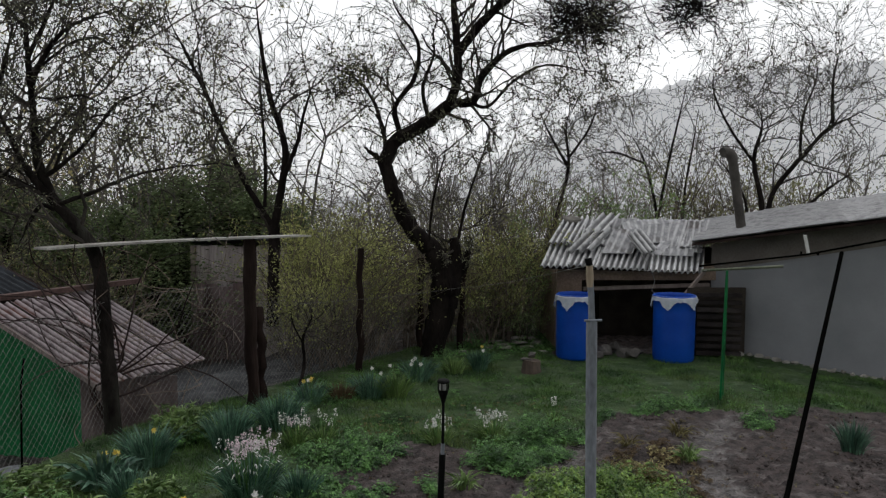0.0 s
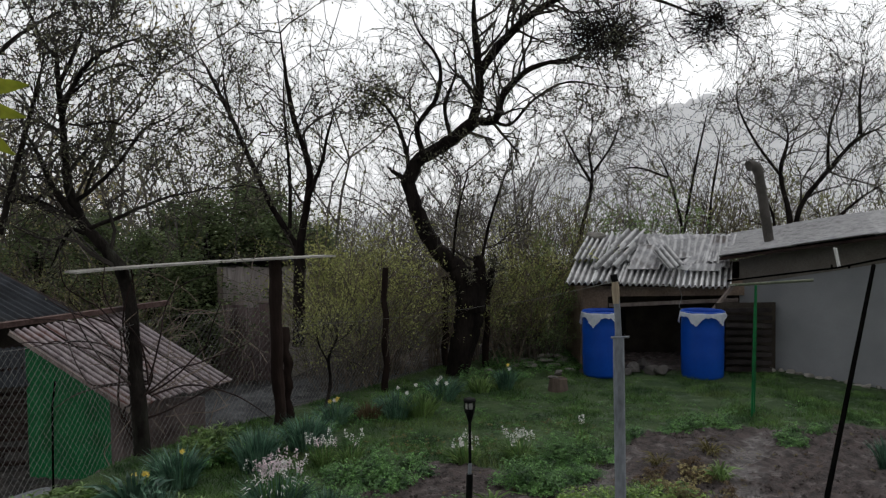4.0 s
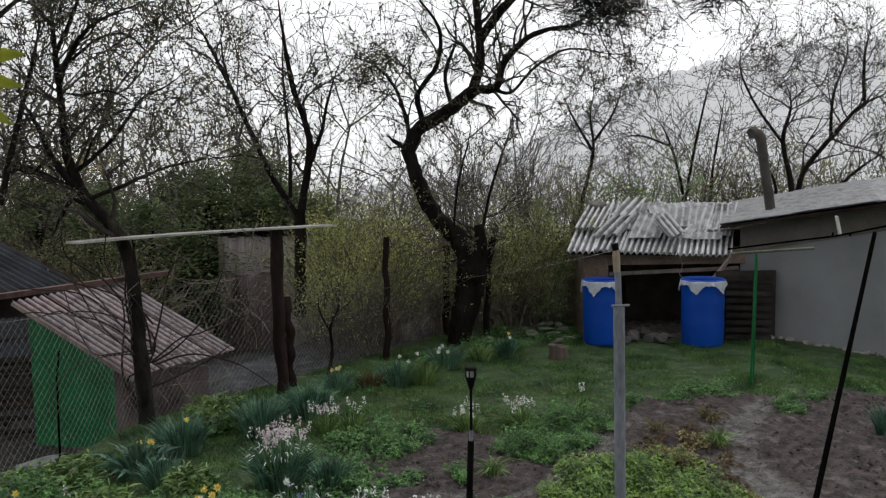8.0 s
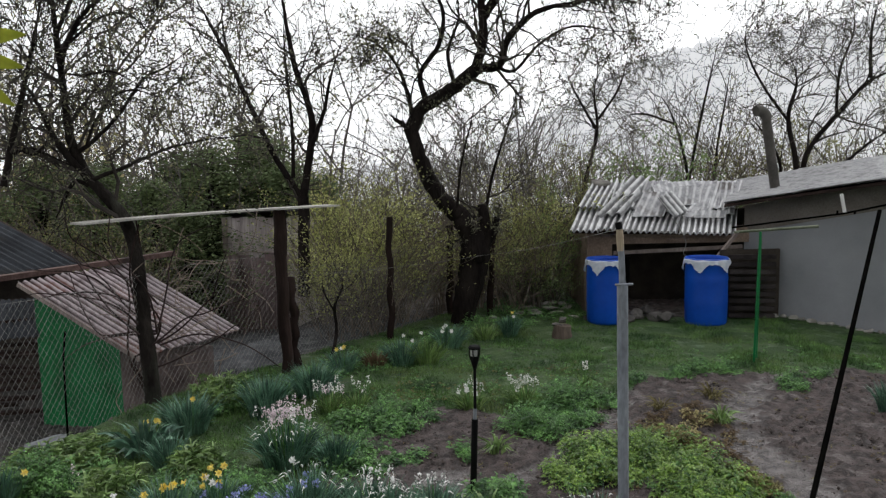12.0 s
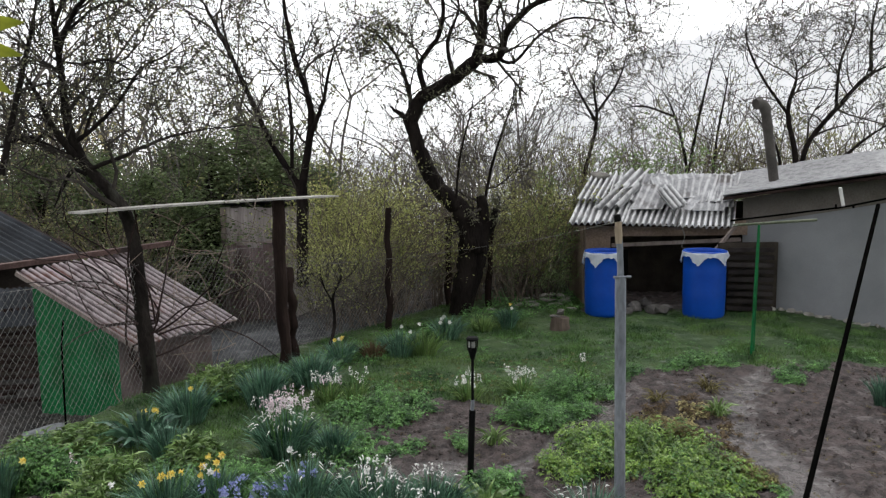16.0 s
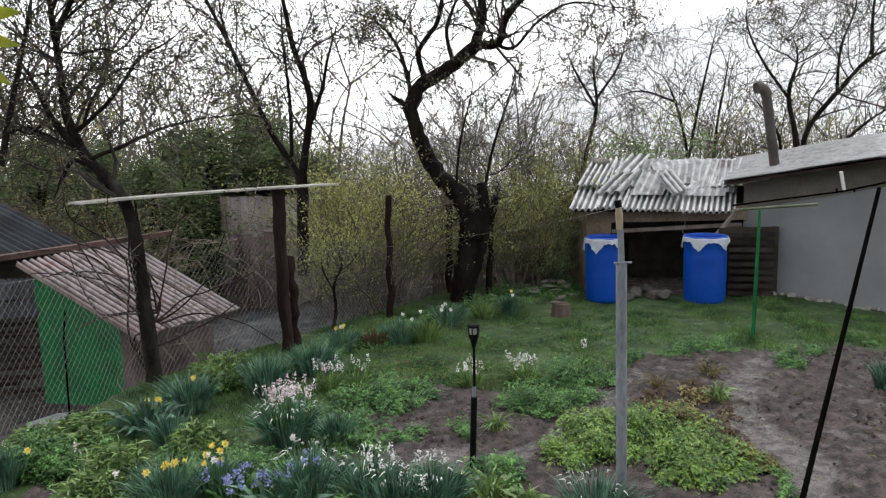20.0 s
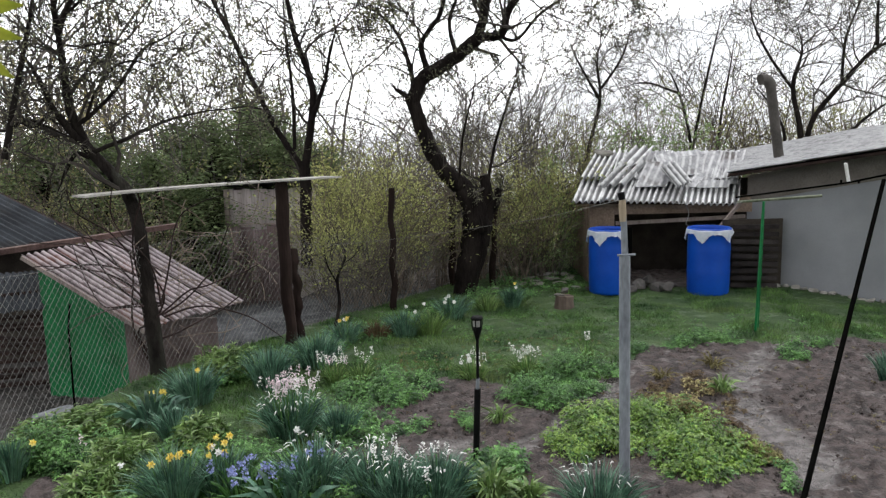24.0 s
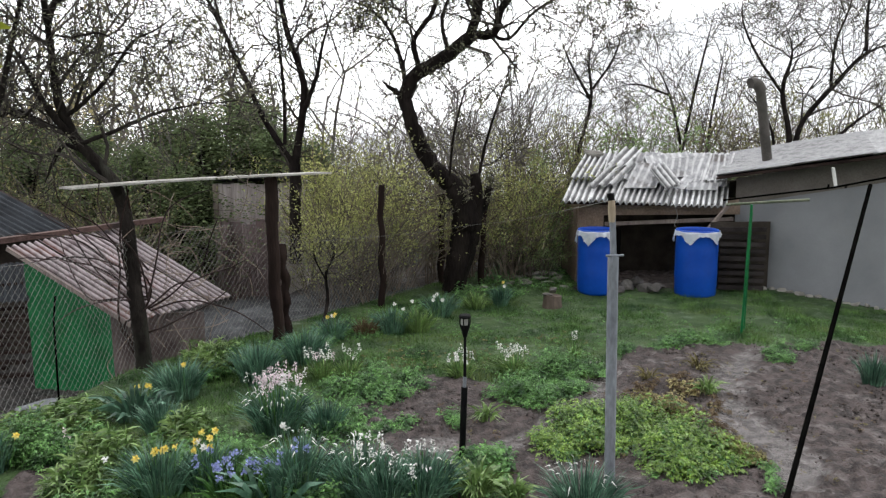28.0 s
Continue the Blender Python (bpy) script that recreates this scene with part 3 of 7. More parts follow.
def build_house():
    h = thing("house", "low grey plastered outbuilding with a sheet roof", "house")
    g = Geo()
    a, b, c = Vector((5.64, 12.68, 0)), Vector((5.61, 12.71, 1.1)), Vector((5.23, 13.05, 1.08))
    t0, t1 = Vector((5.22, 13.07, 1.7)), Vector((6.87, 11.56, 2.15))
    t0.z += 0.17
    t1.z += 0.17
    n = Vector((0.673, 0.74, 0)) * 0.22
    d = (t1 - t0) * 0.9
    end = t1 + d
    low = [Vector((a.x, a.y, -0.5)), Vector((end.x, end.y, -0.5)), end, t0, Vector((t0.x, t0.y, b.z)), Vector((a.x, a.y, b.z))]
    v = [tuple(p) for p in low] + [tuple(p + n) for p in low]
    g.add(v, [(0, 1, 2, 5), (5, 2, 3, 4), (6, 11, 8, 7), (11, 10, 9, 8), (2, 8, 9, 3), (3, 9, 10, 4), (4, 10, 11, 5), (5, 11, 6, 0), (1, 7, 8, 2)])
    part("wall", g, PLASTER, h, "grey plaster front wall")
    g = Geo()
    wall_panel(g, (t0.x + 2.9, t0.y + 3.3), (t0.x + 0.16, t0.y + 0.17), -0.5, t0.z, 0.2)
    part("side_wall", g, PLASTER, h)
    # brown upper band of the wall, with eave shade put into its colour
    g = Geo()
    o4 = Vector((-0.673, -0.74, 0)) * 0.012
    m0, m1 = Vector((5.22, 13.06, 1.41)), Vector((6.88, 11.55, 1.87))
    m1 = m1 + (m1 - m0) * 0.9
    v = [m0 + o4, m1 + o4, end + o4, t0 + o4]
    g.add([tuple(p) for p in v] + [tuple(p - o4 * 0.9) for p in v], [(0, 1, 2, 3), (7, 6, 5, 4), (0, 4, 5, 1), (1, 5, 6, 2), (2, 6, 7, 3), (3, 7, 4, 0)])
    part("wall_band", g, BAND, h, "brownish plaster band with eave shade in its colour")
    # roof sheets
    o, q = Vector((4.79, 12.89, 1.94)), Vector((6.65, 11.2, 2.34))
    k = Vector((6.07, 15.6, 2.26)) - o
    u = (q - o).normalized()
    v = k.normalized()
    ln = (q - o).length * 1.9 / 4
    g = Geo()
    back = o + v * 0.42
    v8 = [o - Vector((0, 0, 0.08)), o + u * (ln * 4) - Vector((0, 0, 0.08)), back + u * (ln * 4) - Vector((0, 0, 0.08)), back - Vector((0, 0, 0.08))]
    g.add([tuple(p) for p in v8] + [tuple(p + Vector((0, 0, 0.02))) for p in v8], [(3, 2, 1, 0), (4, 5, 6, 7), (0, 1, 5, 4), (1, 2, 6, 5), (2, 3, 7, 6), (3, 0, 4, 7)])
    roof = part("roof", g, DARK_WOOD, h, "dark boarded roof soffit with grey sheets")
    for i in range(4):
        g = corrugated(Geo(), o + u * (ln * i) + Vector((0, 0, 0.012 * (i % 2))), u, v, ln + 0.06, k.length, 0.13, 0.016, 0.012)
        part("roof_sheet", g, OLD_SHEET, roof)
    g = Geo()
    g.beam(o + u * 0.05 - Vector((0, 0, 0.055)), o + u * (ln * 4) - Vector((0, 0, 0.055)), 0.03, 0.045)
    part("fascia", g, DARK_WOOD, roof, "dark fascia board")
    rng = np.random.RandomState(4)
    for i in range(34):
        s = 0.05 + i * 0.145
        x, y = house_at(s, 0.08 + rng.uniform(-0.02, 0.08))
        g = rock(Geo(), (x, y, ground_z(np.float64(x), np.float64(y)) - 0.04), rng.uniform(0.1, 0.22, 3) * (1, 0.8, 0.7), rng)
        part("footing_stone", g, STONE, h)
    # stove pipe with elbow
    p = thing("stove_pipe", "sooty metal stove pipe with elbow on the house roof", "chimney")
    base, top = Vector((5.79, 13.2, 2.21)), Vector((5.61, 13.2, 3.37))
    g = Geo()
    g.tube([base + (base - top) * 0.25, base, base.lerp(top, 0.5), top], 0.085, 14)
    part("pipe", g, DARK_PIPE, p, smooth=True)
    g = Geo()
    side = Vector((-1, -0.25, 0)).normalized()
    pts = [top + side * (0.16 * (1 - math.cos(a))) + Vector((0, 0, 0.14 * math.sin(a))) for a in np.linspace(0, 1.9, 8)]
    g.tube(pts, 0.095, 14, caps=True)
    part("elbow", g, DARK_PIPE, p, smooth=True)
    for f in (0.35, 0.8):
        c = base.lerp(top, f)
        part("joint_ring", Geo().tube([c - Vector((0, 0, 0.02)), c + Vector((0, 0, 0.02))], 0.093, 14), DARK_PIPE, p)


build_house()


# ---------------------------------------------------------------- broken shed with barrels
def build_shed():
    s = thing("shed", "low clay shed with a broken corrugated roof", "shed")
    g = Geo()
    wall_panel(g, (2.47, 13.1), (2.9, 13.07), -0.3, 1.5, 0.25)
    part("corner_wall", g, ADOBE, s)
    part("side_wall", wall_panel(Geo(), (2.47, 15.6), (2.47, 13.36), -0.3, 1.6, 0.25), ADOBE, s)
    part("beam_wall", wall_panel(Geo(), (2.91, 13.1), (5.6, 13.0), 1.24, 1.52, 0.2), ADOBE, s)
    g = Geo()
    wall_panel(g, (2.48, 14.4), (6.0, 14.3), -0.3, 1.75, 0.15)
    part("back_wall", g, INNER_SHADE, s)
    g = Geo().beam((2.9, 12.96, 1.1), (5.1, 12.86, 1.18), 0.07, 0.06)
    part("lintel", g, GREY_WOOD, s)
    e0, e1 = Vector((2.06, 12.7, 1.5)), Vector((4.88, 12.75, 1.4))
    r0, r1 = Vector((2.76, 14.2, 2.24)), Vector((5.59, 14.25, 2.2))
    n = (e1 - e0).cross(r0 - e0).normalized()
    n = n if n.z > 0 else -n

    def at(a, b):
        """Place on the roof: a along the eave, b from ridge to eave."""
        return r0.lerp(r1, a).lerp(e0.lerp(e1, a), b)

    rng = random.Random(5)
    cols = 6
    for row, (b0, b1) in enumerate(((0.55, 1.0), (0.0, 0.62))):
        for i in range(cols):
            a0, a1 = i / cols, (i + 1) / cols
            o = at(a0, b0) + n * (0.075 * row + rng.uniform(0, 0.03))
            u = at(a0, b1) - at(a0, b0)
            v = at(a1, b0) - at(a0, b0)
            ln, w = u.length * rng.uniform(0.97, 1.04), v.length * 1.06
            u = u.normalized() + v.normalized() * rng.uniform(-0.06, 0.06) + n * rng.uniform(-0.03, 0.03)
            flat = row == 1 and i > 1
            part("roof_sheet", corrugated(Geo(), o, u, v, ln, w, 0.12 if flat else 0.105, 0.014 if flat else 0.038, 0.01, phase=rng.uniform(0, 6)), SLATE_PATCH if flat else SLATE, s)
    # slipped wavy pieces and flattened patches: corner, lower corner and far corner on the roof, then wave, height and lift
    for o, lower, far, pitch, amp, lift in (
            ((0.27, 0.087), (0.202, 0.448), (0.395, 0.097), 0.16, 0.04, 0.27),
            ((0.226, 0.385), (0.143, 0.817), (0.381, 0.331), 0.19, 0.045, 0.2),
            ((0.377, 0.313), (0.36, 0.781), (0.572, 0.308), 0.14, 0.006, 0.16),
            ((0.407, 0.137), (0.469, 0.365), (0.692, 0.025), 0.14, 0.008, 0.14),
            ((0.481, 0.562), (0.62, 0.905), (0.565, 0.425), 0.12, 0.04, 0.27),
            ((0.751, 0.074), (0.731, 0.714), (0.861, 0.072), 0.14, 0.006, 0.15),
            ((0.866, 0.085), (0.879, 0.699), (0.98, 0.095), 0.11, 0.012, 0.15),
            ((0.721, 0.58), (0.667, 0.791), (0.787, 0.602), 0.2, 0.004, 0.19),
            ((0.563, 0.217), (0.579, 0.587), (0.745, 0.161), 0.14, 0.006, 0.17),
            ((0.743, 0.711), (0.744, 0.802), (0.938, 0.705), 0.14, 0.004, 0.17),
    ):
        c = at(*o) + n * lift
        u, v = at(*lower) + n * (lift - 0.05) - c, at(*far) + n * lift - c
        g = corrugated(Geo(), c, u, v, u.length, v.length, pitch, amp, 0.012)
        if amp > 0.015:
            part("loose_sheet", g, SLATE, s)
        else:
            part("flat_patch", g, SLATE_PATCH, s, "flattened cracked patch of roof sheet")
    for k in range(4):
        b = 0.12 + 0.27 * k
        part("batten", Geo().beam(at(0.02, b) - n * 0.06, at(0.99, b) - n * 0.06, 0.05, 0.05), DARK_WOOD, s)
    part("prop", Geo().beam((4.57, 12.6, 1.02), (4.96, 12.7, 1.44), 0.05, 0.05), GREY_WOOD, s, "slanting grey brace")
    rng = np.random.RandomState(8)
    tagged(part("stone", rock(Geo(), tuple(at(0.07, 0.1) + n * 0.06), (0.42, 0.34, 0.24), rng), STONE, None), "grey stone weighing down the roof sheets", "stone")


build_shed()


def barrel_mesh(r, h):
    prof = [(0.0, 0.0), (0.9 * r, 0.0), (0.96 * r, 0.02), (0.985 * r, 0.06), (r, 0.3 * h), (1.012 * r, 0.34 * h), (1.0 * r, 0.38 * h), (1.0 * r, 0.64 * h), (1.012 * r, 0.68 * h), (1.0 * r, 0.72 * h),
            (0.99 * r, 0.93 * h), (1.03 * r, 0.95 * h), (1.03 * r, 0.985 * h), (0.99 * r, h), (0.95 * r, h), (0.94 * r, 0.95 * h), (0.94 * r, 0.45 * h), (0.0, 0.45 * h)]
    return lathe(prof, 40)


def lathe(prof, sides=24):
    g = Geo()
    k = len(prof)
    ang = np.arange(sides) * 2 * math.pi / sides
    v = [(r * math.cos(a), r * math.sin(a), z) for r, z in prof for a in ang]
    q = [(i * sides + j, i * sides + (j + 1) % sides, (i + 1) * sides + (j + 1) % sides, (i + 1) * sides + j) for i in range(k - 1) for j in range(sides)]
    return g.add(v, q)


def film_cover(r, h, rng, drop=0.16):
    """Plastic film over a barrel's mouth with a ragged, pleated skirt."""
    g = Geo()
    n, rows = 96, 10
    hang = [drop * (0.45 + 1.15 * max(0, 1 - abs(((a * 2.5 / math.pi + 0.25) % 1) - 0.5) * 3.2)) + rng.uniform(0, 0.02) for a in np.linspace(0, 2 * math.pi, n, endpoint=False)]
    v = []
    for i in range(rows):
        for j in range(n):
            a = 2 * math.pi * j / n
            if i < 4:
                rr, z = r * (1.034 + 0.016 * i / 3), h - 0.03 + 0.004 * i + 0.004 * math.sin(7 * a + i)
            else:
                f = (i - 3) / (rows - 4)
                rr = r * 1.05 + 0.016 * f + 0.014 * f * math.sin(17 * a + 2 * math.sin(3 * a)) + 0.01 * f * math.sin(41 * a)
                z = h - 0.018 - hang[j] * f
            v.append((rr * math.cos(a), rr * math.sin(a), z))
    q = [(i * n + j, i * n + (j + 1) % n, (i + 1) * n + (j + 1) % n, (i + 1) * n + j) for i in range(rows - 1) for j in range(n)]
    return g.add(v, q)


def build_barrels():
    rng = random.Random(3)
    for k, (x, y, r, h) in enumerate(((2.66, 12.42, 0.325, 1.09), (4.25, 12.16, 0.338, 1.1))):
        z = float(ground_z(np.float64(x), np.float64(y))) - 0.005
        b = thing("barrel", "blue plastic barrel standing before the shed", "barrel", "blue barrels", at=(x, y, z))
        part("body", barrel_mesh(r, h), BLUE_PLASTIC, b, smooth=True)
        c = thing("plastic_cover", "milky plastic film draped over a blue barrel", "cover", "barrel covers", at=(x, y, z))
        part("film", film_cover(r, h, rng, 0.15 if k == 0 else 0.13), FILM, c, smooth=True)


build_barrels()


def build_slats():
    s = thing("board_stack", "dark weathered boards stacked as a slatted panel", "boards")
    a, b = Vector((4.79, 12.45, 0.04)), Vector((5.45, 12.3, 0.05))
    for i in range(9):
        z = 0.06 + i * 0.124
        g = Geo().beam((a.x - 0.05, a.y, z), (b.x, b.y, z + 0.005 * (i % 3)), 0.06, 0.07)
        part("board", g, SLAT_WOOD, s)
    # added sheet whose dark colour shades the gaps between the boards
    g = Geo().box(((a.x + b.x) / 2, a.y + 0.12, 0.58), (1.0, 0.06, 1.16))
    part("backing", g, INNER_SHADE, s)


build_slats()


def build_clutter():
    rng = np.random.RandomState(12)
    for p, w in (((3.21, 12.52, 0), 0.32), ((3.44, 12.88, 0), 0.3), ((3.48, 12.38, 0), 0.28), ((3.61, 12.22, 0), 0.3), ((3.04, 12.35, 0), 0.2), ((3.38, 12.6, 0.1), 0.26), ((3.75, 12.5, 0), 0.24)):
        tagged(part("stone", rock(Geo(), p, (w * 1.1, w * 0.7, w * 0.75), rng), DARK_STONE, None), "rough dark stone heaped under the shed roof", "stone", "stones under the shed roof")
    for p, w in (((1.54, 13.33, 0), 0.3), ((1.82, 13.68, 0), 0.36), ((1.94, 13.11, 0), 0.3), ((2.18, 13.51, 0), 0.34), ((2.17, 12.82, 0), 0.22), ((1.29, 13.21, 0), 0.24), ((0.76, 12.89, 0), 0.2)):
        tagged(part("stone", rock(Geo(), (p[0], p[1], p[2] - 0.02), (w, w * 0.8, w * 0.4), rng), STONE, None), "flat pale stone lying in the grass", "stone", "flat stones by the shed")
    # a low heap of broken slabs beside the shed
    for k in range(11):
        a, r = rng.uniform(0, 6.283), 0.42 * math.sqrt(rng.uniform())
        q = (1.93 + math.cos(a) * r * 1.3, 13.46 + math.sin(a) * r, 0.14 * (1 - r / 0.42))
        size = rng.uniform(0.16, 0.34, 3) * (1, 0.8, 0.35)
        tagged(part("stone", rock(Geo(), q, size, rng), STONE, None), "broken pale slab in a low rubble heap", "stone", "rubble heap")
    w = thing("dangling_wire", "bent wire dangling from the shed eave", "wire")
    part("strand", Geo().tube(limb_points([(3.83, 12.68, 1.71), (3.93, 12.6, 1.55), (4.05, 12.6, 1.29), (4.01, 12.6, 1.1), (4.17, 12.6, 1.03)]), 0.006, 5), WIRE, w)


build_clutter()


# ---------------------------------------------------------------- clothes line
def build_line():
    p = thing("line_pole", "galvanised clothes line pole with a thinner pipe on top", "pole")
    b, c, t = Vector((1.29, 5.39, 0)), Vector((1.28, 5.42, 1.77)), Vector((1.26, 5.42, 2.12))
    part("tube", Geo().tube([b - Vector((0, 0, 0.1)), c], 0.041, 16, True), STEEL, p, smooth=True)
    part("top_stick", Geo().tube([c - (t - c) * 0.1, c.lerp(t, 0.5) + Vector((0.004, 0, 0)), t], [0.026, 0.024, 0.023], 12, True), STEEL, p, smooth=True)
    part("wooden_tip", Geo().tube([t - (t - c) * 0.3, t + (t - c) * 0.02, t + (t - c) * 0.15], [0.025, 0.027, 0.023], 10, True), PALE_WOOD, p)
    k = t + (t - c) * 0.16
    part("cap", Geo().tube([k, k + Vector((-0.01, 0, 0.05))], 0.025, 10, True), BLACK, p)
    part("clamp", Geo().tube([c + Vector((-0.06, -0.03, 0)), c + Vector((0.07, -0.03, 0.002))], 0.009, 8, True), STEEL, p)
    part("sleeve", Geo().tube([c + Vector((0.035, 0, 0)), c + Vector((0.035, 0, 0.2))], 0.018, 10, True), BLACK_PIPE, p)
    q = thing("line_post", "green painted tee post of the clothes line", "post")
    gb, gt = Vector((4.03, 9.68, 0)), Vector((4.07, 9.66, 1.73))
    part("post", Geo().tube([gb - Vector((0, 0, 0.1)), gt], 0.017, 10, True), GREEN_PAINT, q, smooth=True)
    a, d = Vector((3.82, 9.9, 1.71)), Vector((4.74, 9.5, 1.8))
    part("crossbar", Geo().tube([a, d], 0.018, 8, True), MOSSY, q, "weathered yellow-green crossbar", True)
    part("brace", Geo().tube([gb.lerp(gt, 0.03) + Vector((0.034, 0, 0)), gt + Vector((0.01, 0, -0.1))], 0.009, 8, True), GREEN_PAINT, q)
    r = thing("rail", "dark hanging rail on a bracket along the house wall", "rail")
    a, m, d = Vector((3.79, 9.9, 1.77)), Vector((4.77, 9, 1.99)), Vector((4.94, 8.3, 2.14))
    e = d + (d - m) * 1.2
    part("bar", Geo().tube([a, m, d, e], 0.012, 8, True), BLACK_PIPE, r)
    hb, ht = Vector((4.8, 9, 2)), Vector((4.75, 9, 2.23))
    part("bracket", Geo().beam(hb, ht, 0.05, 0.02), WHITE_PAINT, r, "white flat bracket")
    for dx in (-0.09, 0.12):
        part("bolt", Geo().tube([hb + Vector((dx, 0, -0.02)), hb + Vector((dx, 0, 0.03))], 0.012, 6, True), BLACK_PIPE, r)
    s = thing("prop_pole", "black pole leaning against the clothes line", "pole")
    pt = Vector((4.58, 7.9, 2.09))
    g1 = Vector((2.47, 5.02, 0))
    part("shaft", Geo().tube([g1 + (g1 - pt) * 0.02, pt], 0.021, 12, True), BLACK_PIPE, s, smooth=True)
    w = thing("line_wire", "thin sagging wire with rain drops between post and trees", "wire")
    ends = [Vector((-1.66, 9.8, 1.28)), Vector((0.73, 12.4, 1.19)), k, Vector((3.9, 9.9, 1.71))]
    for i, (x, y) in enumerate(zip(ends, ends[1:])):
        pts = [x.lerp(y, f) - Vector((0, 0, 0.03 * math.sin(math.pi * f))) for f in np.linspace(0, 1, 16)]
        part("strand", Geo().tube(pts, 0.002, 4), WIRE, w)


build_line()


def build_torch():
    b = Vector((0.19, 5.73, 0))
    t = thing("garden_torch", "black solar garden torch on a black stake", "lamp", at=b)
    t.scale = (1, 1, 1.07)
    part("stake", Geo().tube([(-0.03, 0, -0.1), (0.0, 0, 0.62)], 0.026, 12, True), BLACK, t, smooth=True)
    part("joint", Geo().tube([(0.0, 0, 0.6), (0.003, 0, 0.7)], 0.015, 10, True), STEEL, t)
    part("stem", Geo().tube([(0.003, 0, 0.7), (0.006, 0, 1.02)], 0.012, 10, True), BLACK, t, smooth=True)
    head = lathe([(0.0, 0.0), (0.014, 0.0), (0.022, 0.03), (0.036, 0.075), (0.038, 0.1)], 16)
    cup = part("cup", head, BLACK, t, smooth=True)
    cup.location = (0.006, 0, 1.0)
    back = Matrix.Translation((-0.006, 0, -1.0))
    for i in range(6):
        a = i * math.pi / 3 + 0.2
        c, s = math.cos(a), math.sin(a)
        part("rib", Geo().tube([(0.006 + 0.034 * c, 0.034 * s, 1.07), (0.006 + 0.042 * c, 0.042 * s, 1.12), (0.006 + 0.04 * c, 0.04 * s, 1.155)], 0.005, 5), BLACK, cup).matrix_parent_inverse = back
    o = part("lens", lathe([(0.0, 0.0), (0.026, 0.0), (0.034, 0.04), (0.032, 0.08), (0.0, 0.085)], 14), LAMP_CAP, t, "frosted lens", True)
    o.location = (0.006, 0, 1.065)
    o = part("cap", lathe([(0.0, 0.0), (0.046, 0.0), (0.05, 0.012), (0.04, 0.024), (0.0, 0.026)], 16), BLACK, t)
    o.location = (0.006, 0, 1.15)


build_torch()


# ---------------------------------------------------------------- fence, coop, outhouse
POSTS = [((-2.16, 9.64, 0), (-2.15, 9.6, 2.16), 0.075), ((-2.08, 9.91, 0), (-2.11, 9.9, 1.22), 0.06),
         ((-0.89, 11.48, 0), (-0.89, 11.47, 1.91), 0.05), ((0.04, 13.3, 0), (0.05, 13.3, 1.61), 0.055), ((0.73, 13.19, 0), (0.8, 13.2, 1.43), 0.05)]


def knotty(a, b, r, rng, n=9):
    """A crooked timber from a to b."""
    a, b = np.array(a), np.array(b)
    f = np.linspace(-0.05, 1, n)
    pts = a + (b - a) * f[:, None] + rng.normal(0, r * 0.26, (n, 3)) * (1, 1, 0)
    return Geo().tube(limb_points(pts), np.repeat(r * rng.uniform(0.9, 1.25, n), 5)[:5 * n - 4], 9, True)


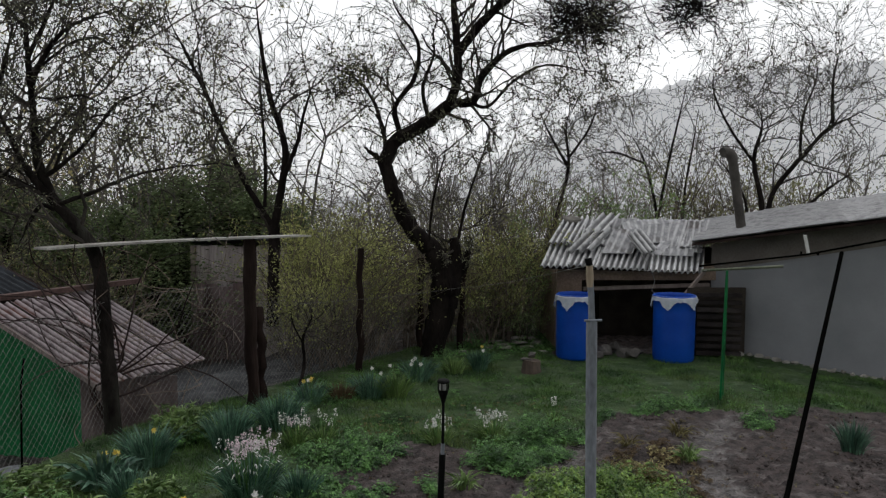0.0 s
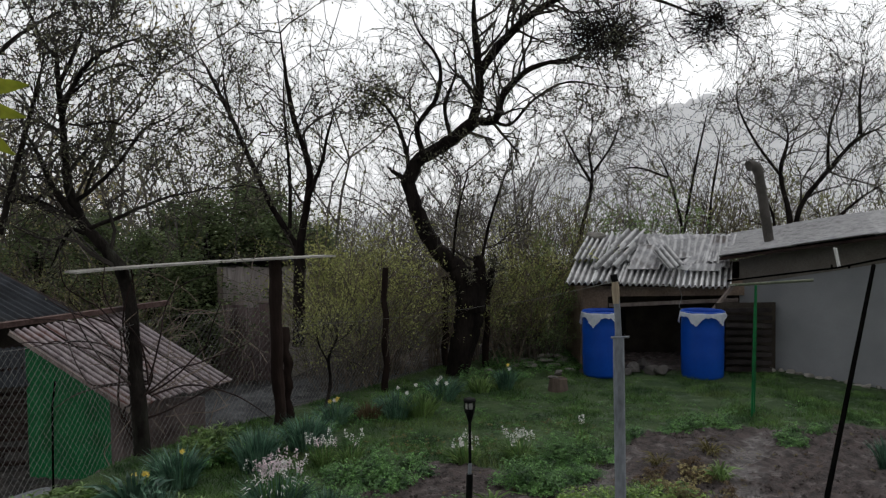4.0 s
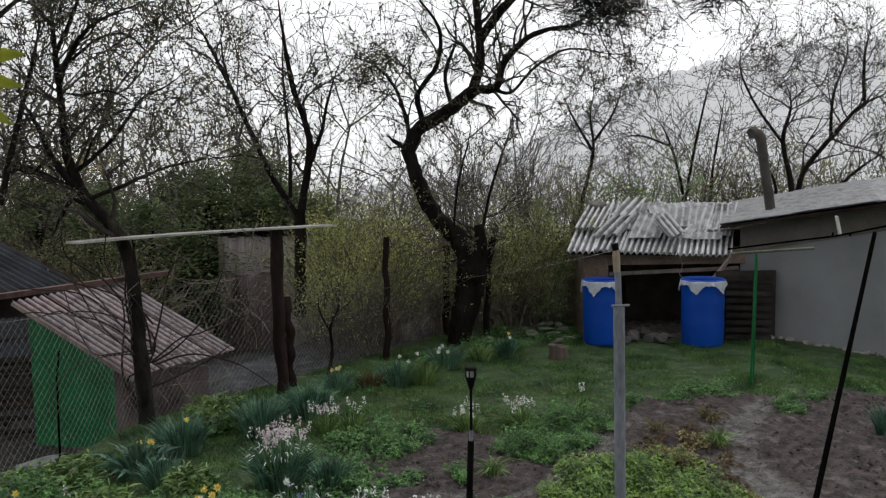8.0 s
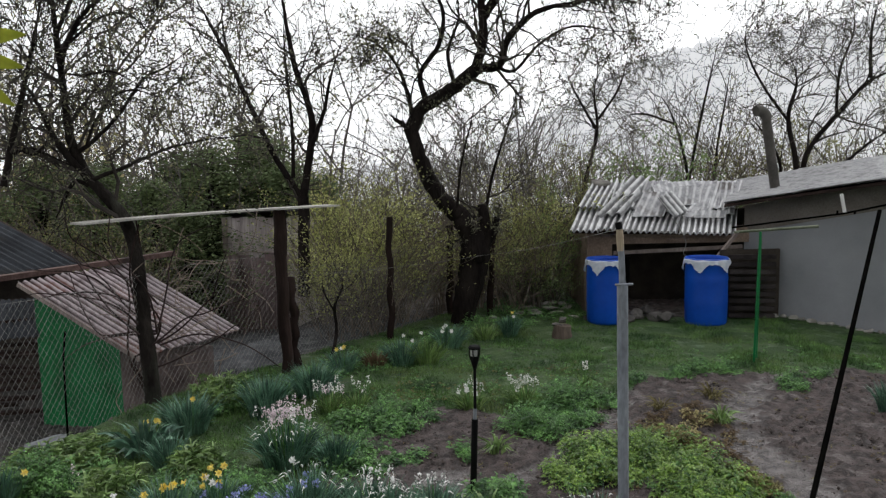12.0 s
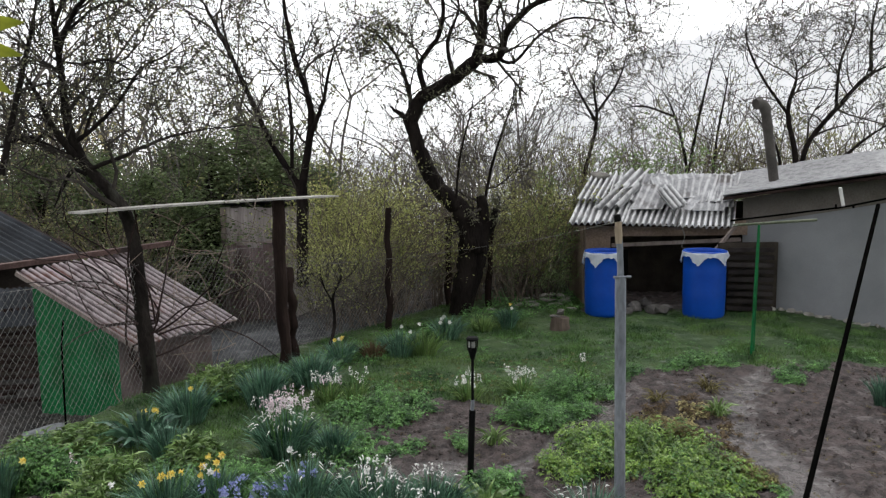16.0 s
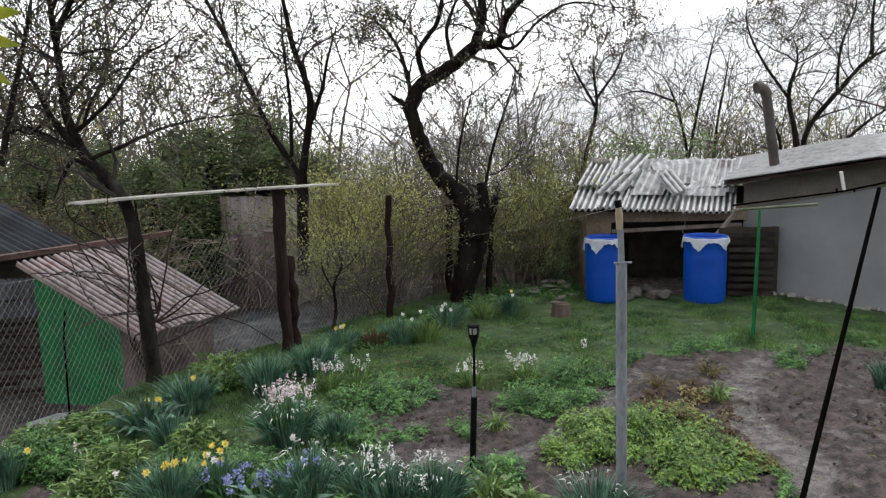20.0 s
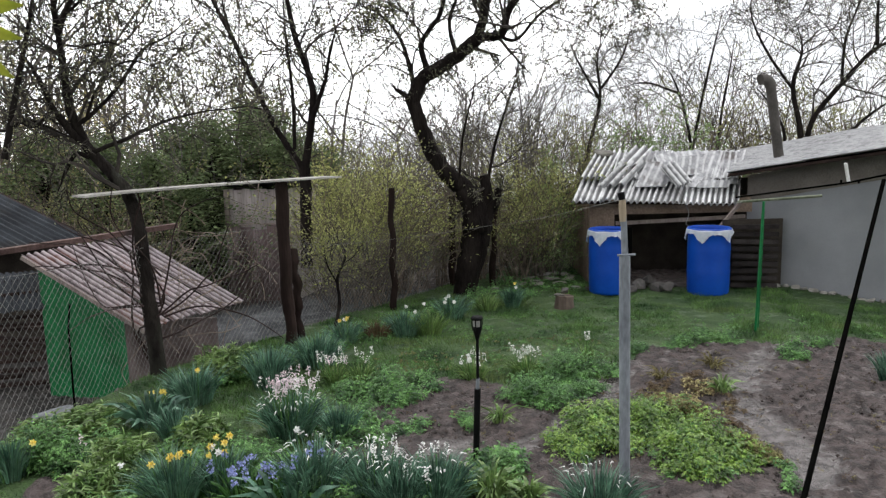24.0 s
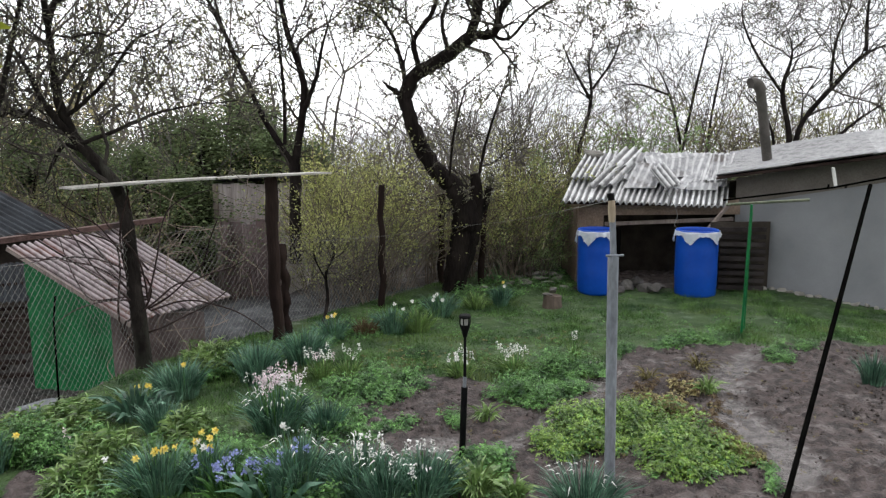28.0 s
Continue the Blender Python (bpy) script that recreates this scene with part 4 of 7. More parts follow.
def build_fence():
    rng = np.random.RandomState(2)
    f = thing("fence", "chain link fence on crooked dark wooden posts", "fence")
    for a, b, r in POSTS:
        part("post", knotty(a, b, r, rng), DARK_WOOD, f, smooth=True)
    part("post", Geo().tube([(-3.8, 7.13, -0.05), (-3.83, 7.2, 0.3), (-3.86, 7.27, 0.55), (-3.9, 7.36, 0.85), (-3.9, 7.43, 1.08)], 0.011, 8, True), BLACK_PIPE, f, "thin iron fence rod")
    # wire mesh along the fence line
    g = Geo()
    cell = 0.074
    s0, s1, h = -3.4, 6.4, 1.5
    lines = []
    k0 = int((s0 - h) / cell) - 1
    for k in range(k0, int((s1 + h) / cell) + 2):
        for sign in (1, -1):
            lo = k * cell
            a, b = lo, lo + sign * h * 0.75
            if min(a, b) < s0 or max(a, b) > s1:
                continue
            pts = []
            for q in range(9):
                fz = q / 8
                s = a + (b - a) * fz
                x, y = fence_at(s)
                bulge = 0.03 * math.sin(s * 2.3 + 1.5 * fz)
                z = float(ground_z(np.float64(x), np.float64(y))) + 0.02 + fz * (h - 0.24 * float(smoothstep(1.7, 2.2, s))) + 0.05 * math.sin(s * 1.7) * fz
                pts.append((x - FENCE_D[1] * (0.02 + bulge), y + FENCE_D[0] * (0.02 + bulge), z))
            # right-leaning wires are thickened to stand in for the light they catch
            g.tube(pts, (0.0021 if sign > 0 else 0.0011) if a < -0.2 else (0.0027 if sign > 0 else 0.0017), 3)
    part("wire_mesh", g, WIRE, f, "galvanised diamond wire mesh")
    for z in (1.3,):
        pts = []
        for s in np.linspace(s0, s1, 40):
            x, y = fence_at(s)
            pts.append((x - FENCE_D[1] * 0.03, y + FENCE_D[0] * 0.03, z + 0.04 * math.sin(s * 1.7) + 0.2 * (1 - float(smoothstep(1.7, 2.2, s)))))
        part("tension_wire", Geo().tube(pts, 0.0016, 4), WIRE, f)
    # long thin board on top of the posts
    b = thing("canopy_board", "long thin bent board lying on fence posts", "board")
    a, m, e = Vector((-3.99, 8, 2.12)), Vector((-3.03, 8.9, 2.15)), Vector((-1.51, 9.9, 2.17))
    g = Geo()
    v = []
    n = 14
    for i in range(n):
        t = i / (n - 1)
        c = a * (1 - t) ** 2 + (m * 2 - (a + e) * 0.5) * (2 * t * (1 - t)) + e * t * t
        d = Vector((-0.8, 0.6, 0)) * 0.14
        for sx, sz in ((-1, 0), (1, 0), (1, 0.022), (-1, 0.022)):
            v.append(tuple(c + d * sx + Vector((0, 0, sz))))
    q = []
    for i in range(n - 1):
        for j in range(4):
            k = (j + 1) % 4
            q.append((i * 4 + j, i * 4 + k, i * 4 + 4 + k, i * 4 + 4 + j))
    q += [(0, 3, 2, 1), (4 * n - 4, 4 * n - 3, 4 * n - 2, 4 * n - 1)]
    part("plank", g.add(v, q), BOARD_WOOD, b)


build_fence()


def build_coop():
    c = thing("coop", "small coop with bright green wall and lichened corrugated roof", "coop")
    z0 = -0.62
    fl, fr = Vector((-5.3, 9.4, -0.6)), Vector((-4.15, 9.18, -0.6))
    tl, tr = Vector((-5.2, 9.3, 1.12)), Vector((-4.09, 9.1, 0.5))
    # green gable panel
    d = Vector((fr.x - fl.x, fr.y - fl.y, 0)).normalized()
    nrm = Vector((-d.y, d.x, 0)) * 0.03
    v = [Vector((fl.x, fl.y, z0)), Vector((fr.x, fr.y, z0)), Vector((fr.x, fr.y, tr.z)), Vector((fl.x, fl.y, tl.z))]
    g = Geo().add([tuple(p) for p in v] + [tuple(p + nrm) for p in v], [(0, 1, 2, 3), (7, 6, 5, 4), (0, 4, 5, 1), (1, 5, 6, 2), (2, 6, 7, 3), (3, 7, 4, 0)])
    part("green_panel", g, GREEN_PAINT, c, "bright green painted sheet wall")
    # side wall
    back = Vector((-3.33, 10.6, -0.1))
    g = Geo()
    wall_panel(g, (fr.x, fr.y), (back.x - 0.1, back.y), z0, tr.z - 0.05, 0.15, back.z + 0.25)
    part("side_wall", g, COOP_WALL, c)
    # roof sheets: eave runs from near to far
    e0, e1 = Vector((-3.83, 9, 0.39)), Vector((-3.02, 10.7, 0.34))
    r0 = Vector((-5.44, 9.3, 1.32))
    r1 = Vector((-4.74, 11, 1.33))
    u0, u1 = e0 - r0, e1 - r1
    n = 4
    for i in range(n):
        t0, t1 = i / n, (i + 1) / n
        ra, rb = r0.lerp(r1, t0), r0.lerp(r1, t1)
        ea = e0.lerp(e1, t0)
        vv = rb - ra
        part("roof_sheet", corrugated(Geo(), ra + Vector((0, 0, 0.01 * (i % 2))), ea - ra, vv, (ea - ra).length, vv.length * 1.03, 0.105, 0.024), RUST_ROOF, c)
    part("ridge_board", Geo().beam(r0 + Vector((-0.5, -0.1, 0.03)), r1 + Vector((0.5, 0.45, 0.09)), 0.13, 0.07), RED_WOOD, c, "reddish rotting ridge beam")
    part("verge_board", Geo().beam(r0 + Vector((0.02, -0.03, -0.02)), e0 + Vector((0.02, -0.03, -0.02)), 0.025, 0.05), GREY_WOOD, c)
    # neighbouring lean-to
    s = thing("lean_to", "dark lean-to with sagging corrugated sheets over stored timber", "shed")
    top, foot, near = Vector((-8.03, 12.2, 2.29)), Vector((-5.45, 10.95, 1.35)), Vector((-6.31, 10.35, 1.21))
    slope, along = foot - top, (near - foot) * 1.7
    for i in range(6):
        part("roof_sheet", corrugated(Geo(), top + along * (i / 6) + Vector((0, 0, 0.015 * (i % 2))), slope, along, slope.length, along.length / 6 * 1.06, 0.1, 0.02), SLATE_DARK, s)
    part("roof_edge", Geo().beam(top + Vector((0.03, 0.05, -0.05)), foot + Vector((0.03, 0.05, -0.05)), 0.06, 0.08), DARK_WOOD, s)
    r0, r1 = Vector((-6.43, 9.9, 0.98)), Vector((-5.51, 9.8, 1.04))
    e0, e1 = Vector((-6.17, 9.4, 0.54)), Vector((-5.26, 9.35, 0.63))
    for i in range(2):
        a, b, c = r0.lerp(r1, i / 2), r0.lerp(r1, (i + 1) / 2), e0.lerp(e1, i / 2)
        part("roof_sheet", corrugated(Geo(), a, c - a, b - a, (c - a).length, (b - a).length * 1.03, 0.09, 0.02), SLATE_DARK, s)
    g = Geo()
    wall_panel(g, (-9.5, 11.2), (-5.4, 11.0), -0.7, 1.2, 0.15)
    part("back_wall", g, INNER_SHADE, s)
    rng = np.random.RandomState(6)
    for i in range(14):
        x = -6.05 + rng.uniform(-0.3, 0.35)
        part("stored_board", Geo().beam((x - 0.7, 9.7 + rng.uniform(-0.3, 0.3), -0.5 + 0.1 * i), (x + 0.5, 9.7 + rng.uniform(-0.2, 0.2), -0.5 + 0.11 * i), 0.1, 0.04), DARK_WOOD, s)
    p = Vector((-4.06, 7.3, -0.05))
    tagged(part("stone_slab", rock(Geo(), (p.x, p.y, p.z - 0.1), (0.75, 0.5, 0.2), rng), WET_SLAB, None), "flat pale concrete slab by the fence", "slab")


build_coop()


def build_outhouse():
    o = thing("outhouse", "narrow grey plank outhouse behind the fence", "outhouse")
    bl, br = Vector((-4.55, 15.2, -0.48)), Vector((-3.2, 15.1, -0.47))
    top = 1.73
    zb = -0.7
    n = 8
    for i in range(n):
        a, b = bl.lerp(br, i / n), bl.lerp(br, (i + 1) / n - 0.006)
        part("plank", wall_panel(Geo(), a, b, zb, top - 0.02 * (i % 2), 0.03), OUTHOUSE_WOOD, o)
    # damp lower boards nailed over the planks
    for i in range(5):
        a, b = bl.lerp(br, i / 5 + 0.004), bl.lerp(br, (i + 1) / 5 - 0.004)
        part("lower_board", wall_panel(Geo(), a + Vector((0, -0.028, 0)), b + Vector((0, -0.028, 0)), zb, 1.0 - 0.05 * (i % 3), 0.022), MAUVE_WOOD, o, "damp mauve-brown board")
    d = Vector((0.25, 1.0, 0)).normalized()
    for base in (bl, br):
        for i in range(7):
            a, b = base + d * (0.18 * i + 0.04), base + d * (0.18 * i + 0.21)
            part("plank", wall_panel(Geo(), b, a, zb, top, 0.03), OUTHOUSE_WOOD, o)
    g = Geo()
    c = (bl + br) / 2 + d * 0.55
    m = Matrix.Rotation(math.atan2(br.y - bl.y, br.x - bl.x), 4, "Z") @ Matrix.Rotation(radians(-9), 4, "X")
    g.box((c.x, c.y, top + 0.03), (1.75, 1.5, 0.04), m)
    part("roof", g, SLATE_DARK, o, "dark flat roof sheet")
    part("corner_post", Geo().beam((br.x + 0.02, br.y - 0.05, zb), (br.x + 0.02, br.y - 0.05, top), 0.07, 0.05), BOARD_WOOD, o)
    part("door_jamb", Geo().beam((bl.x + 0.02, bl.y - 0.05, zb), (bl.x + 0.02, bl.y - 0.05, top), 0.1, 0.05), GREY_WOOD, o)


build_outhouse()


def build_stump():
    p = Vector((1.74, 11.29, 0))
    s = thing("stump", "sawn tree stump with stones lying on it", "stump", at=p)
    rng = np.random.RandomState(9)
    part("trunk", Geo().tube([(0, 0, -0.05), (0, 0, 0.1), (0.01, 0, 0.2)], [0.17, 0.145, 0.135], 12, True), STUMP_WOOD, s, smooth=True)
    for i in range(3):
        q = (p.x + rng.uniform(-0.08, 0.1), p.y + rng.uniform(-0.08, 0.05), 0.19 + 0.04 * i)
        tagged(part("stone", rock(Geo(), q, (0.2, 0.14, 0.07), rng), DARK_STONE, None), "flat dark stone lying on the stump", "stone", "stones on the stump")


build_stump()


# ---------------------------------------------------------------- trees
def unit(v):
    return v / (np.linalg.norm(v) + 1e-9)


def sprout(geo, twigs, p, d, length, r, level, rng, cfg):
    """One branch with its side branches; the last order goes into twigs."""
    n = 6 if level > 1 else 4
    pts = [p]
    step = length / (n - 1)
    for i in range(n - 1):
        d = unit(d + rng.normal(0, cfg["wild"], 3) + np.array((0, 0, cfg["lift"])))
        pts.append(pts[-1] + d * step)
    pts = np.array(pts)
    rad = np.linspace(r, max(r * 0.4, cfg.get("thin", 0.0035)), n)
    geo.tube(pts, rad, 7 if r > 0.05 else (5 if r > 0.012 else 3))
    if level <= 1:
        twigs.append(pts)
    if level == 0:
        return
    k = cfg["kids"][level - 1]
    k = k + rng.randint(-1, 2) if k > 2 else k
    for i in range(k):
        f = rng.uniform(0.25, 1.0) * (n - 1)
        j = min(int(f), n - 2)
        q = pts[j] + (pts[j + 1] - pts[j]) * (f - j)
        along = unit(pts[j + 1] - pts[j])
        side = unit(np.cross(along, rng.normal(size=3)))
        dd = unit(along * rng.uniform(0.5, 1.0) + side * rng.uniform(0.5, 1.0))
        sprout(geo, twigs, q, dd, length * rng.uniform(0.4, 0.75), max(r * rng.uniform(0.35, 0.55), cfg.get("thin", 0.0035) * 1.2), level - 1, rng, cfg)


def leafy(twigs, rng, per, spread, bare=0.0):
    """Places of leaves along the twigs; few below the height bare."""
    c = []
    for t in twigs:
        for i in range(per):
            if i % (18 if bare else 2) == 0:
                f = rng.uniform(0, len(t) - 1.001)
                j = int(f)
                q = t[j] + (t[j + 1] - t[j]) * (f - j)
            p = q + rng.normal(0, spread, 3)
            if not bare or rng.uniform() < 0.08 + (p[2] - 0.35 * bare) / bare:
                c.append(p)
    return np.array(c)


def guided_tree(name, label, limbs, cfg, rng, leaf, per, leaf_size, bark=BARK, twig=TWIG_DARK, trunk_count=1, spread=0.03):
    """A tree with given main limbs (lines with radii) and grown side branches."""
    t = thing(name, label, "tree")
    twigs = []
    fine = Geo()
    for i, (ctrl, r0, r1, kids, length, *hang) in enumerate(limbs):
        grow = dict(cfg, lift=hang[0]) if hang else cfg
        pts = limb_points(ctrl)
        k = len(pts)
        radii, r0 = r0, max(r0) if isinstance(r0, tuple) else r0
        rough = pts + rng.normal(0, min(r0, r1 + 0.02) * 0.07, pts.shape)
        taper = np.interp(np.linspace(0, 1, k), np.linspace(0, 1, len(radii)), radii) if isinstance(radii, tuple) else np.linspace(r0, r1, k)
        if r1 < 0.045:
            taper *= 1 - 0.88 * smoothstep(0.55, 1.0, np.linspace(0, 1, k))
        g = Geo().tube(rough, np.maximum(taper, 0.003) * rng.uniform(0.94, 1.06, k), 10 if r0 > 0.06 else 7, True)
        part("trunk" if i < trunk_count else "limb", g, bark, t, smooth=True)
        for _ in range(int(kids * 1.4)):
            f = (rng.uniform(0.15, 1.0) if i else rng.uniform(0.5, 1.0)) * (k - 1)
            j = min(int(f), k - 2)
            along = unit(pts[j + 1] - pts[j])
            side = unit(np.cross(along, rng.normal(size=3)))
            dd = unit(along * rng.uniform(0.3, 0.9) + side + np.array((0, 0, cfg.get("rise", 0.3))))
            rr = (r0 + (r1 - r0) * f / k) * rng.uniform(0.25, 0.5)
            sprout(fine, twigs, pts[j], dd, length * rng.uniform(0.6, 1.2), max(min(rr, 0.035), 0.005), cfg["levels"], rng, grow)
    part("crown", fine, twig, t)
    if per:
        part("foliage", Geo().leaves(leafy(twigs, rng, per, spread), leaf_size, rng), leaf, t)
    return t


def build_near_trees():
    rng = np.random.RandomState(21)
    cfg = dict(levels=2, kids=(3, 4), wild=0.26, lift=0.02, rise=0.25, thin=0.0042)
    # the old crooked tree
    limbs = [
        ([(0.2, 12.6, -0.09), (0.27, 12.6, 0.23), (0.39, 12.6, 0.72), (0.47, 12.6, 1.15), (0.43, 12.6, 1.52), (0.22, 12.6, 1.81), (-0.11, 12.6, 2.16), (-0.39, 12.6, 2.73), (-0.56, 12.6, 3.3)], (0.19, 0.21, 0.24, 0.265, 0.23, 0.165, 0.14, 0.125, 0.115), 0.115, 2, 0.6),
        ([(-0.58, 12.6, 3.24), (-0.36, 12.6, 3.65), (0.12, 12.6, 3.93), (0.53, 12.5, 4.25)], 0.125, 0.105, 2, 0.7),
        ([(0.53, 12.5, 4.23), (0.66, 12.5, 4.71), (0.62, 12.4, 5.43), (0.57, 12.4, 6.17), (0.64, 12.3, 6.95)], 0.09, 0.04, 12, 1.3),
        ([(0.54, 12.5, 4.27), (0.91, 12.4, 4.28), (1.04, 12.2, 4.66), (1.47, 12, 5.03), (2.11, 11.8, 5.13), (2.86, 11.6, 5.11)], 0.08, 0.025, 18, 1.2, -0.06),
        ([(0.66, 12.5, 5.08), (1.09, 12.3, 5.59), (1.63, 12.2, 6.01), (2.32, 12, 6.26), (3.25, 11.8, 6.07), (4.24, 11.6, 5.66), (5.06, 11.5, 5.68)], 0.08, 0.015, 26, 1.2, -0.08),
        ([(-0.56, 12.6, 3.28), (-0.75, 12.6, 3.42), (-0.94, 12.6, 3.57)], 0.05, 0.03, 1, 0.5),
        ([(-0.54, 12.6, 3.36), (-0.58, 12.7, 3.78), (-0.79, 12.8, 4.39), (-1.17, 12.8, 4.77), (-1.75, 12.8, 4.96)], 0.045, 0.015, 10, 1.0),
        ([(-0.31, 12.6, 3.77), (-0.38, 12.5, 4.2), (-0.06, 12.4, 4.65), (-0.01, 12.3, 5.23), (-0.38, 12.3, 5.78), (-0.56, 12.3, 6.41)], 0.05, 0.02, 12, 1.1),
        ([(0.17, 12.5, 3.97), (0.08, 12.7, 4.56), (0.27, 12.8, 5.14), (0.18, 12.9, 5.93)], 0.04, 0.015, 9, 1.0),
        ([(0.78, 12.5, 4.34), (1.16, 12.6, 4.21), (1.6, 12.7, 4.65), (2.18, 12.7, 4.93), (3.01, 12.6, 4.81), (3.67, 12.6, 5.09)], 0.035, 0.01, 12, 0.9, -0.08),
        ([(0.64, 12.7, 1.78), (0.84, 12.8, 2.65), (1.14, 12.9, 3.52), (1.34, 12.9, 4.39)], 0.03, 0.01, 9, 1.0),
        ([(0.16, 12.5, 1.7), (0.25, 12.4, 2.65), (0.44, 12.4, 3.4), (0.54, 12.4, 3.96)], 0.025, 0.008, 9, 0.8),
        ([(0.42, 12.62, 0.62), (0.54, 12.6, 1.12), (0.63, 12.6, 1.59), (0.61, 12.6, 2.02)], (0.1, 0.17, 0.13, 0.075), 0.075, 4, 0.5),
        ([(0.5, 12.55, 0.85), (0.64, 12.52, 1.34), (0.78, 12.5, 1.57), (0.84, 12.5, 1.8)], (0.09, 0.115, 0.085, 0.05), 0.05, 3, 0.4),
    ]
    t = guided_tree("old_tree", "old gnarled dark fruit tree with a crooked trunk and spring buds", limbs, cfg, rng, LEAF_BUD, 6, 0.04, spread=0.035)
    # tangled twig balls in the crown
    for c, s, n in (((2.56, 11.75, 5.45), (0.95, 0.7, 0.48), 900), ((4.17, 11.6, 5.63), (0.55, 0.5, 0.4), 420), ((-1.08, 12.7, 4.7), (0.55, 0.5, 0.5), 170)):
        g = Geo()
        for _ in range(n):
            a = np.array(c) + rng.normal(0, 0.4, 3) * s
            b = a + rng.normal(0, 0.33, 3) * np.array((0.8, 0.8, 0.6))
            g.tube([a, (a + b) / 2 + rng.normal(0, 0.05, 3), b], [0.006, 0.005, 0.003], 3)
        part("twig_ball", g, BARK, t, "dense dark ball of tangled twigs")
    g = Geo().leaves(np.array((-1.08, 12.7, 4.7)) + rng.normal(0, 0.27, (1100, 3)), 0.055, rng)
    part("blossom", g, LEAF_PALE, t)

    # forked tree behind the board
    limbs = [
        ([(-2.41, 12.3, 0.56), (-2.36, 12.3, 1.6), (-2.36, 12.3, 2.23)], 0.1, 0.09, 2, 0.6),
        ([(-2.35, 12.3, 2.22), (-2.22, 12.3, 2.9), (-2.15, 12.2, 3.53), (-2.35, 12.1, 4.25), (-2.46, 12.1, 4.87), (-2.53, 12, 5.64), (-2.61, 12, 6.42)], 0.068, 0.022, 15, 1.2),
        ([(-2.37, 12.3, 2.2), (-2.83, 12.4, 2.91), (-3.13, 12.4, 3.61), (-3.45, 12.5, 4.32), (-3.75, 12.5, 4.97), (-4.09, 12.5, 5.65), (-4.29, 12.5, 6.33)], 0.055, 0.016, 15, 1.2),
        ([(-2.5, 12.3, 2.53), (-2.51, 12.4, 3.46), (-2.6, 12.5, 4.58), (-2.57, 12.5, 5.58)], 0.035, 0.014, 11, 1.0),
        ([(-2.18, 12.2, 2.99), (-1.92, 12.1, 3.61), (-1.76, 12.1, 4.24), (-1.41, 12, 5.1)], 0.04, 0.012, 8, 1.0),
        ([(-3.37, 12.5, 4.09), (-3.6, 12.6, 4.8), (-3.62, 12.6, 5.44)], 0.03, 0.012, 6, 0.9),
    ]
    guided_tree("forked_tree", "slender forked fruit tree with small white buds", limbs, cfg, rng, LEAF_BUD, 4, 0.04, spread=0.035)

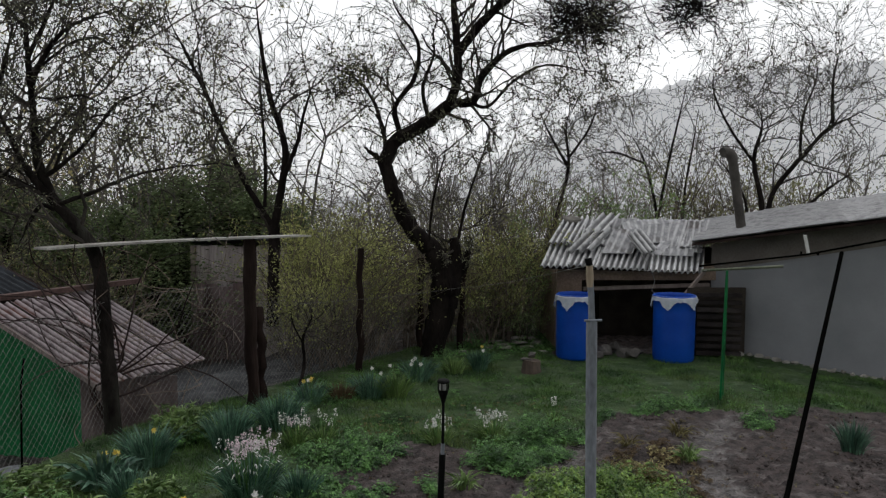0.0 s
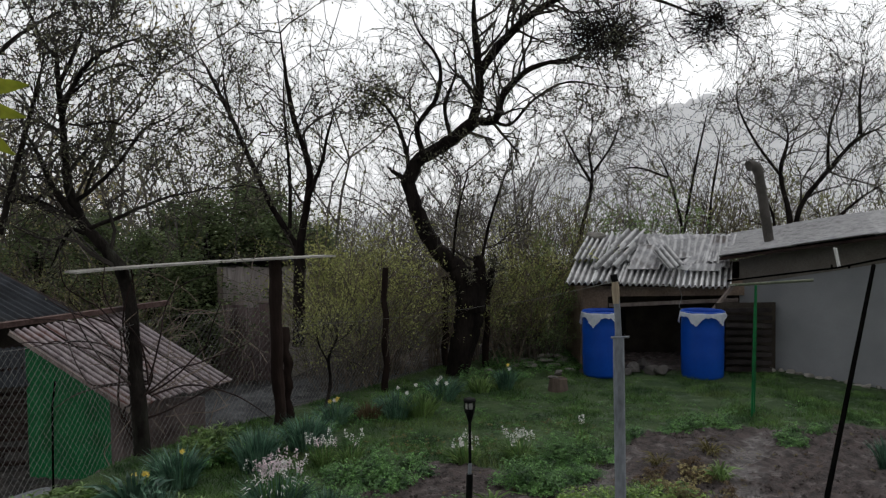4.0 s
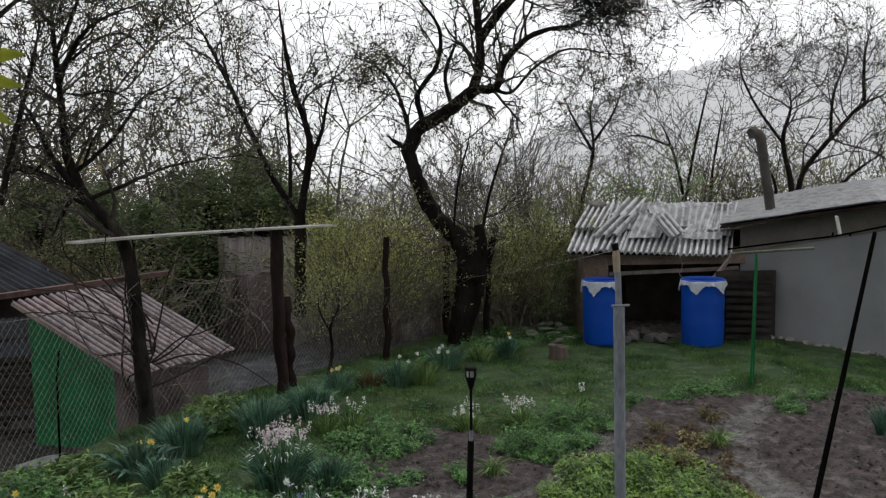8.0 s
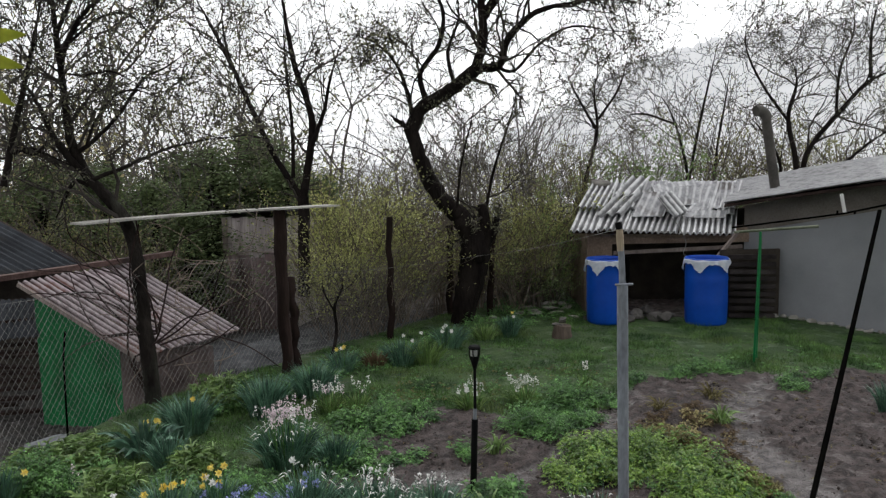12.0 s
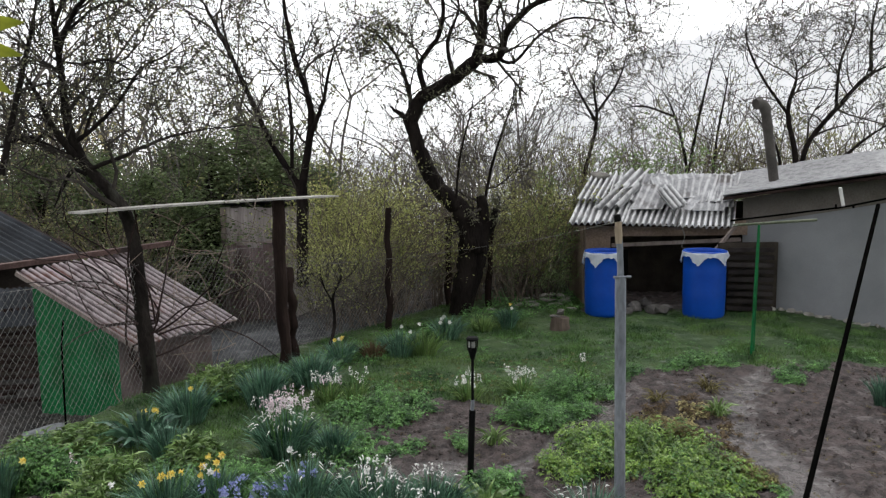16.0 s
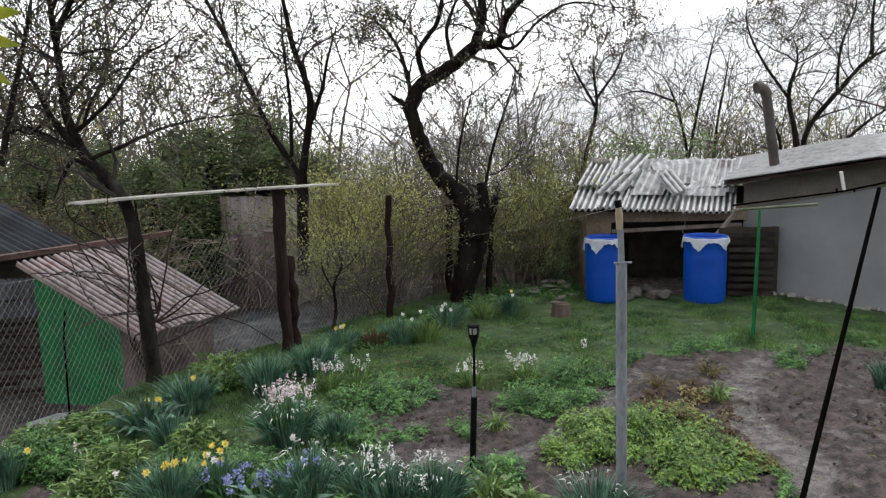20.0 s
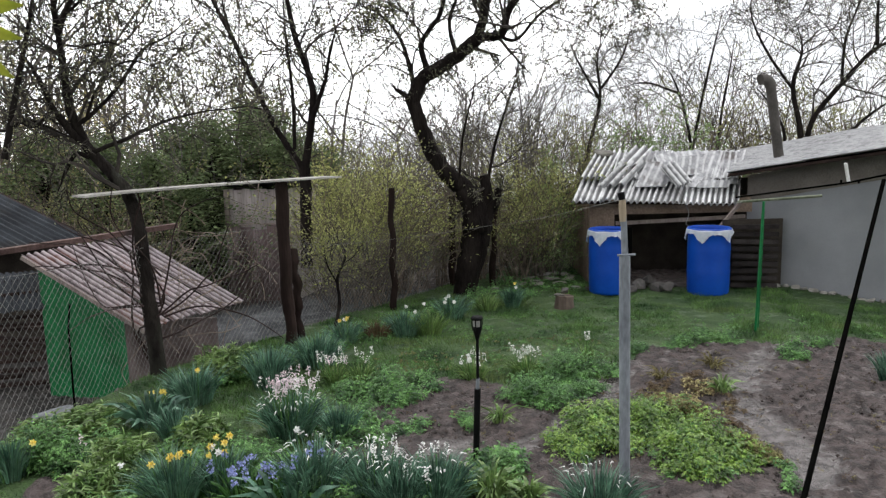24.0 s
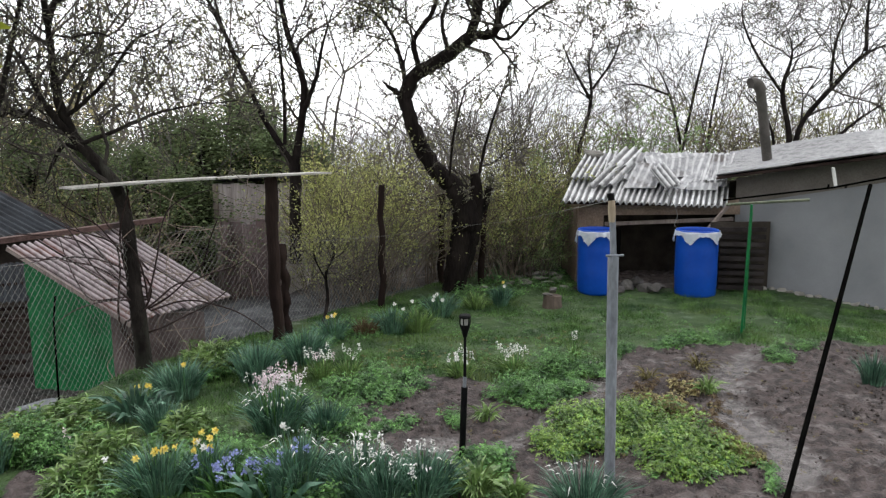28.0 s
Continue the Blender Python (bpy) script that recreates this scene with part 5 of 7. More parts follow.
    # leaning tree in the fence line, bearing the long board
    limbs = [
        ([(-3.46, 8.43, -0.1), (-3.51, 8.45, 0.91), (-3.56, 8.5, 1.5), (-3.61, 8.55, 1.82), (-3.72, 8.6, 2.13), (-3.93, 8.6, 2.42), (-4.11, 8.59, 2.64), (-4.24, 8.57, 2.96), (-4.28, 8.55, 3.29)], (0.1, 0.082, 0.076, 0.074, 0.072, 0.068, 0.06, 0.054, 0.046), 0.045, 4, 0.8),
        ([(-4.28, 8.55, 3.29), (-4.29, 8.54, 3.64), (-4.29, 8.52, 3.83), (-4.31, 8.51, 4.2), (-4.31, 8.49, 4.52), (-4.33, 8.48, 4.83), (-4.32, 8.46, 5.2)], 0.0432, 0.018, 9, 0.9),
        ([(-4.1, 8.55, 2.64), (-4.27, 8.5, 2.85), (-4.4, 8.44, 3.11), (-4.48, 8.39, 3.38), (-4.58, 8.33, 3.63), (-4.68, 8.28, 3.86)], 0.045, 0.0162, 8, 0.8),
        ([(-4.26, 8.46, 3.85), (-4.18, 8.43, 4.06), (-3.98, 8.4, 4.36), (-3.82, 8.37, 4.5), (-3.55, 8.34, 4.62), (-3.23, 8.31, 4.72), (-2.91, 8.28, 4.89)], 0.0324, 0.0108, 10, 0.8),
        ([(-4.19, 8.55, 2.9), (-4.0, 8.58, 3.05), (-3.78, 8.6, 3.25), (-3.55, 8.63, 3.55), (-3.39, 8.65, 3.75), (-3.14, 8.68, 3.87), (-2.86, 8.7, 4.09), (-2.75, 8.73, 4.25)], 0.027, 0.0081, 9, 0.7),
        ([(-4.09, 8.55, 2.96), (-3.95, 8.51, 3.24), (-3.72, 8.48, 3.5), (-3.47, 8.44, 3.58), (-3.17, 8.41, 3.49), (-2.84, 8.37, 3.28)], 0.018, 0.0063, 7, 0.6),
        ([(-4.03, 8.55, 2.6), (-3.67, 8.62, 2.74), (-3.4, 8.69, 2.87), (-3.12, 8.77, 2.97), (-2.67, 8.84, 3.05), (-2.41, 8.91, 3.0)], 0.027, 0.0072, 10, 0.7),
        ([(-4.16, 8.55, 2.69), (-4.33, 8.48, 2.79), (-4.66, 8.41, 2.96), (-4.94, 8.35, 2.85), (-5.27, 8.28, 2.9)], 0.0288, 0.0126, 8, 0.8),
        ([(-4.8, 8.1, 2.55), (-4.7, 8.14, 2.98), (-4.58, 8.17, 3.44), (-4.45, 8.21, 3.96), (-4.35, 8.24, 4.38), (-4.27, 8.28, 4.84)], 0.0378, 0.0144, 10, 0.9),
        ([(-4.93, 8.1, 4.31), (-4.75, 8.12, 4.5), (-4.51, 8.14, 4.71), (-4.2, 8.17, 4.9), (-3.91, 8.19, 5.02)], 0.0315, 0.0126, 8, 0.8),
        ([(-4.27, 8.46, 4.01), (-4.03, 8.41, 4.18), (-3.75, 8.35, 4.35), (-3.42, 8.3, 4.38), (-3.15, 8.24, 4.15), (-3.03, 8.19, 3.99)], 0.0198, 0.0063, 8, 0.6),
        ([(-4.26, 8.46, 3.79), (-4.0, 8.42, 3.75), (-3.66, 8.37, 3.78), (-3.36, 8.32, 3.63), (-3.16, 8.28, 3.5)], 0.0162, 0.0054, 7, 0.6),
        ([(-4.1, 8.55, 2.54), (-4.27, 8.61, 2.58), (-4.46, 8.67, 2.35), (-4.61, 8.73, 2.08)], 0.027, 0.018, 3, 0.5),
        ([(-4.36, 8.37, 3.1), (-4.55, 8.34, 2.9), (-4.72, 8.31, 2.96), (-4.95, 8.28, 3.18)], 0.0216, 0.009, 6, 0.7),
        ([(-4.29, 8.46, 4.2), (-4.14, 8.49, 4.52), (-4.02, 8.52, 4.84), (-3.93, 8.55, 5.16)], 0.027, 0.0108, 8, 0.8),
        ([(-4.29, 8.46, 4.51), (-4.41, 8.4, 4.68), (-4.49, 8.34, 4.92), (-4.55, 8.28, 5.11)], 0.0234, 0.0099, 7, 0.8),
    ]
    guided_tree("leaning_tree", "leaning plum tree with thin wet branches and pale leaf buds", limbs, cfg, rng, LEAF_BUD, 4, 0.038, bark=BARK_LICHEN, spread=0.03)

    # trees behind the shed and house
    limbs = [
        ([(2.8, 16, 0.81), (2.98, 16, 2.27), (3.23, 16, 3.35), (3.17, 16, 4.18), (3.35, 16, 5.12)], 0.055, 0.016, 10, 1.2),
        ([(3.23, 16, 3.35), (2.75, 16, 4.19), (2.51, 16, 4.78)], 0.035, 0.012, 8, 1.0),
        ([(3.25, 16, 3.59), (3.71, 16, 4.29), (3.94, 16, 5.23)], 0.03, 0.012, 8, 1.0),
    ]
    guided_tree("slim_tree", "slim bare tree behind the shed", limbs, cfg, rng, LEAF_BUD, 3, 0.045)
    limbs = [
        ([(5.56, 17, 0.65), (5.48, 17, 2.33), (5.15, 17, 3.61), (4.7, 17, 4.38)], 0.045, 0.016, 9, 1.3),
        ([(5.51, 17, 2.21), (5.75, 17, 3.6), (5.97, 17, 4.61), (6.21, 17, 5.73)], 0.035, 0.014, 9, 1.2),
        ([(6.19, 17.3, 0.61), (6.21, 17.3, 2.58), (6.41, 17.3, 4), (6.59, 17.3, 5.27)], 0.04, 0.014, 9, 1.2),
        ([(5.22, 17, 3.49), (4.45, 17, 3.75), (3.81, 17, 3.64)], 0.03, 0.012, 9, 1.1),
    ]
    guided_tree("bare_tree", "many-stemmed bare tree behind the shed", limbs, cfg, rng, LEAF_BUD, 3, 0.045)
    limbs = [
        ([(7.55, 16, 1.1), (7.46, 16, 2.55), (7.26, 16, 3.52), (7.42, 16, 4.34), (7.1, 16, 5.17)], 0.075, 0.016, 15, 1.4),
        ([(7.57, 16, 1.95), (7.69, 16, 2.79), (8.28, 16, 3.56), (8.75, 15.8, 4.18), (9.19, 15.6, 4.44), (9.95, 15.5, 4.93)], 0.062, 0.02, 16, 1.4),
        ([(7.78, 16, 1.7), (8.54, 16, 2.59), (9.02, 15.8, 3.06), (9.6, 15.6, 3.45)], 0.05, 0.014, 12, 1.2),
        ([(8.28, 16, 3.56), (8.31, 16, 4.45), (8.59, 16, 5.38), (8.45, 16, 6.2)], 0.035, 0.01, 14, 1.3),
        ([(7.32, 16, 3.4), (6.7, 16, 4.24), (6.33, 16, 5.07), (6.44, 16, 5.89)], 0.035, 0.01, 14, 1.3),
        ([(7.2, 16.2, 1.45), (7.21, 16.2, 2.56), (6.8, 16.2, 3.29), (6.31, 16.2, 3.79)], 0.04, 0.012, 11, 1.2),
        ([(8.86, 15.8, 4.3), (8.84, 15.8, 5.23), (9.04, 15.8, 6.14)], 0.04, 0.012, 11, 1.2),
    ]
    guided_tree("walnut_tree", "spreading dark bare tree behind the house roof", limbs, cfg, rng, LEAF_BUD, 3, 0.045)


build_near_trees()


def build_sapling():
    rng = np.random.RandomState(52)
    cfg = dict(levels=1, kids=(4,), wild=0.3, lift=0.05, rise=0.4)
    guided_tree("crooked_sapling", "small crooked dark sapling by the fence", [([(-1.63, 9.75, 0), (-1.6, 10.4, 0.32), (-1.61, 10.4, 0.73), (-1.48, 10.4, 1.05), (-1.61, 10.4, 1.33)], 0.03, 0.01, 8, 0.5), ([(-1.61, 10.4, 0.64), (-1.75, 10.4, 0.93), (-1.78, 10.4, 1.22)], 0.015, 0.006, 5, 0.4)], cfg, rng, LEAF_YELLOW, 2, 0.05)


build_sapling()


def shrub_meshes(rng, stems, height, flare, twig_n, leaf_n, leaf_size, order=1):
    """Stems and leaf places of one bush at the origin."""
    g, twigs = Geo(), []
    cfg = dict(kids=(twig_n, twig_n), wild=0.14, lift=0.06, thin=0.0045)
    for _ in range(stems):
        a, f = rng.uniform(0, 6.283), rng.uniform(0.1, 1)
        p = np.array((math.cos(a), math.sin(a), 0)) * flare * 0.35 * f
        d = unit(np.array((math.cos(a) * flare * f, math.sin(a) * flare * f, 1.6)))
        sprout(g, twigs, p + (0, 0, -0.1), d, height * rng.uniform(0.55, 1.0), rng.uniform(0.006, 0.016) * order, order, rng, cfg)
    l = Geo().leaves(leafy(twigs, rng, leaf_n, 0.08, height * 0.55), leaf_size, rng, 0.5)
    return g, l


def build_thicket():
    rng = np.random.RandomState(33)
    kinds = {}
    for name, (stems, h, flare, tw, lf, ls, twig, leaf, label) in dict(
            forsythia=(20, 2.15, 1.0, 5, 72, 0.044, TWIG_BROWN, LEAF_YELLOW, "yellow-green budding shrub behind the fence"),
            bramble=(19, 1.7, 1.1, 5, 9, 0.04, TWIG_RED, LEAF_PALE, "tangle of bare reddish stems behind the fence"),
            hazel=(15, 2.6, 0.9, 5, 27, 0.048, TWIG_BROWN, LEAF_OLIVE, "tall grey bush with pale spring buds"),
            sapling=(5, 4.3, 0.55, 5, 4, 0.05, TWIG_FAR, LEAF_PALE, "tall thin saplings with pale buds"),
            elder=(14, 2.2, 0.7, 5, 72, 0.055, TWIG, LEAF_GREEN, "fresh green leafing bush")).items():
        variants = []
        for _ in range(3):
            g, l = shrub_meshes(rng, stems, h, flare, tw, lf, ls, 2 if name == "sapling" else 1)
            variants.append((g.mesh("brush", twig), l.mesh("foliage", leaf)))
        kinds[name] = (variants, label)

    def plant(kind, x, y, s, z=None):
        variants, label = kinds[kind]
        st, lv = variants[rng.randint(3)]
        z = float(ground_z(np.float64(x), np.float64(y))) if z is None else z
        ob = thing("bush", label, "bush", kind + " thicket", at=(x, y, z))
        ob.rotation_euler = (0, 0, rng.uniform(0, 6.28))
        ob.scale = (s, s, s * rng.uniform(0.9, 1.15))
        for nm, me in (("brush", st), ("foliage", lv)):
            new(nm, me).parent = ob

    for x, y, s in ((-1.85, 12.1, 0.9), (-1.35, 12.4, 1.05), (-1.6, 13.2, 1.35), (-0.9, 13.4, 1.0), (-1.9, 14.0, 1.1), (1.35, 14.2, 1.0), (1.85, 14.7, 1.15), (1.6, 13.5, 0.85)):
        plant("forsythia", x, y, s)
    for x, y, s in ((-0.85, 13.1, 1.0), (-0.2, 13.6, 1.1), (0.6, 13.8, 1.0), (-1.1, 11.9, 0.8), (-2.2, 14.4, 1.1), (-5.35, 12.5, 0.95), (-6.0, 12.4, 1.1), (0.2, 14.6, 1.2), (1.2, 13.5, 0.8), (-6.9, 12.9, 1.2), (-6.0, 14.6, 1.1), (1.7, 13.9, 0.9), (-1.5, 12.7, 1.0), (-2.1, 13.0, 0.9)):
        plant("bramble", x, y, s)
    for x, y, s in ((-9.4, 14.6, 1.0), (-8.3, 14.0, 1.0), (-7.4, 13.6, 0.9), (-6.6, 14.3, 1.05), (-5.8, 13.8, 0.9), (-9.9, 16.5, 1.1)):
        plant("hazel", x, y, s)
    for i in range(26):
        x = -9.5 + i * 0.75 + rng.uniform(-0.5, 0.5)
        y = rng.uniform(14.8, 19)
        if -5.0 < x < -2.2:
            y = rng.uniform(17.4, 19.5)
        if 2.0 < x < 9.5 and y < 16.5:
            y += 3
        plant(("hazel", "hazel", "bramble", "forsythia")[rng.randint(4)], x, y, rng.uniform(0.75, 1.05) if x < 2 else rng.uniform(0.55, 0.75))
    for i in range(30):
        x, y = -11.5 + i * 0.48 + rng.uniform(-0.3, 0.3), rng.uniform(15.2, 20)
        if -5.2 < x < -2.4:
            y = rng.uniform(17.2, 20)
        plant(("hazel", "bramble", "hazel")[rng.randint(3)], x, y, rng.uniform(0.95, 1.3))
    for i in range(11):
        x, y = 5.9 + i * 0.5 + rng.uniform(-0.3, 0.3), rng.uniform(17, 19.5)
        plant(("bramble", "hazel", "bramble")[rng.randint(3)], x, y, rng.uniform(1.2, 1.6))
    for x, y, s in ((-0.9, 15.8, 0.8), (0.3, 15.4, 0.9), (1.0, 16.2, 1.0), (1.6, 15.6, 1.0), (2.3, 16.8, 0.9), (-3.4, 17.6, 0.8), (-5.6, 15.8, 0.9), (-7.4, 15.4, 0.95), (3.2, 18.4, 0.75), (7.9, 19.0, 0.75)):
        plant("sapling", x, y, s)
    for x, y, s in ((4.3, 16.0, 1.2), (4.75, 16.3, 1.15), (3.8, 16.1, 1.15), (1.5, 13.9, 0.7), (1.95, 14.3, 0.8), (2.0, 13.6, 0.45), (7.3, 17.5, 0.8)):
        plant("elder", x, y, s)


build_thicket()


def build_woods():
    """Woods farther off: bare trees and dark conifers."""
    rng = np.random.RandomState(44)
    kinds = []
    for _ in range(4):
        g, twigs = Geo(), []
        cfg = dict(kids=(3, 4, 5), wild=0.17, lift=0.07, thin=0.0075)
        for k in range(2):
            a = rng.uniform(0, 6.283)
            sprout(g, twigs, np.array((0.2 * math.cos(a), 0.2 * math.sin(a), -0.2)), unit(np.array((0.22 * math.cos(a), 0.22 * math.sin(a), 1))), 5.2 * rng.uniform(0.8, 1.1), 0.06, 3, rng, cfg)
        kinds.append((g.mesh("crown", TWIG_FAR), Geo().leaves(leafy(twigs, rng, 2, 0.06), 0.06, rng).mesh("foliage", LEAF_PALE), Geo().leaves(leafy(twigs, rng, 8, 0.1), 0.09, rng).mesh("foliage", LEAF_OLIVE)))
    for i in range(34):
        x = -19 + i * 1.15 + rng.uniform(-0.6, 0.6)
        y = rng.uniform(19, 30)
        if x > -1 and i % 3 == 1:
            continue
        ob = thing("wood_tree", "thin bare tree in the woods behind the garden", "tree", "trees in the woods", at=(x, y, -0.6))
        ob.rotation_euler = (0, 0, rng.uniform(0, 6.28))
        s = rng.uniform(0.75, 1.1) * (1.0 if x < 2.5 else 0.72)
        ob.scale = (s, s, s)
        b, few, many = kinds[rng.randint(4)]
        for nm, me in (("crown", b), ("foliage", many if x < -2 and rng.uniform() < 0.75 else few)):
            new(nm, me).parent = ob
    brown_crowns = []
    for k in kinds:
        me = k[0].copy()
        me.materials.clear()
        me.materials.append(TWIG)
        brown_crowns.append(me)
    for i in range(22):
        x, y = -11 + i * 1.05 + rng.uniform(-0.5, 0.5), rng.uniform(20, 27)
        ob = thing("wood_tree", "low bare tree in the misty woods", "tree", "trees in the woods", at=(x, y, ground_at(x, y) - 0.1))
        ob.rotation_euler = (0, 0, rng.uniform(0, 6.28))
        s = rng.uniform(0.45, 0.65)
        ob.scale = (s * 1.3, s * 1.3, s)
        b, few, many = kinds[rng.randint(4)]
        for nm, me in (("crown", brown_crowns[[k[0] for k in kinds].index(b)]), ("foliage", few)):
            new(nm, me).parent = ob
    con = []
    for _ in range(3):
        g, l = Geo(), Geo()
        g.tube([(0, 0, -0.3), (0.05, 0, 2.5), (0, 0.05, 5.2)], [0.12, 0.08, 0.02], 7)
        c = []
        for _ in range(130):
            z = rng.uniform(0.5, 5.1)
            a = rng.uniform(0, 6.283)
            ln = (1.5 * math.sin(min(z / 5.3 + 0.18, 1) * math.pi) ** 0.6 + 0.1) * rng.uniform(0.4, 1.1)
            tip = np.array((math.cos(a) * ln, math.sin(a) * ln, z + ln * rng.uniform(-0.1, 0.35)))
            g.tube([(0, 0, z), tip * (0.5, 0.5, 1) , tip], [0.015, 0.01, 0.004], 3)
            for f in rng.uniform(0.2, 1.0, 76):
                c.append(np.array((0, 0, z)) * (1 - f) + tip * f + rng.normal(0, 0.16, 3))
        l.leaves(np.array(c), 0.075, rng, 0.6)
        con.append((g.mesh("trunk", BARK), l.mesh("crown", LEAF_DARK)))
    for x, y, s, many in ((-9.6, 17.2, 0.8, 1), (-8.4, 18.4, 0.95, 1), (-10.8, 18.8, 1.0, 1), (-7.0, 18.4, 0.85, 1), (-12.2, 19.4, 1.0, 1), (-5.8, 18.9, 0.8, 1)):
        ob = thing("wood_tree", "young tree with yellowish olive spring leaves", "tree", "trees in the woods", at=(x, y, -0.6))
        ob.rotation_euler = (0, 0, rng.uniform(0, 6.28))
        ob.scale = (s * 1.25, s * 1.25, s * (1.3 if x < -6.5 else 0.9))
        b = kinds[rng.randint(4)]
        leafs = b[2]
        if x < -8:
            leafs = b[2].copy()
            leafs.materials.clear()
            leafs.materials.append(LEAF_OCHRE)
        for nm, me in (("crown", brown_crowns[kinds.index(b)]), ("foliage", leafs)):
            new(nm, me).parent = ob
    for x, y, s in ((-5.2, 16.5, 0.85), (-4.2, 17.2, 0.9), (-3.5, 16.3, 0.75), (-6.3, 17.6, 0.85), (-7.8, 17, 0.8), (-2.9, 17.8, 0.7), (-9.2, 18.0, 0.8), (-4.9, 19.0, 0.95), (-6.0, 15.2, 0.7), (-7.2, 15.6, 0.75), (-8.6, 15.8, 0.8), (-3.2, 17.4, 0.7), (-5.2, 15.0, 0.6)):
        ob = thing("leafy_tree", "dull green leafy tree in the woods", "tree", "leafy trees", at=(x, y, -0.6))
        ob.rotation_euler = (0, 0, rng.uniform(0, 6.28))
        ob.scale = (s * 1.75, s * 1.75, s * 0.85)
        b, l = con[rng.randint(3)]
        for nm, me in (("trunk", b), ("crown", l)):
            new(nm, me).parent = ob


build_woods()


# ---------------------------------------------------------------- garden plants
def tuft_geo(w, h, n, width, rng, droop=0.3, spread=0.5):
    """A fountain of blades, w wide and h high."""
    a, r = rng.uniform(0, 6.283, n), np.sqrt(rng.uniform(0, 1, n))
    base = np.stack([np.cos(a) * r * w * 0.28, np.sin(a) * r * w * 0.28, np.full(n, -0.02)], 1)
    ln = h * rng.uniform(0.6, 1.1, n)
    tip = base + np.stack([np.cos(a) * r * w * spread * rng.uniform(0.5, 1.1, n), np.sin(a) * r * w * spread * rng.uniform(0.5, 1.1, n), ln * (1 - 0.25 * r)], 1) + rng.normal(0, 0.02, (n, 3))
    return Geo().blades(base, tip, width * rng.uniform(0.7, 1.3, n), rng, droop)


def shoots_geo(w, h, n, rng):
    """Upright lily shoots: many stems, each with whorls of short pointed leaves."""
    g, base, tip = Geo(), [], []
    for _ in range(n):
        a, r = rng.uniform(0, 6.283), math.sqrt(rng.uniform())
        b = np.array((math.cos(a) * r * w * 0.42, math.sin(a) * r * w * 0.42, -0.02))
        t = b + np.array((math.cos(a) * r * w * 0.12, math.sin(a) * r * w * 0.12, h * rng.uniform(0.65, 1.05) * (1 - 0.3 * r)))
        g.tube([b, (b + t) / 2, t], 0.004, 4)
        for f in rng.uniform(0.15, 1.0, 15):
            c, ln = rng.uniform(0, 6.283), 0.15 * rng.uniform(0.6, 1.2) * (1.15 - 0.5 * f)
            p = b + (t - b) * f
            base.append(p)
            tip.append(p + np.array((math.cos(c) * ln, math.sin(c) * ln, ln * rng.uniform(0.0, 0.7))))
    return g.blades(base, tip, 0.022 * rng.uniform(0.7, 1.2, len(base)), rng, 0.35)


def daffodil_mesh(petal):
    g = Geo()
    for i in range(6):
        a = i * math.pi / 3
        c, s = math.cos(a), math.sin(a)
        g.add([(0, 0, 0), (0.022 * c - 0.013 * s, 0.022 * s + 0.013 * c, 0.004), (0.042 * c, 0.042 * s, -0.004), (0.022 * c + 0.013 * s, 0.022 * s - 0.013 * c, 0.004)], [(0, 1, 2, 3)])
    n = 8
    v = [(r * math.cos(2 * math.pi * k / n), r * math.sin(2 * math.pi * k / n), z) for r, z in ((0.01, 0), (0.013, 0.02), (0.019, 0.032)) for k in range(n)]
    g.add(v, [(i * n + j, i * n + (j + 1) % n, (i + 1) * n + (j + 1) % n, (i + 1) * n + j) for i in range(2) for j in range(n)])
    return g.mesh("flower_head", petal)


def spike_mesh(petal, rng, h=0.1, n=26, size=0.02):
    """A bell-flower spike: stalk tip with many small petals."""
    z = rng.uniform(0, h, n)
    a = rng.uniform(0, 6.283, n)
    r = 0.022 * (1.1 - 0.6 * z / h)
    return Geo().leaves(np.stack([np.cos(a) * r, np.sin(a) * r, z], 1), size, rng, 0.75).mesh("flower_spike", petal)


def bunch_mesh(petal, rng):
    c = np.clip(rng.normal(0, 0.014, (20, 3)), -0.024, 0.024)
    return Geo().leaves(c, 0.026, rng, 0.9).mesh("blossom_head", petal)


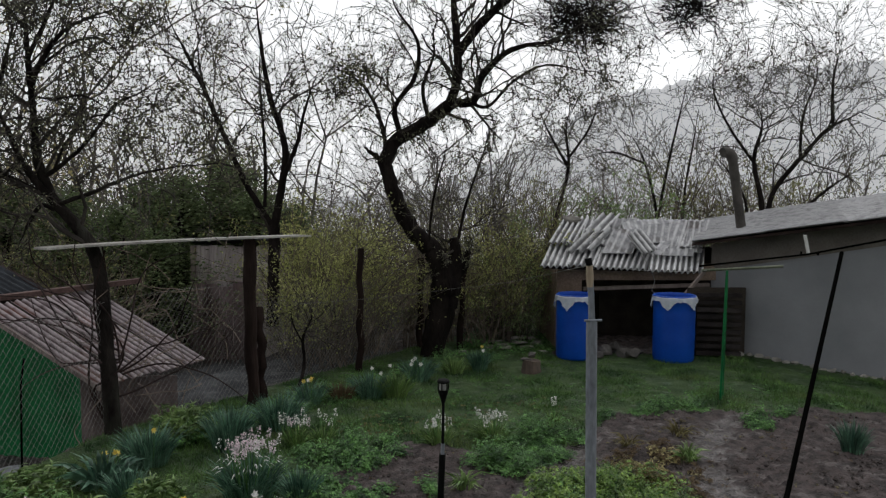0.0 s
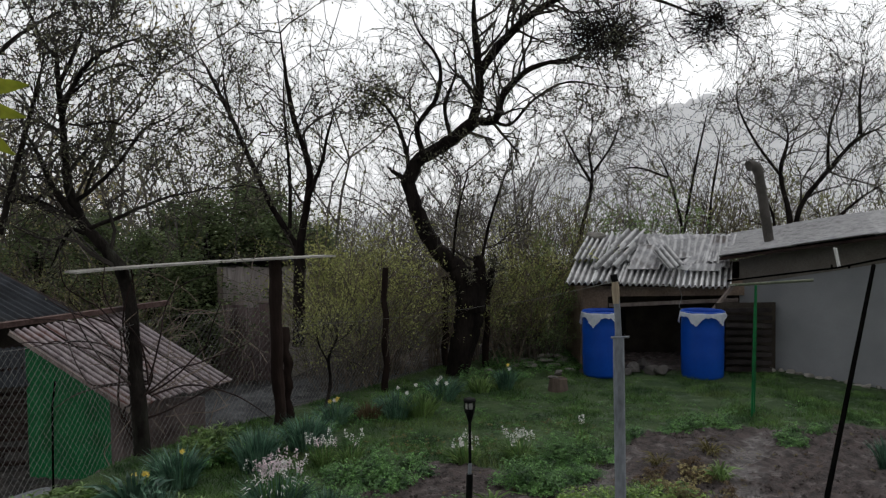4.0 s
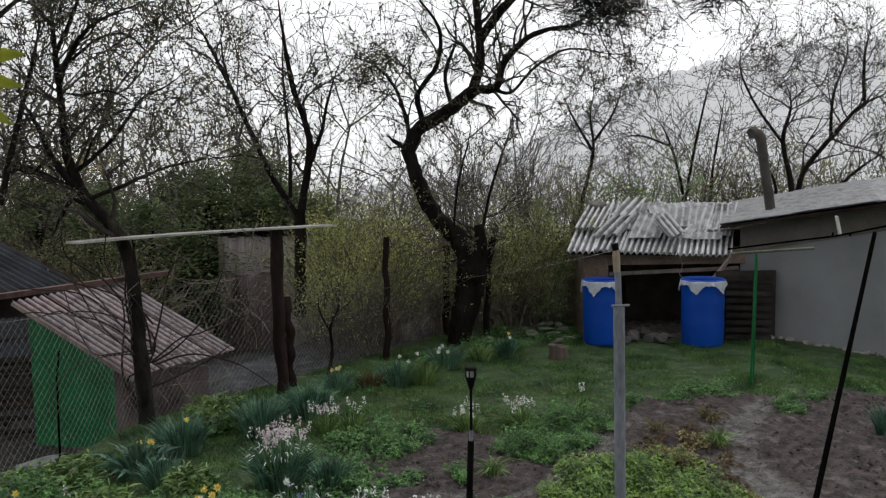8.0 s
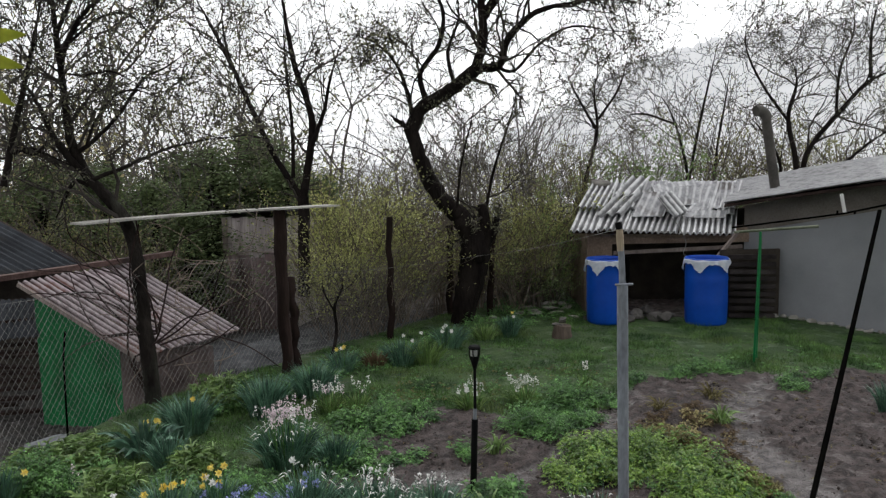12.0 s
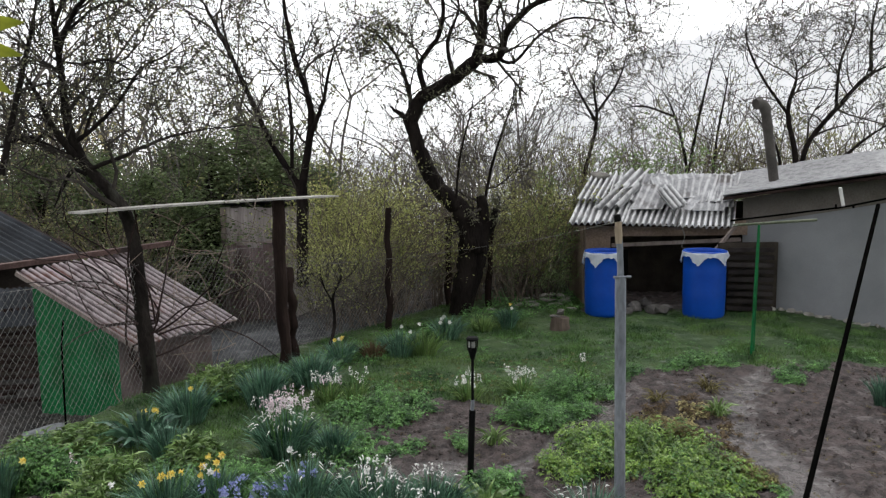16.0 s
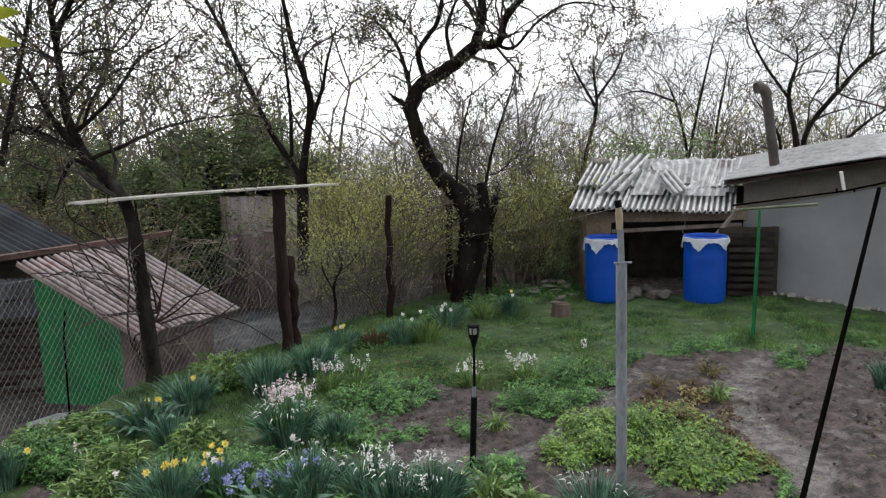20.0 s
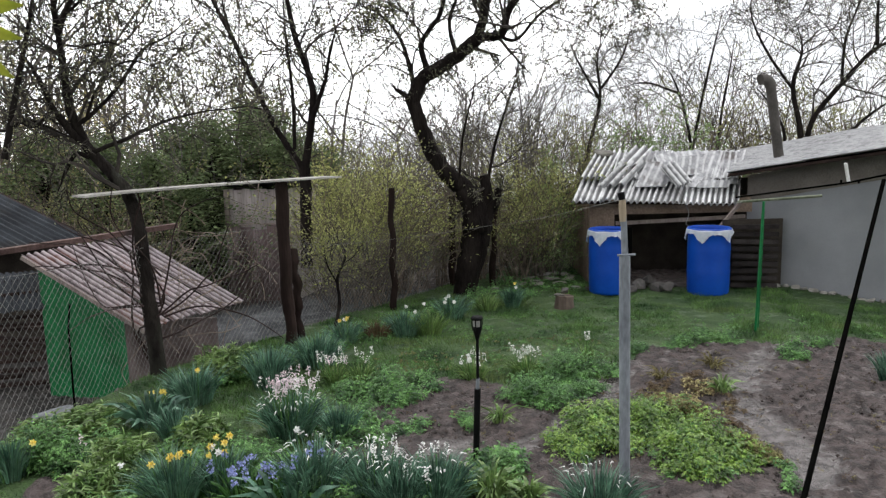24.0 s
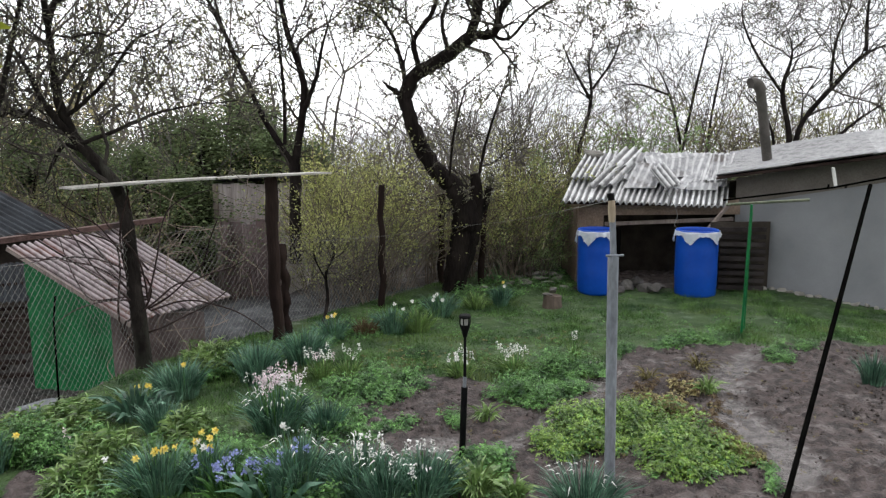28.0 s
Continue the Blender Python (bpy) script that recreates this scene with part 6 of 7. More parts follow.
def build_beds():
    rng = np.random.RandomState(70)
    daff = [daffodil_mesh(YELLOW_PETAL), daffodil_mesh(WHITE_PETAL)]
    spikes = [spike_mesh(WHITE_PETAL, rng) for _ in range(3)] + [spike_mesh(PINK_PETAL, rng) for _ in range(3)]
    blues = [bunch_mesh(BLUE_PETAL, rng) for _ in range(3)]
    stem_me = Geo().tube([(0, 0, 0), (0.004, 0, 0.5), (0, 0, 1)], 0.004, 4).mesh("stem", LEAF_HERB)

    def flower(parent, me, x, y, z, face=None):
        """A flower head with its stalk, in the clump's own space."""
        st = new("stem", stem_me)
        st.parent, st.location, st.scale = parent, (x * 0.6, y * 0.6, 0), (1, 1, z)
        o = new(me.name.split(".")[0], me)
        o.location = (x, y, z)
        o.scale = (0.82, 0.82, 0.82) if me in daff else (1.0, 1.0, 0.95)
        o.rotation_euler = face or (rng.uniform(-0.3, 0.3), rng.uniform(-0.3, 0.3), rng.uniform(0, 6))
        st.rotation_euler = (-math.atan2(y * 0.4, z), math.atan2(x * 0.4, z), 0)
        o.parent, o.matrix_parent_inverse = st, st.matrix_basis.inverted()

    iris, lily = "bluish green blade leaves in a dense clump", "light green leafy lily shoots"

    def clump(spec, leaf, label, n=150, width=0.011, droop=0.22, spread=0.46, flowers=(), name="flower_clump", group="garden clumps"):
        x, y, w, h = spec
        c = thing(name, label, "plant", group, at=(x, y, ground_at(x, y)))
        part("leaves", shoots_geo(w, h, int(30 + 60 * w), rng) if label == lily else tuft_geo(w, h, int(n * (1.6 if width < 0.012 else 1)), width, rng, droop, spread), leaf, c)
        for kind, count, lift, wide in flowers:
            if kind == "dash":
                a, r = rng.uniform(0, 6.283, count), np.sqrt(rng.uniform(0, 1, count)) * wide
                p = np.stack([np.cos(a) * r * w * 0.42, np.sin(a) * r * w * 0.42, h * lift * (1 - 0.28 * r) * rng.uniform(0.9, 1.1, count)], 1)
                q = p + np.stack([np.cos(a) * 0.05, np.sin(a) * 0.05, rng.uniform(-0.04, 0.03, count)], 1) + rng.normal(0, 0.008, (count, 3))
                tagged(part("blossom", Geo().blades(p, q, 0.012, rng, 0.5, 3), WHITE_PETAL, c, "small drooping white blossoms"), kind="stuff")
                continue
            for _ in range(count if kind != "cream" else (count + 1) // 2):
                fx, fy = rng.normal(0, 0.24 * wide, 2) * w
                z = h * lift * rng.uniform(0.85, 1.12)
                if kind in ("yellow", "cream"):
                    face = (1.25 + rng.uniform(-0.5, 0.3), 0, rng.uniform(-1.2, 1.2))
                    flower(c, daff[kind == "cream"], fx, fy, z, face)
                elif kind == "blue":
                    flower(c, blues[rng.randint(3)], fx, fy, z)
                else:
                    flower(c, spikes[rng.randint(3) + (3 if kind == "pink" else 0)], fx, fy, z)
        return c

    clump((-1.5, 6.5, 0.66, 0.45), LEAF_BLUE, "large bluish clump with pale pink and white bell flowers", 320, flowers=(("pink", 28, 1.0, 0.7), ("white", 10, 0.95, 0.9), ("dash", 60, 1.0, 1.0)))
    clump((-2.7, 7.42, 0.63, 0.44), LEAF_BLUE, "dark bluish daffodil leaves with yellow flowers", 260, flowers=(("yellow", 1, 0.95, 1),))
    clump((-2.01, 7.86, 0.58, 0.53), LEAF_BLUE, iris, 240)
    clump((-1.61, 8.55, 0.62, 0.47), LEAF_BLUE, iris, 240)
    clump((-1.43, 9.61, 0.53, 0.33), LEAF_BLUE, "low daffodil clump with yellow and white flowers", 170, flowers=(("yellow", 3, 1.0, 1.0), ("cream", 2, 0.95, 1.0)))
    clump((-0.65, 9.92, 0.55, 0.39), LEAF_BLUE, "low daffodil clump with white flowers", 180, flowers=(("cream", 4, 0.95, 1.2),))
    clump((-0.31, 9.94, 0.55, 0.37), LEAF_LILY, "low clump with small white flowers", 160, flowers=(("cream", 5, 0.95, 1.2),))
    clump((0, 10.81, 0.56, 0.4), LEAF_BLUE, "bluish leaf clump beside the old tree", 170, flowers=(("cream", 3, 0.9, 1.0),))
    clump((0.96, 11.48, 0.39, 0.41), LEAF_BLUE, "small daffodil clump with one yellow flower", 130, flowers=(("yellow", 1, 0.85, 0.5), ("cream", 1, 0.9, 0.8)))
    clump((0.55, 11.29, 0.48, 0.31), LEAF_LILY, "low green clump near the tree foot", 110)
    clump((-1.01, 9.79, 0.39, 0.27), LEAF_BROWN, "withered brown seed stalks", 110)
    clump((-1.02, 6.37, 0.38, 0.36), LEAF_BLUE, iris, 200)
    clump((1, 4.93, 0.6, 0.38), LEAF_BLUE, "bluish clump with small white flowers at the bed's edge", 260, flowers=(("dash", 22, 1.02, 1.0),))
    clump((-0.6, 5.19, 0.53, 0.46), LEAF_BLUE, "dense bluish clump with white bell flowers", 280, flowers=(("white", 5, 0.95, 1.2), ("dash", 30, 1.02, 1.0)))
    clump((-0.15, 5.12, 0.57, 0.43), LEAF_BLUE, "dense bluish clump with white bell flowers", 300, flowers=(("white", 9, 0.75, 1.2), ("dash", 26, 1.02, 1.0)))
    clump((-0.4, 5.01, 0.47, 0.47), LEAF_BLUE, "dense bluish clump with white flowers", 240, flowers=(("dash", 24, 1.02, 1.0),))
    clump((-1.07, 5.26, 0.59, 0.51), LEAF_BLUE, "bluish clump with white flowers", 230, flowers=(("dash", 28, 1.02, 1.0), ("cream", 2, 1.0, 0.9), ("blue", 4, 0.7, 1.2)))
    clump((-1.2, 5.06, 0.53, 0.43), LEAF_BLUE, "broad-leaved tulip clump not yet in flower", 46, 0.05, 0.3, 0.6)
    clump((-2.12, 5.28, 0.62, 0.42), LEAF_BLUE, "daffodil clump with many yellow flowers", 260, flowers=(("yellow", 8, 0.78, 0.85), ("cream", 2, 0.8, 1.1)))
    clump((-1.76, 5.31, 0.42, 0.44), LEAF_BLUE, "daffodil clump with pale yellow flowers", 180, flowers=(("yellow", 4, 0.98, 0.7), ("cream", 4, 0.95, 0.8)))
    clump((-1.55, 5.17, 0.46, 0.34), LEAF_HERB, "low clump with many sky-blue flowers", 120, 0.02, flowers=(("blue", 15, 0.95, 1.1),))
    clump((-1.38, 5.11, 0.34, 0.3), LEAF_HERB, "low clump with sky-blue flowers", 90, 0.02, flowers=(("blue", 8, 1.0, 1.0),))
    clump((-2.92, 6.86, 0.62, 0.36), LEAF_BLUE, "broad dark green leaves beside the coop", 60, 0.05, 0.35, 0.6)
    clump((-2.8, 6.98, 0.3, 0.27), LEAF_BLUE, "small daffodil clump with yellow flowers by the trunk", 60, flowers=(("yellow", 3, 0.95, 1.0),))
    clump((-2.55, 6.49, 0.45, 0.35), LEAF_BLUE, iris, 160)
    clump((-2.6, 8.22, 0.61, 0.46), LEAF_LILY, lily, 255, 0.024, 0.4, 0.6)
    clump((-2.2, 6.21, 0.43, 0.34), LEAF_LILY, lily, 289, 0.024, 0.4, 0.6)
    clump((-2.68, 5.65, 0.49, 0.4), LEAF_LILY, lily, 323, 0.024, 0.4, 0.6)
    clump((-2.69, 5.23, 0.44, 0.33), LEAF_LILY, lily, 289, 0.024, 0.4, 0.6)
    clump((-3.46, 6.56, 0.66, 0.29), LEAF_LILY, lily, 255, 0.024, 0.4, 0.6)
    clump((-3.66, 6.26, 0.53, 0.31), LEAF_LILY, lily, 221, 0.024, 0.4, 0.6)
    clump((-3.61, 5.71, 0.33, 0.4), LEAF_BLUE, "bluish clump with yellow flowers by the fence", 120, flowers=(("yellow", 2, 0.7, 1.0), ("cream", 2, 1.0, 1.0)))
    clump((-3.05, 5.83, 0.19, 0.24), LEAF_BLUE, "single pink bell flower", 24, 0.014, 0.3, 0.5, flowers=(("pink", 1, 1.0, 0.2),))
    clump((-1.32, 8.02, 0.36, 0.22), LEAF_LILY, "small clump with white bell flowers", 80, flowers=(("white", 9, 1.0, 1.0), ("pink", 3, 1.0, 1.0)))
    clump((-1.03, 8.03, 0.36, 0.24), LEAF_LILY, "small clump with white bell flowers", 80, flowers=(("white", 4, 1.0, 0.9),))
    clump((0.22, 8.04, 0.46, 0.2), LEAF_LILY, "clump with white bell flowers in the lawn", 130, flowers=(("white", 10, 1.0, 0.85),))
    clump((0.84, 8.14, 0.52, 0.21), LEAF_LILY, "clump with white bell flowers in the lawn", 140, flowers=(("white", 12, 1.0, 0.85),))
    clump((1.59, 8.59, 0.18, 0.25), LEAF_LILY, "single white flower spike", 40, flowers=(("white", 2, 1.0, 0.3),))
    clump((4.57, 7.55, 0.35, 0.4), LEAF_BLUE, "bluish leaf clump in the bare bed", 170)
    clump((2.94, 8.16, 0.32, 0.14), LEAF_RUST, "withered yellowish tuft in the bare soil", 70, 0.016, 0.5, 0.7)
    clump((2.75, 7.36, 0.34, 0.17), LEAF_LILY, "yellowish green tuft in the bare soil", 60, 0.022, 0.5, 0.75)
    clump((2.26, 7.82, 0.26, 0.12), LEAF_RUST, "small withered tuft in the bare soil", 50, 0.016, 0.5, 0.75)
    clump((0.42, 6.68, 0.33, 0.16), LEAF_LILY, "small green plant in the mud", 50, 0.022, 0.6, 0.8)
    clump((0.26, 5.18, 0.4, 0.27), LEAF_LILY, "light green leaves in the bed", 110, 0.03, 0.45, 0.7)
    clump((0.52, 5.08, 0.26, 0.22), LEAF_LILY, "light green leaves in the bed", 60, 0.03, 0.5, 0.75)


build_beds()


def herb_patch(name, label, poly, n, leaf, size, high, rng, ragged=0.45, group="", cut=-0.3):
    """Low leafy weeds filling a patch of ground."""
    p = np.array([q[:2] for q in poly])
    lo, hi = p.min(0), p.max(0)
    c, stems = [], Geo()
    while len(c) < n:
        x, y = rng.uniform(lo, hi)
        wob = ragged * 0.5 * lumpy(np.array([x]), np.array([y]), 4, 17)[0]
        if inside(poly, np.array([x + wob]), np.array([y + wob]))[0] and lumpy(np.array([x]), np.array([y]), 9, 19)[0] > cut:
            c.append((x, y))
    c = np.array(c)[:max(8, int(n * 0.62))]
    n = len(c)
    hgt = high * (0.8 + 0.8 * np.clip(lumpy(c[:, 0], c[:, 1], 9, 23), -0.85, 1)) * rng.uniform(0.35, 1.45, n)
    k = 9
    gz = ground_z(c[:, 0], c[:, 1])
    a = rng.uniform(0, 6.283, (n, k))
    f = rng.uniform(0.1, 1, (n, k))
    r = high * 0.85 * rng.uniform(0.15, 1, (n, k)) * (1.25 - 0.6 * f)
    pts = np.stack([c[:, :1] + np.cos(a) * r, c[:, 1:] + np.sin(a) * r, gz[:, None] + 0.01 + hgt[:, None] * f], -1).reshape(-1, 3)
    # each leaf is a spray of three folded leaflets
    v = []
    for turn, long in ((-0.85, 0.75), (0.0, 1.0), (0.85, 0.75)):
        aa = (a + turn).ravel() + rng.normal(0, 0.15, n * k)
        out = np.stack([np.cos(aa), np.sin(aa), rng.uniform(-0.35, 0.45, n * k)], -1)
        out /= np.linalg.norm(out, axis=1, keepdims=True)
        side = np.cross(out, (0, 0, 1.0))
        side /= np.linalg.norm(side, axis=1, keepdims=True) + 1e-9
        up = np.cross(side, out)
        side = side + up * rng.normal(0, 0.4, (n * k, 1))
        s = size * 0.92 * long * rng.uniform(0.55, 1.3, (n * k, 1))
        mid = pts + out * s * 0.5 + up * s * 0.06
        tip = pts + out * s - np.array((0, 0, 1.0)) * s * 0.22
        w = side * s * rng.uniform(0.14, 0.28, (n * k, 1))
        v.append(np.stack([pts, mid + w + up * s * 0.09, mid, tip, mid - w + up * s * 0.09], 1))
    v = np.concatenate(v)
    i = np.arange(len(v))[:, None] * 5
    g = Geo().add(v, None, np.concatenate([i + np.array(q) for q in ((0, 1, 2), (1, 3, 2), (0, 2, 4), (2, 3, 4))]))
    ob = part(name, g, leaf, None)
    tagged(ob, label, "weeds", group, "stuff")


def build_weeds():
    rng = np.random.RandomState(81)
    herb_patch("weeds", "bright green weeds spreading over the bed", [(0.83, 6.17, 0), (1.12, 6.82, 0), (1.69, 6.96, 0), (2.15, 6.67, 0), (2.47, 6.24, 0), (2.6, 5.65, 0), (2.29, 5.32, 0), (1.83, 5.35, 0), (1.4, 5.73, -0), (0.86, 5.8, 0)], 1500, LEAF_WEED, 0.047, 0.15, rng, cut=-0.7)
    herb_patch("weeds", "darker green weeds at the front of the bed", [(0.81, 6.06, -0), (1.1, 6.68, 0), (1.63, 6.71, 0), (2.03, 5.97, 0), (2.41, 5.61, 0), (2.25, 5.32, 0), (1.82, 5.33, 0), (1.39, 5.7, 0), (0.86, 5.78, 0)], 420, LEAF_HERB, 0.045, 0.11, rng, cut=-0.5)
    herb_patch("weeds", "yellowish leaves among the bright weeds", [(0.83, 6.17, 0), (1.12, 6.82, 0), (1.69, 6.96, 0), (2.15, 6.67, 0), (2.6, 5.85, 0), (2.29, 5.4, 0), (1.4, 5.8, 0)], 170, LEAF_LILY, 0.045, 0.15, rng, cut=-0.2)
    herb_patch("weeds", "rusty olive weeds dying back in the bed", [(2.03, 6.6, 0), (2.41, 6.94, 0), (2.61, 6.35, 0), (2.7, 5.8, 0), (2.44, 5.69, 0), (2.28, 6.13, 0)], 330, LEAF_RUST, 0.045, 0.1, rng, cut=-0.6)
    herb_patch("weeds", "green nettle-like weeds in the garden bed", [(0.52, 7.52, 0), (1.07, 8.03, 0), (1.84, 8.38, 0), (1.82, 7.86, 0), (1.17, 7.09, 0), (0.59, 6.99, 0)], 1300, LEAF_HERB, 0.038, 0.14, rng)
    herb_patch("weeds", "withered brown and green weeds in the bed", [(1.82, 7.23, 0), (2.45, 8, 0), (2.82, 7.31, 0), (2.69, 6.28, 0), (2.34, 6.31, 0), (1.79, 6.69, 0)], 260, LEAF_BROWN, 0.045, 0.05, rng, cut=-0.1)
    herb_patch("weeds", "scattered green weeds among withered stalks", [(1.76, 7, 0), (2.19, 7.55, 0), (2.54, 6.85, 0), (2.63, 6.16, 0), (2.28, 6.13, 0), (1.76, 6.56, 0)], 120, LEAF_RUST, 0.04, 0.08, rng)
    herb_patch("weeds", "pale withered leaves drooping among the brown weeds", [(1.98, 7.0, 0), (2.3, 7.62, 0), (2.66, 7.3, 0), (2.68, 6.75, 0), (2.4, 6.5, 0)], 75, LEAF_OCHRE, 0.042, 0.07, rng, 0.6)
    herb_patch("weeds", "low green weeds at the edge of the lawn", [(3.73, 8.41, 0), (4.15, 8.97, 0), (4.61, 8.92, 0), (4.4, 8.3, 0)], 330, LEAF_HERB, 0.036, 0.09, rng)
    herb_patch("weeds", "dark leafy ground cover between the flowers", [(-1.38, 7.03, 0), (-1.4, 7.69, 0), (-0.87, 7.83, 0), (-0.39, 8.07, 0), (-0.13, 7.58, 0), (-0.52, 7.11, 0), (-0.38, 6.39, 0), (-0.76, 6.17, 0)], 1100, LEAF_HERB, 0.045, 0.13, rng)
    herb_patch("weeds", "dark leafy ground cover by the fence", [(-3.68, 5.62, 0), (-3.87, 6.28, 0), (-3.57, 6.38, 0), (-3.07, 6.28, 0), (-2.98, 5.77, 0), (-3.33, 5.48, 0)], 1200, LEAF_HERB, 0.045, 0.18, rng)
    herb_patch("weeds", "leafy ground cover under the flowers", [(-2.86, 5.16, -0), (-2.94, 5.98, 0), (-2.69, 6.31, 0), (-1.9, 6.38, 0), (-1.58, 6.11, 0), (-0.68, 5.42, 0), (0.23, 5.27, 0), (0.63, 5.07, 0), (0.39, 4.77, 0), (-2.76, 4.95, 0)], 1900, LEAF_HERB, 0.042, 0.12, rng)
    herb_patch("weeds", "leafy plants at the foot of the torch", [(0.02, 5.47, -0), (0.21, 5.93, 0), (0.58, 5.79, 0), (0.58, 5.43, 0), (0.27, 5.27, 0)], 330, LEAF_HERB, 0.055, 0.15, rng)
    herb_patch("weeds", "sparse green seedlings in the mud", [(-0.23, 6.51, 0), (0.04, 6.84, 0), (0.19, 6.48, 0), (-0.07, 6.18, 0)], 45, LEAF_HERB, 0.04, 0.06, rng)
    herb_patch("weeds", "sparse green seedlings in the mud", [(2.37, 5.51, 0), (2.86, 5.91, 0), (2.84, 5.48, 0), (2.46, 5.13, 0)], 28, LEAF_HERB, 0.045, 0.05, rng)
    herb_patch("weeds", "low weeds along the lawn's edge", [(2.15, 9.01, 0), (2.91, 9.52, 0), (3.85, 9.46, 0), (3.64, 9.11, 0), (2.71, 9.1, 0), (2.2, 8.76, 0)], 320, LEAF_HERB, 0.045, 0.08, rng)
    herb_patch("weeds", "green weeds along the fence foot", [(-3.1, 8.03, 0), (-2.52, 8.7, 0), (-2, 9.51, 0), (-1.33, 10.15, 0), (-0.06, 11.57, 0), (0.11, 11.16, 0), (-1.11, 9.55, 0), (-2.26, 7.95, 0), (-2.78, 7.63, 0)], 900, LEAF_HERB, 0.05, 0.12, rng)
    herb_patch("weeds", "green weeds on the bank at the old tree", [(0.13, 12.4, 0), (0.98, 13.53, 0), (2.47, 14.28, 0), (2.27, 12.81, 0), (1.04, 11.83, 0), (0.29, 11.33, 0)], 420, LEAF_HERB, 0.05, 0.12, rng)
    herb_patch("weeds", "clover and small leaves in the lawn", [(-1.53, 8.5, 0), (-0.67, 9.64, 0), (0.98, 11.24, 0), (4.3, 10.8, 0), (6.05, 10.05, 0), (5.27, 8.98, 0), (3.97, 9.39, 0), (2.91, 9.52, 0), (2.01, 8.83, 0), (0.69, 8.07, 0), (-0.58, 8.09, 0)], 900, LEAF_HERB, 0.026, 0.03, rng, 0.6)
    herb_patch("weeds", "yellowish worn patches of low lawn weeds", [(-1.26, 8.47, 0), (-0.22, 9.59, 0), (0.82, 9.47, 0), (1.64, 9.96, 0), (1.92, 9.08, 0), (0.58, 8.29, 0), (-0.58, 8.19, 0)], 260, LEAF_RUST, 0.022, 0.02, rng, 0.6)
    herb_patch("weeds", "tiny seedlings and leaf litter on the wet soil", [(-0.98, 6.31, 0), (-0.43, 7.6, 0), (0.52, 7.52, 0), (1.52, 7.43, 0), (2.75, 9, 0), (5.2, 8.61, 0), (3.09, 5, -0), (0.43, 5.17, 0), (-0.43, 5.6, 0)], 150, LEAF_RUST, 0.022, 0.03, rng, 0.5)
    herb_patch("weeds", "small brown leaf litter on the wet soil", [(-0.98, 6.31, 0), (-0.43, 7.6, 0), (0.52, 7.52, 0), (1.52, 7.43, 0), (2.75, 9, 0), (5.2, 8.61, 0), (3.09, 5, -0), (0.43, 5.17, 0), (-0.43, 5.6, 0)], 200, LEAF_BROWN, 0.02, 0.025, rng, 0.5)


build_weeds()


def build_grass():
    rng = np.random.RandomState(90)
    x, y = rng.uniform(-4.6, 8.4, 300000), rng.uniform(4.6, 13.4, 300000)
    keep = (soil_mask(x, y) < 0.5) & (beyond_fence(x, y) < 0.1) & (lumpy(x, y, 9, 31) + rng.uniform(-1, 1.2, len(x)) > -0.5)
    keep &= (x - HX0) * 0.673 + (y - HY0) * 0.74 < -0.3
    x, y = x[keep], y[keep]
    h = 0.042 * (1 + 0.6 * np.clip(lumpy(x, y, 3, 33), -1, 1)) * rng.uniform(0.5, 1.4, len(x))
    base = np.stack([x, y, ground_z(x, y) - 0.01], 1)
    tip = base + np.stack([rng.normal(0, 0.03, len(x)), rng.normal(0, 0.03, len(x)), h], 1)
    side = rng.normal(size=(len(x), 3)) * (1, 1, 0)
    side /= np.linalg.norm(side, axis=1, keepdims=True)
    v = np.stack([base - side * 0.005, base + side * 0.005, tip], 1)
    g = Geo().add(v, None, np.arange(3 * len(x)).reshape(-1, 3))
    tagged(part("grass", g, GRASS, None), "short wet lawn grass", "grass", "", "stuff")
    # clods on the bare soil
    n = 26000
    x, y = rng.uniform(-1.1, 8, n), rng.uniform(4.4, 9.4, n)
    keep = (soil_mask(x, y) > 0.5) & (lumpy(x, y, 4, 41) + rng.uniform(-1.3, 0.8, n) > -0.1)
    keep &= np.minimum(near_line(WETPATH, x, y), near_line(WETPATH_B, x, y)) > rng.uniform(0.05, 0.35, n)
    x, y = x[keep], y[keep]
    cube = np.array([(1, 0, 0), (-1, 0, 0), (0, 1, 0), (0, -1, 0), (0, 0, 1), (0, 0, -1)], float)
    tri = np.array([(0, 2, 4), (2, 1, 4), (1, 3, 4), (3, 0, 4), (2, 0, 5), (1, 2, 5), (3, 1, 5), (0, 3, 5)])
    k = len(x)
    size = (0.005 + 0.026 * rng.uniform(0, 1, (k, 1, 1)) ** 4) * rng.uniform(0.6, 1.2, (k, 1, 3)) * (1, 1, 0.7)
    v = cube[None] * size * rng.uniform(0.65, 1.35, (k, 6, 1)) + np.stack([x, y, ground_z(x, y) + 0.016], 1)[:, None]
    g = Geo().add(v, None, (np.arange(k)[:, None, None] * 6 + tri[None]).reshape(-1, 3))
    tagged(part("clods", g, CLOD, None), "wet clods of dark soil", "soil", "", "stuff")


CLOD = mat("wet_clod", (0.028, 0.021, 0.019), (0.075, 0.058, 0.052), 5, 0.7, island=0.45, bump=0)
build_grass()


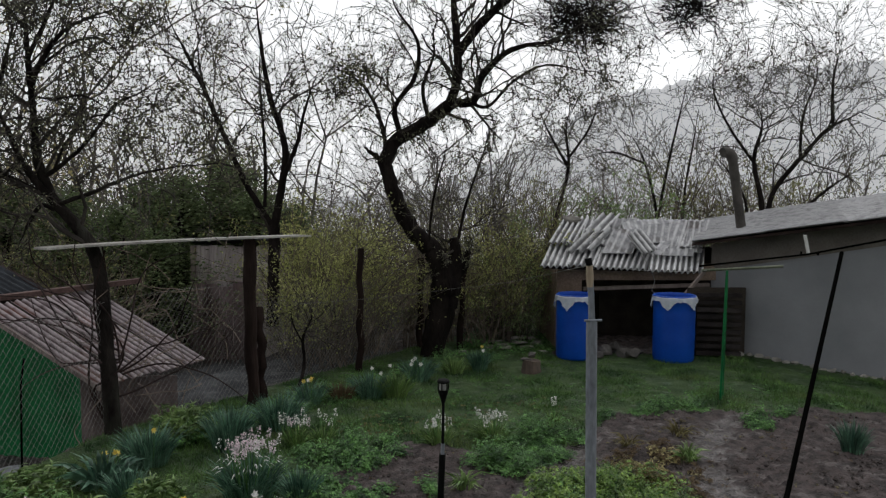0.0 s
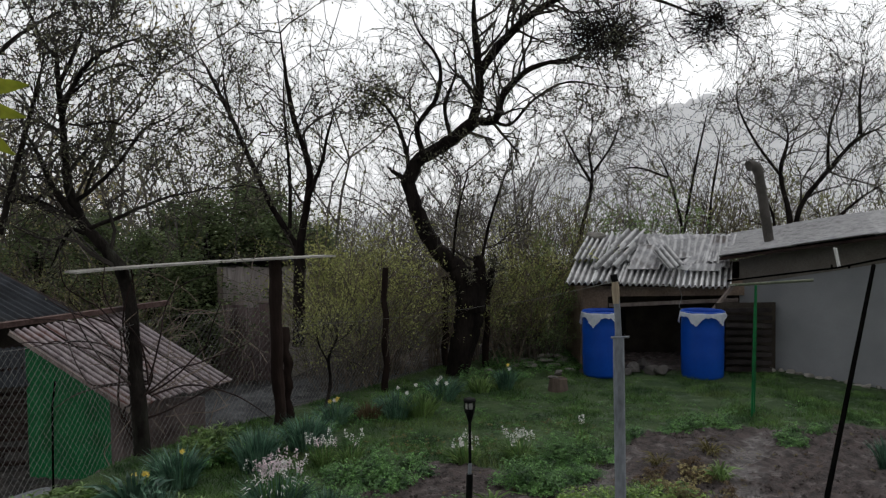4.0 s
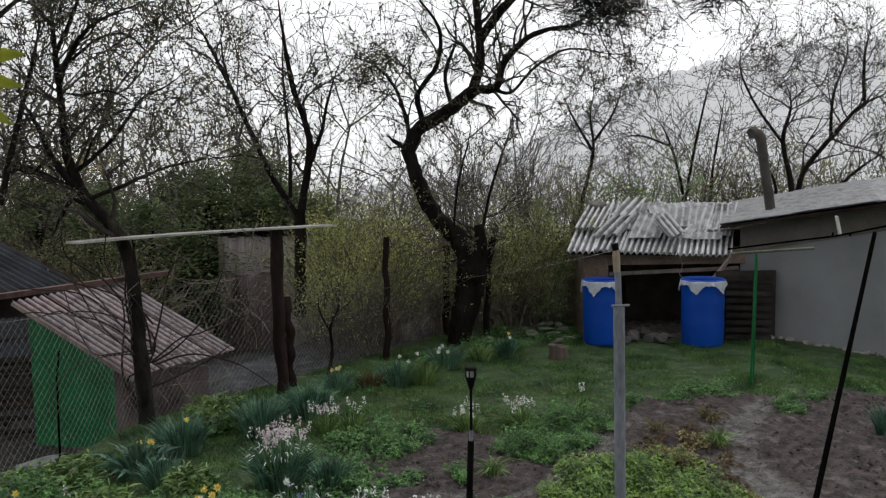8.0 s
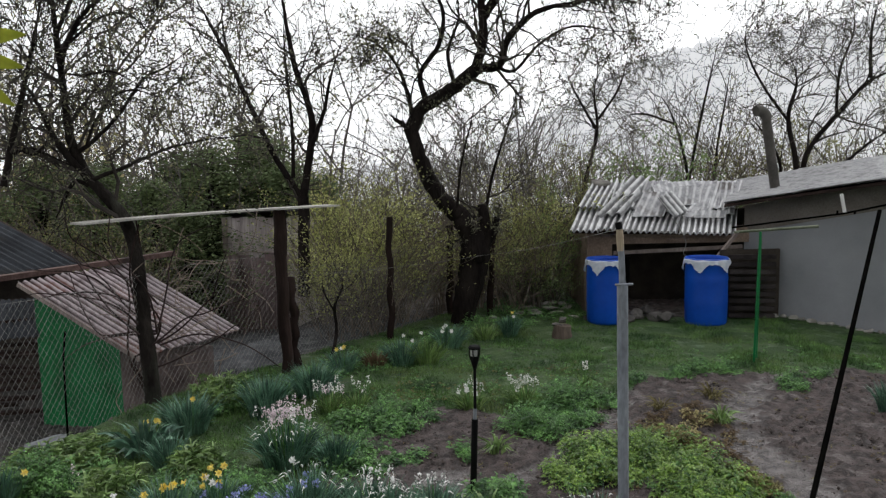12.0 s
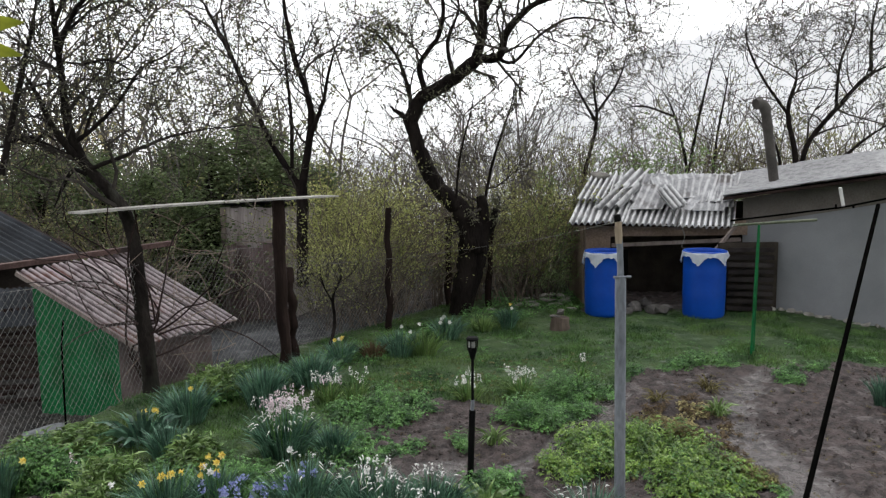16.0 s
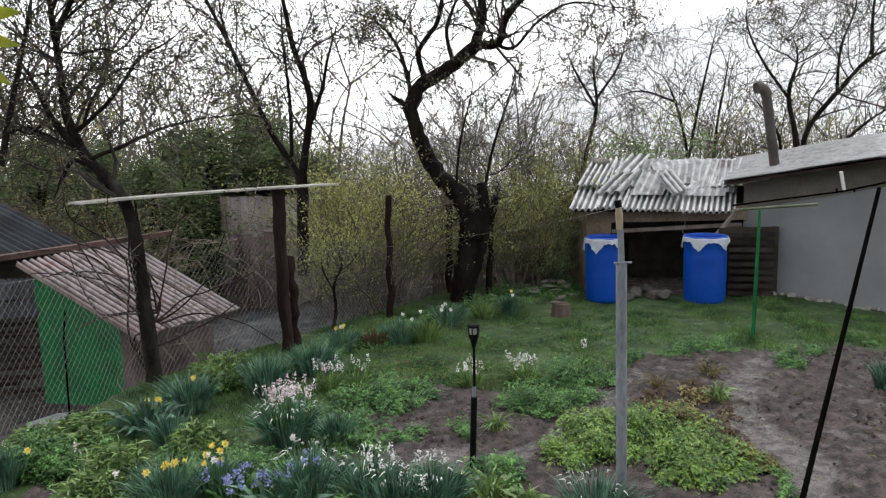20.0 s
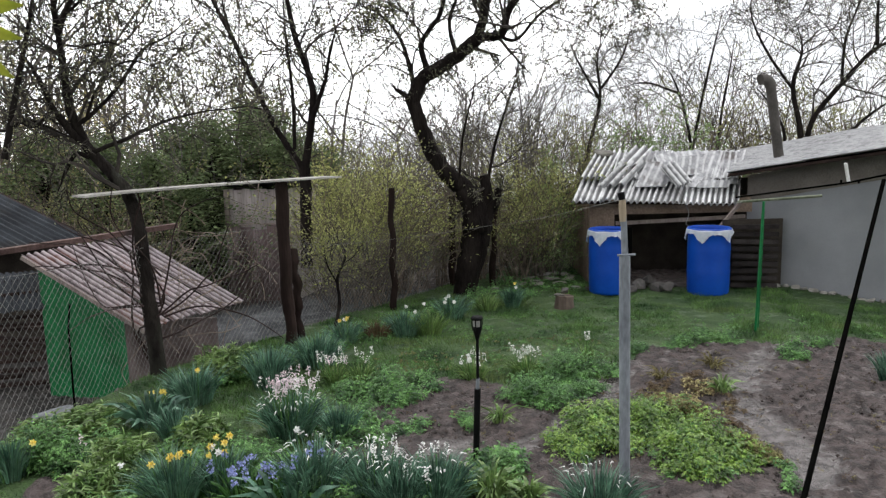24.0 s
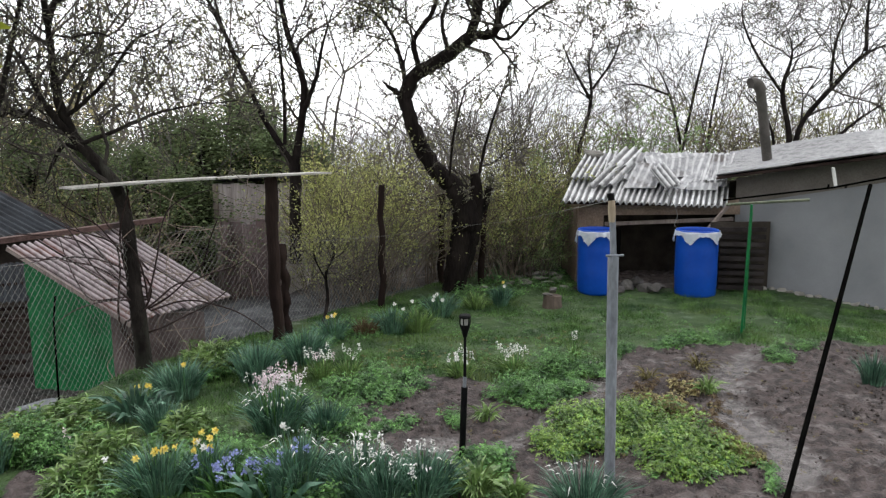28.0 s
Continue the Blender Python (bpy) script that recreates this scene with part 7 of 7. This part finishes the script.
def build_vines():
    rng = np.random.RandomState(61)
    v = thing("grapevine", "leafless tangled grapevine climbing the fence post", "vine")
    start = np.array((-3.47, 8.43, 0))
    for i in range(5):
        p = start + (rng.uniform(-0.1, 0.1), rng.uniform(0, 0.2), 0)
        top = np.array((start[0] - 0.15 + rng.uniform(-0.1, 0.1), start[1] + rng.uniform(-0.1, 0.2), rng.uniform(0.8, 2.2)))
        pts = limb_points([p, p * 0.6 + top * 0.4 + rng.normal(0, 0.08, 3), p * 0.2 + top * 0.8 + rng.normal(0, 0.08, 3), top])
        part("stem", Geo().tube(pts, np.linspace(0.015, 0.008, len(pts)), 6), DARK_WOOD, v)
    for i in range(44):
        s = rng.uniform(-0.25, 1.6)
        x, y = fence_at(s)
        p = np.array((x, y + rng.uniform(-0.1, 0.3), rng.uniform(0.3, 1.7)))
        d = unit(rng.normal(size=3) * (1, 0.4, 0.8))
        pts = [p]
        for _ in range(9):
            d = unit(d + rng.normal(0, 0.35, 3) * (1, 0.4, 1) + (0, 0, -0.06))
            pts.append(pts[-1] + d * rng.uniform(0.06, 0.13))
        part("shoot", Geo().tube(limb_points(pts[::2]), 0.0045, 4), VINE, v)
    for i in range(15):
        s0, side = rng.uniform(-0.1, 0.2), rng.choice((-1, -1, 1))
        x, y = fence_at(s0)
        p = np.array((x, y - 0.05, rng.uniform(0.75, 1.2) if side < 0 else rng.uniform(0.2, 0.9)))
        d = unit(np.array((side * rng.uniform(0.5, 1.2), rng.normal(0, 0.2), rng.uniform(0.3, 1.0))))
        pts = [p]
        for k in range(12):
            d = unit(d + rng.normal(0, 0.25, 3) * (1, 0.3, 1) + (0.02 * side, 0, -0.02))
            pts.append(pts[-1] + d * rng.uniform(0.1, 0.16))
        lo, hi = (-3.83, 9, 0.39), (-5.44, 9.3, 1.32)
        pts = [q for q in pts if q[2] > lo[2] + (hi[2] - lo[2]) * (lo[0] - q[0]) / (lo[0] - hi[0]) or q[0] > lo[0] - 0.1]
        if len(pts) < 5:
            continue
        pts = limb_points(pts[::2])
        part("cane", Geo().tube(pts, np.linspace(0.013, 0.005, len(pts)), 5), CANE, v, smooth=True)
    # overhanging leaf close to the camera
    l = thing("creeper", "yellow-green creeper leaves beside the porch", "creeper")
    c = Vector((-0.89, 1.5, 2.88))
    for i, (dx, dz, ry, ln) in enumerate(((-0.05, 0.03, 0.45, 0.11), (-0.06, 0.0, 0.15, 0.11), (-0.06, -0.035, -0.25, 0.1), (-0.07, -0.055, -0.6, 0.09))):
        g = Geo()
        k = 9
        pts = []
        for j in range(k):
            f = j / (k - 1)
            w = 0.017 * math.sin(math.pi * min(f * 0.9 + 0.08, 1)) ** 0.8
            pts += [(f * ln, -0.004 * f, -w - 0.03 * f * f), (f * ln, 0.004, -0.03 * f * f), (f * ln, -0.004 * f, w - 0.03 * f * f)]
        q = []
        for j in range(k - 1):
            for b in (0, 1):
                q.append((3 * j + b, 3 * j + b + 1, 3 * j + b + 4, 3 * j + b + 3))
        o = part("leaflet", g.add(pts, q), CREEPER, l, smooth=True)
        o.location, o.rotation_euler = c + Vector((dx, 0, dz)), (0.3, ry * -1, 0.1)
    part("stalk", Geo().tube([(c.x - 0.6, c.y - 0.2, -0.05), (c.x - 0.5, c.y - 0.1, 1.6), (c.x - 0.4, c.y, c.z + 0.15), c + Vector((-0.2, 0, 0.1)), c + Vector((-0.05, 0, 0))], [0.012, 0.01, 0.006, 0.004, 0.004], 6), CREEPER, l)


VINE = mat("brown_vine_shoot", (0.16, 0.12, 0.095), (0.34, 0.27, 0.22), 3, 0.8, island=0.2, bump=0)
CANE = mat("dark_vine_cane", (0.02, 0.012, 0.011), (0.05, 0.03, 0.028), 4, 0.8, island=0.2, bump=0.3)
BRUSH = mat("dark_red_brushwood", (0.09, 0.058, 0.054), (0.18, 0.125, 0.118), 3, 0.85, island=0.3, bump=0)


def build_brushwood():
    """Thin reddish rods leaning on the outhouse."""
    rng = np.random.RandomState(64)
    g = Geo()
    for _ in range(150):
        x, y = rng.uniform(-4.7, -3.0), rng.uniform(14.5, 15.0)
        p = np.array((x, y, ground_at(x, y)))
        d = unit(np.array((rng.normal(0, 0.18), rng.normal(0, 0.18), 1)))
        h = rng.uniform(0.5, 1.6)
        g.tube([p, p + d * h * 0.5 + rng.normal(0, 0.04, 3), p + d * h + rng.normal(0, 0.1, 3)], [0.005, 0.004, 0.002], 3)
    tagged(part("brushwood", g, BRUSH, None), "thin dark red brushwood leaning on the outhouse", "brushwood", "", "stuff")


build_brushwood()
CREEPER = mat("creeper_leaf", (0.15, 0.2, 0.015), (0.33, 0.35, 0.04), 20, 0.45, bump=0.2, translucent=0.4)
build_vines()
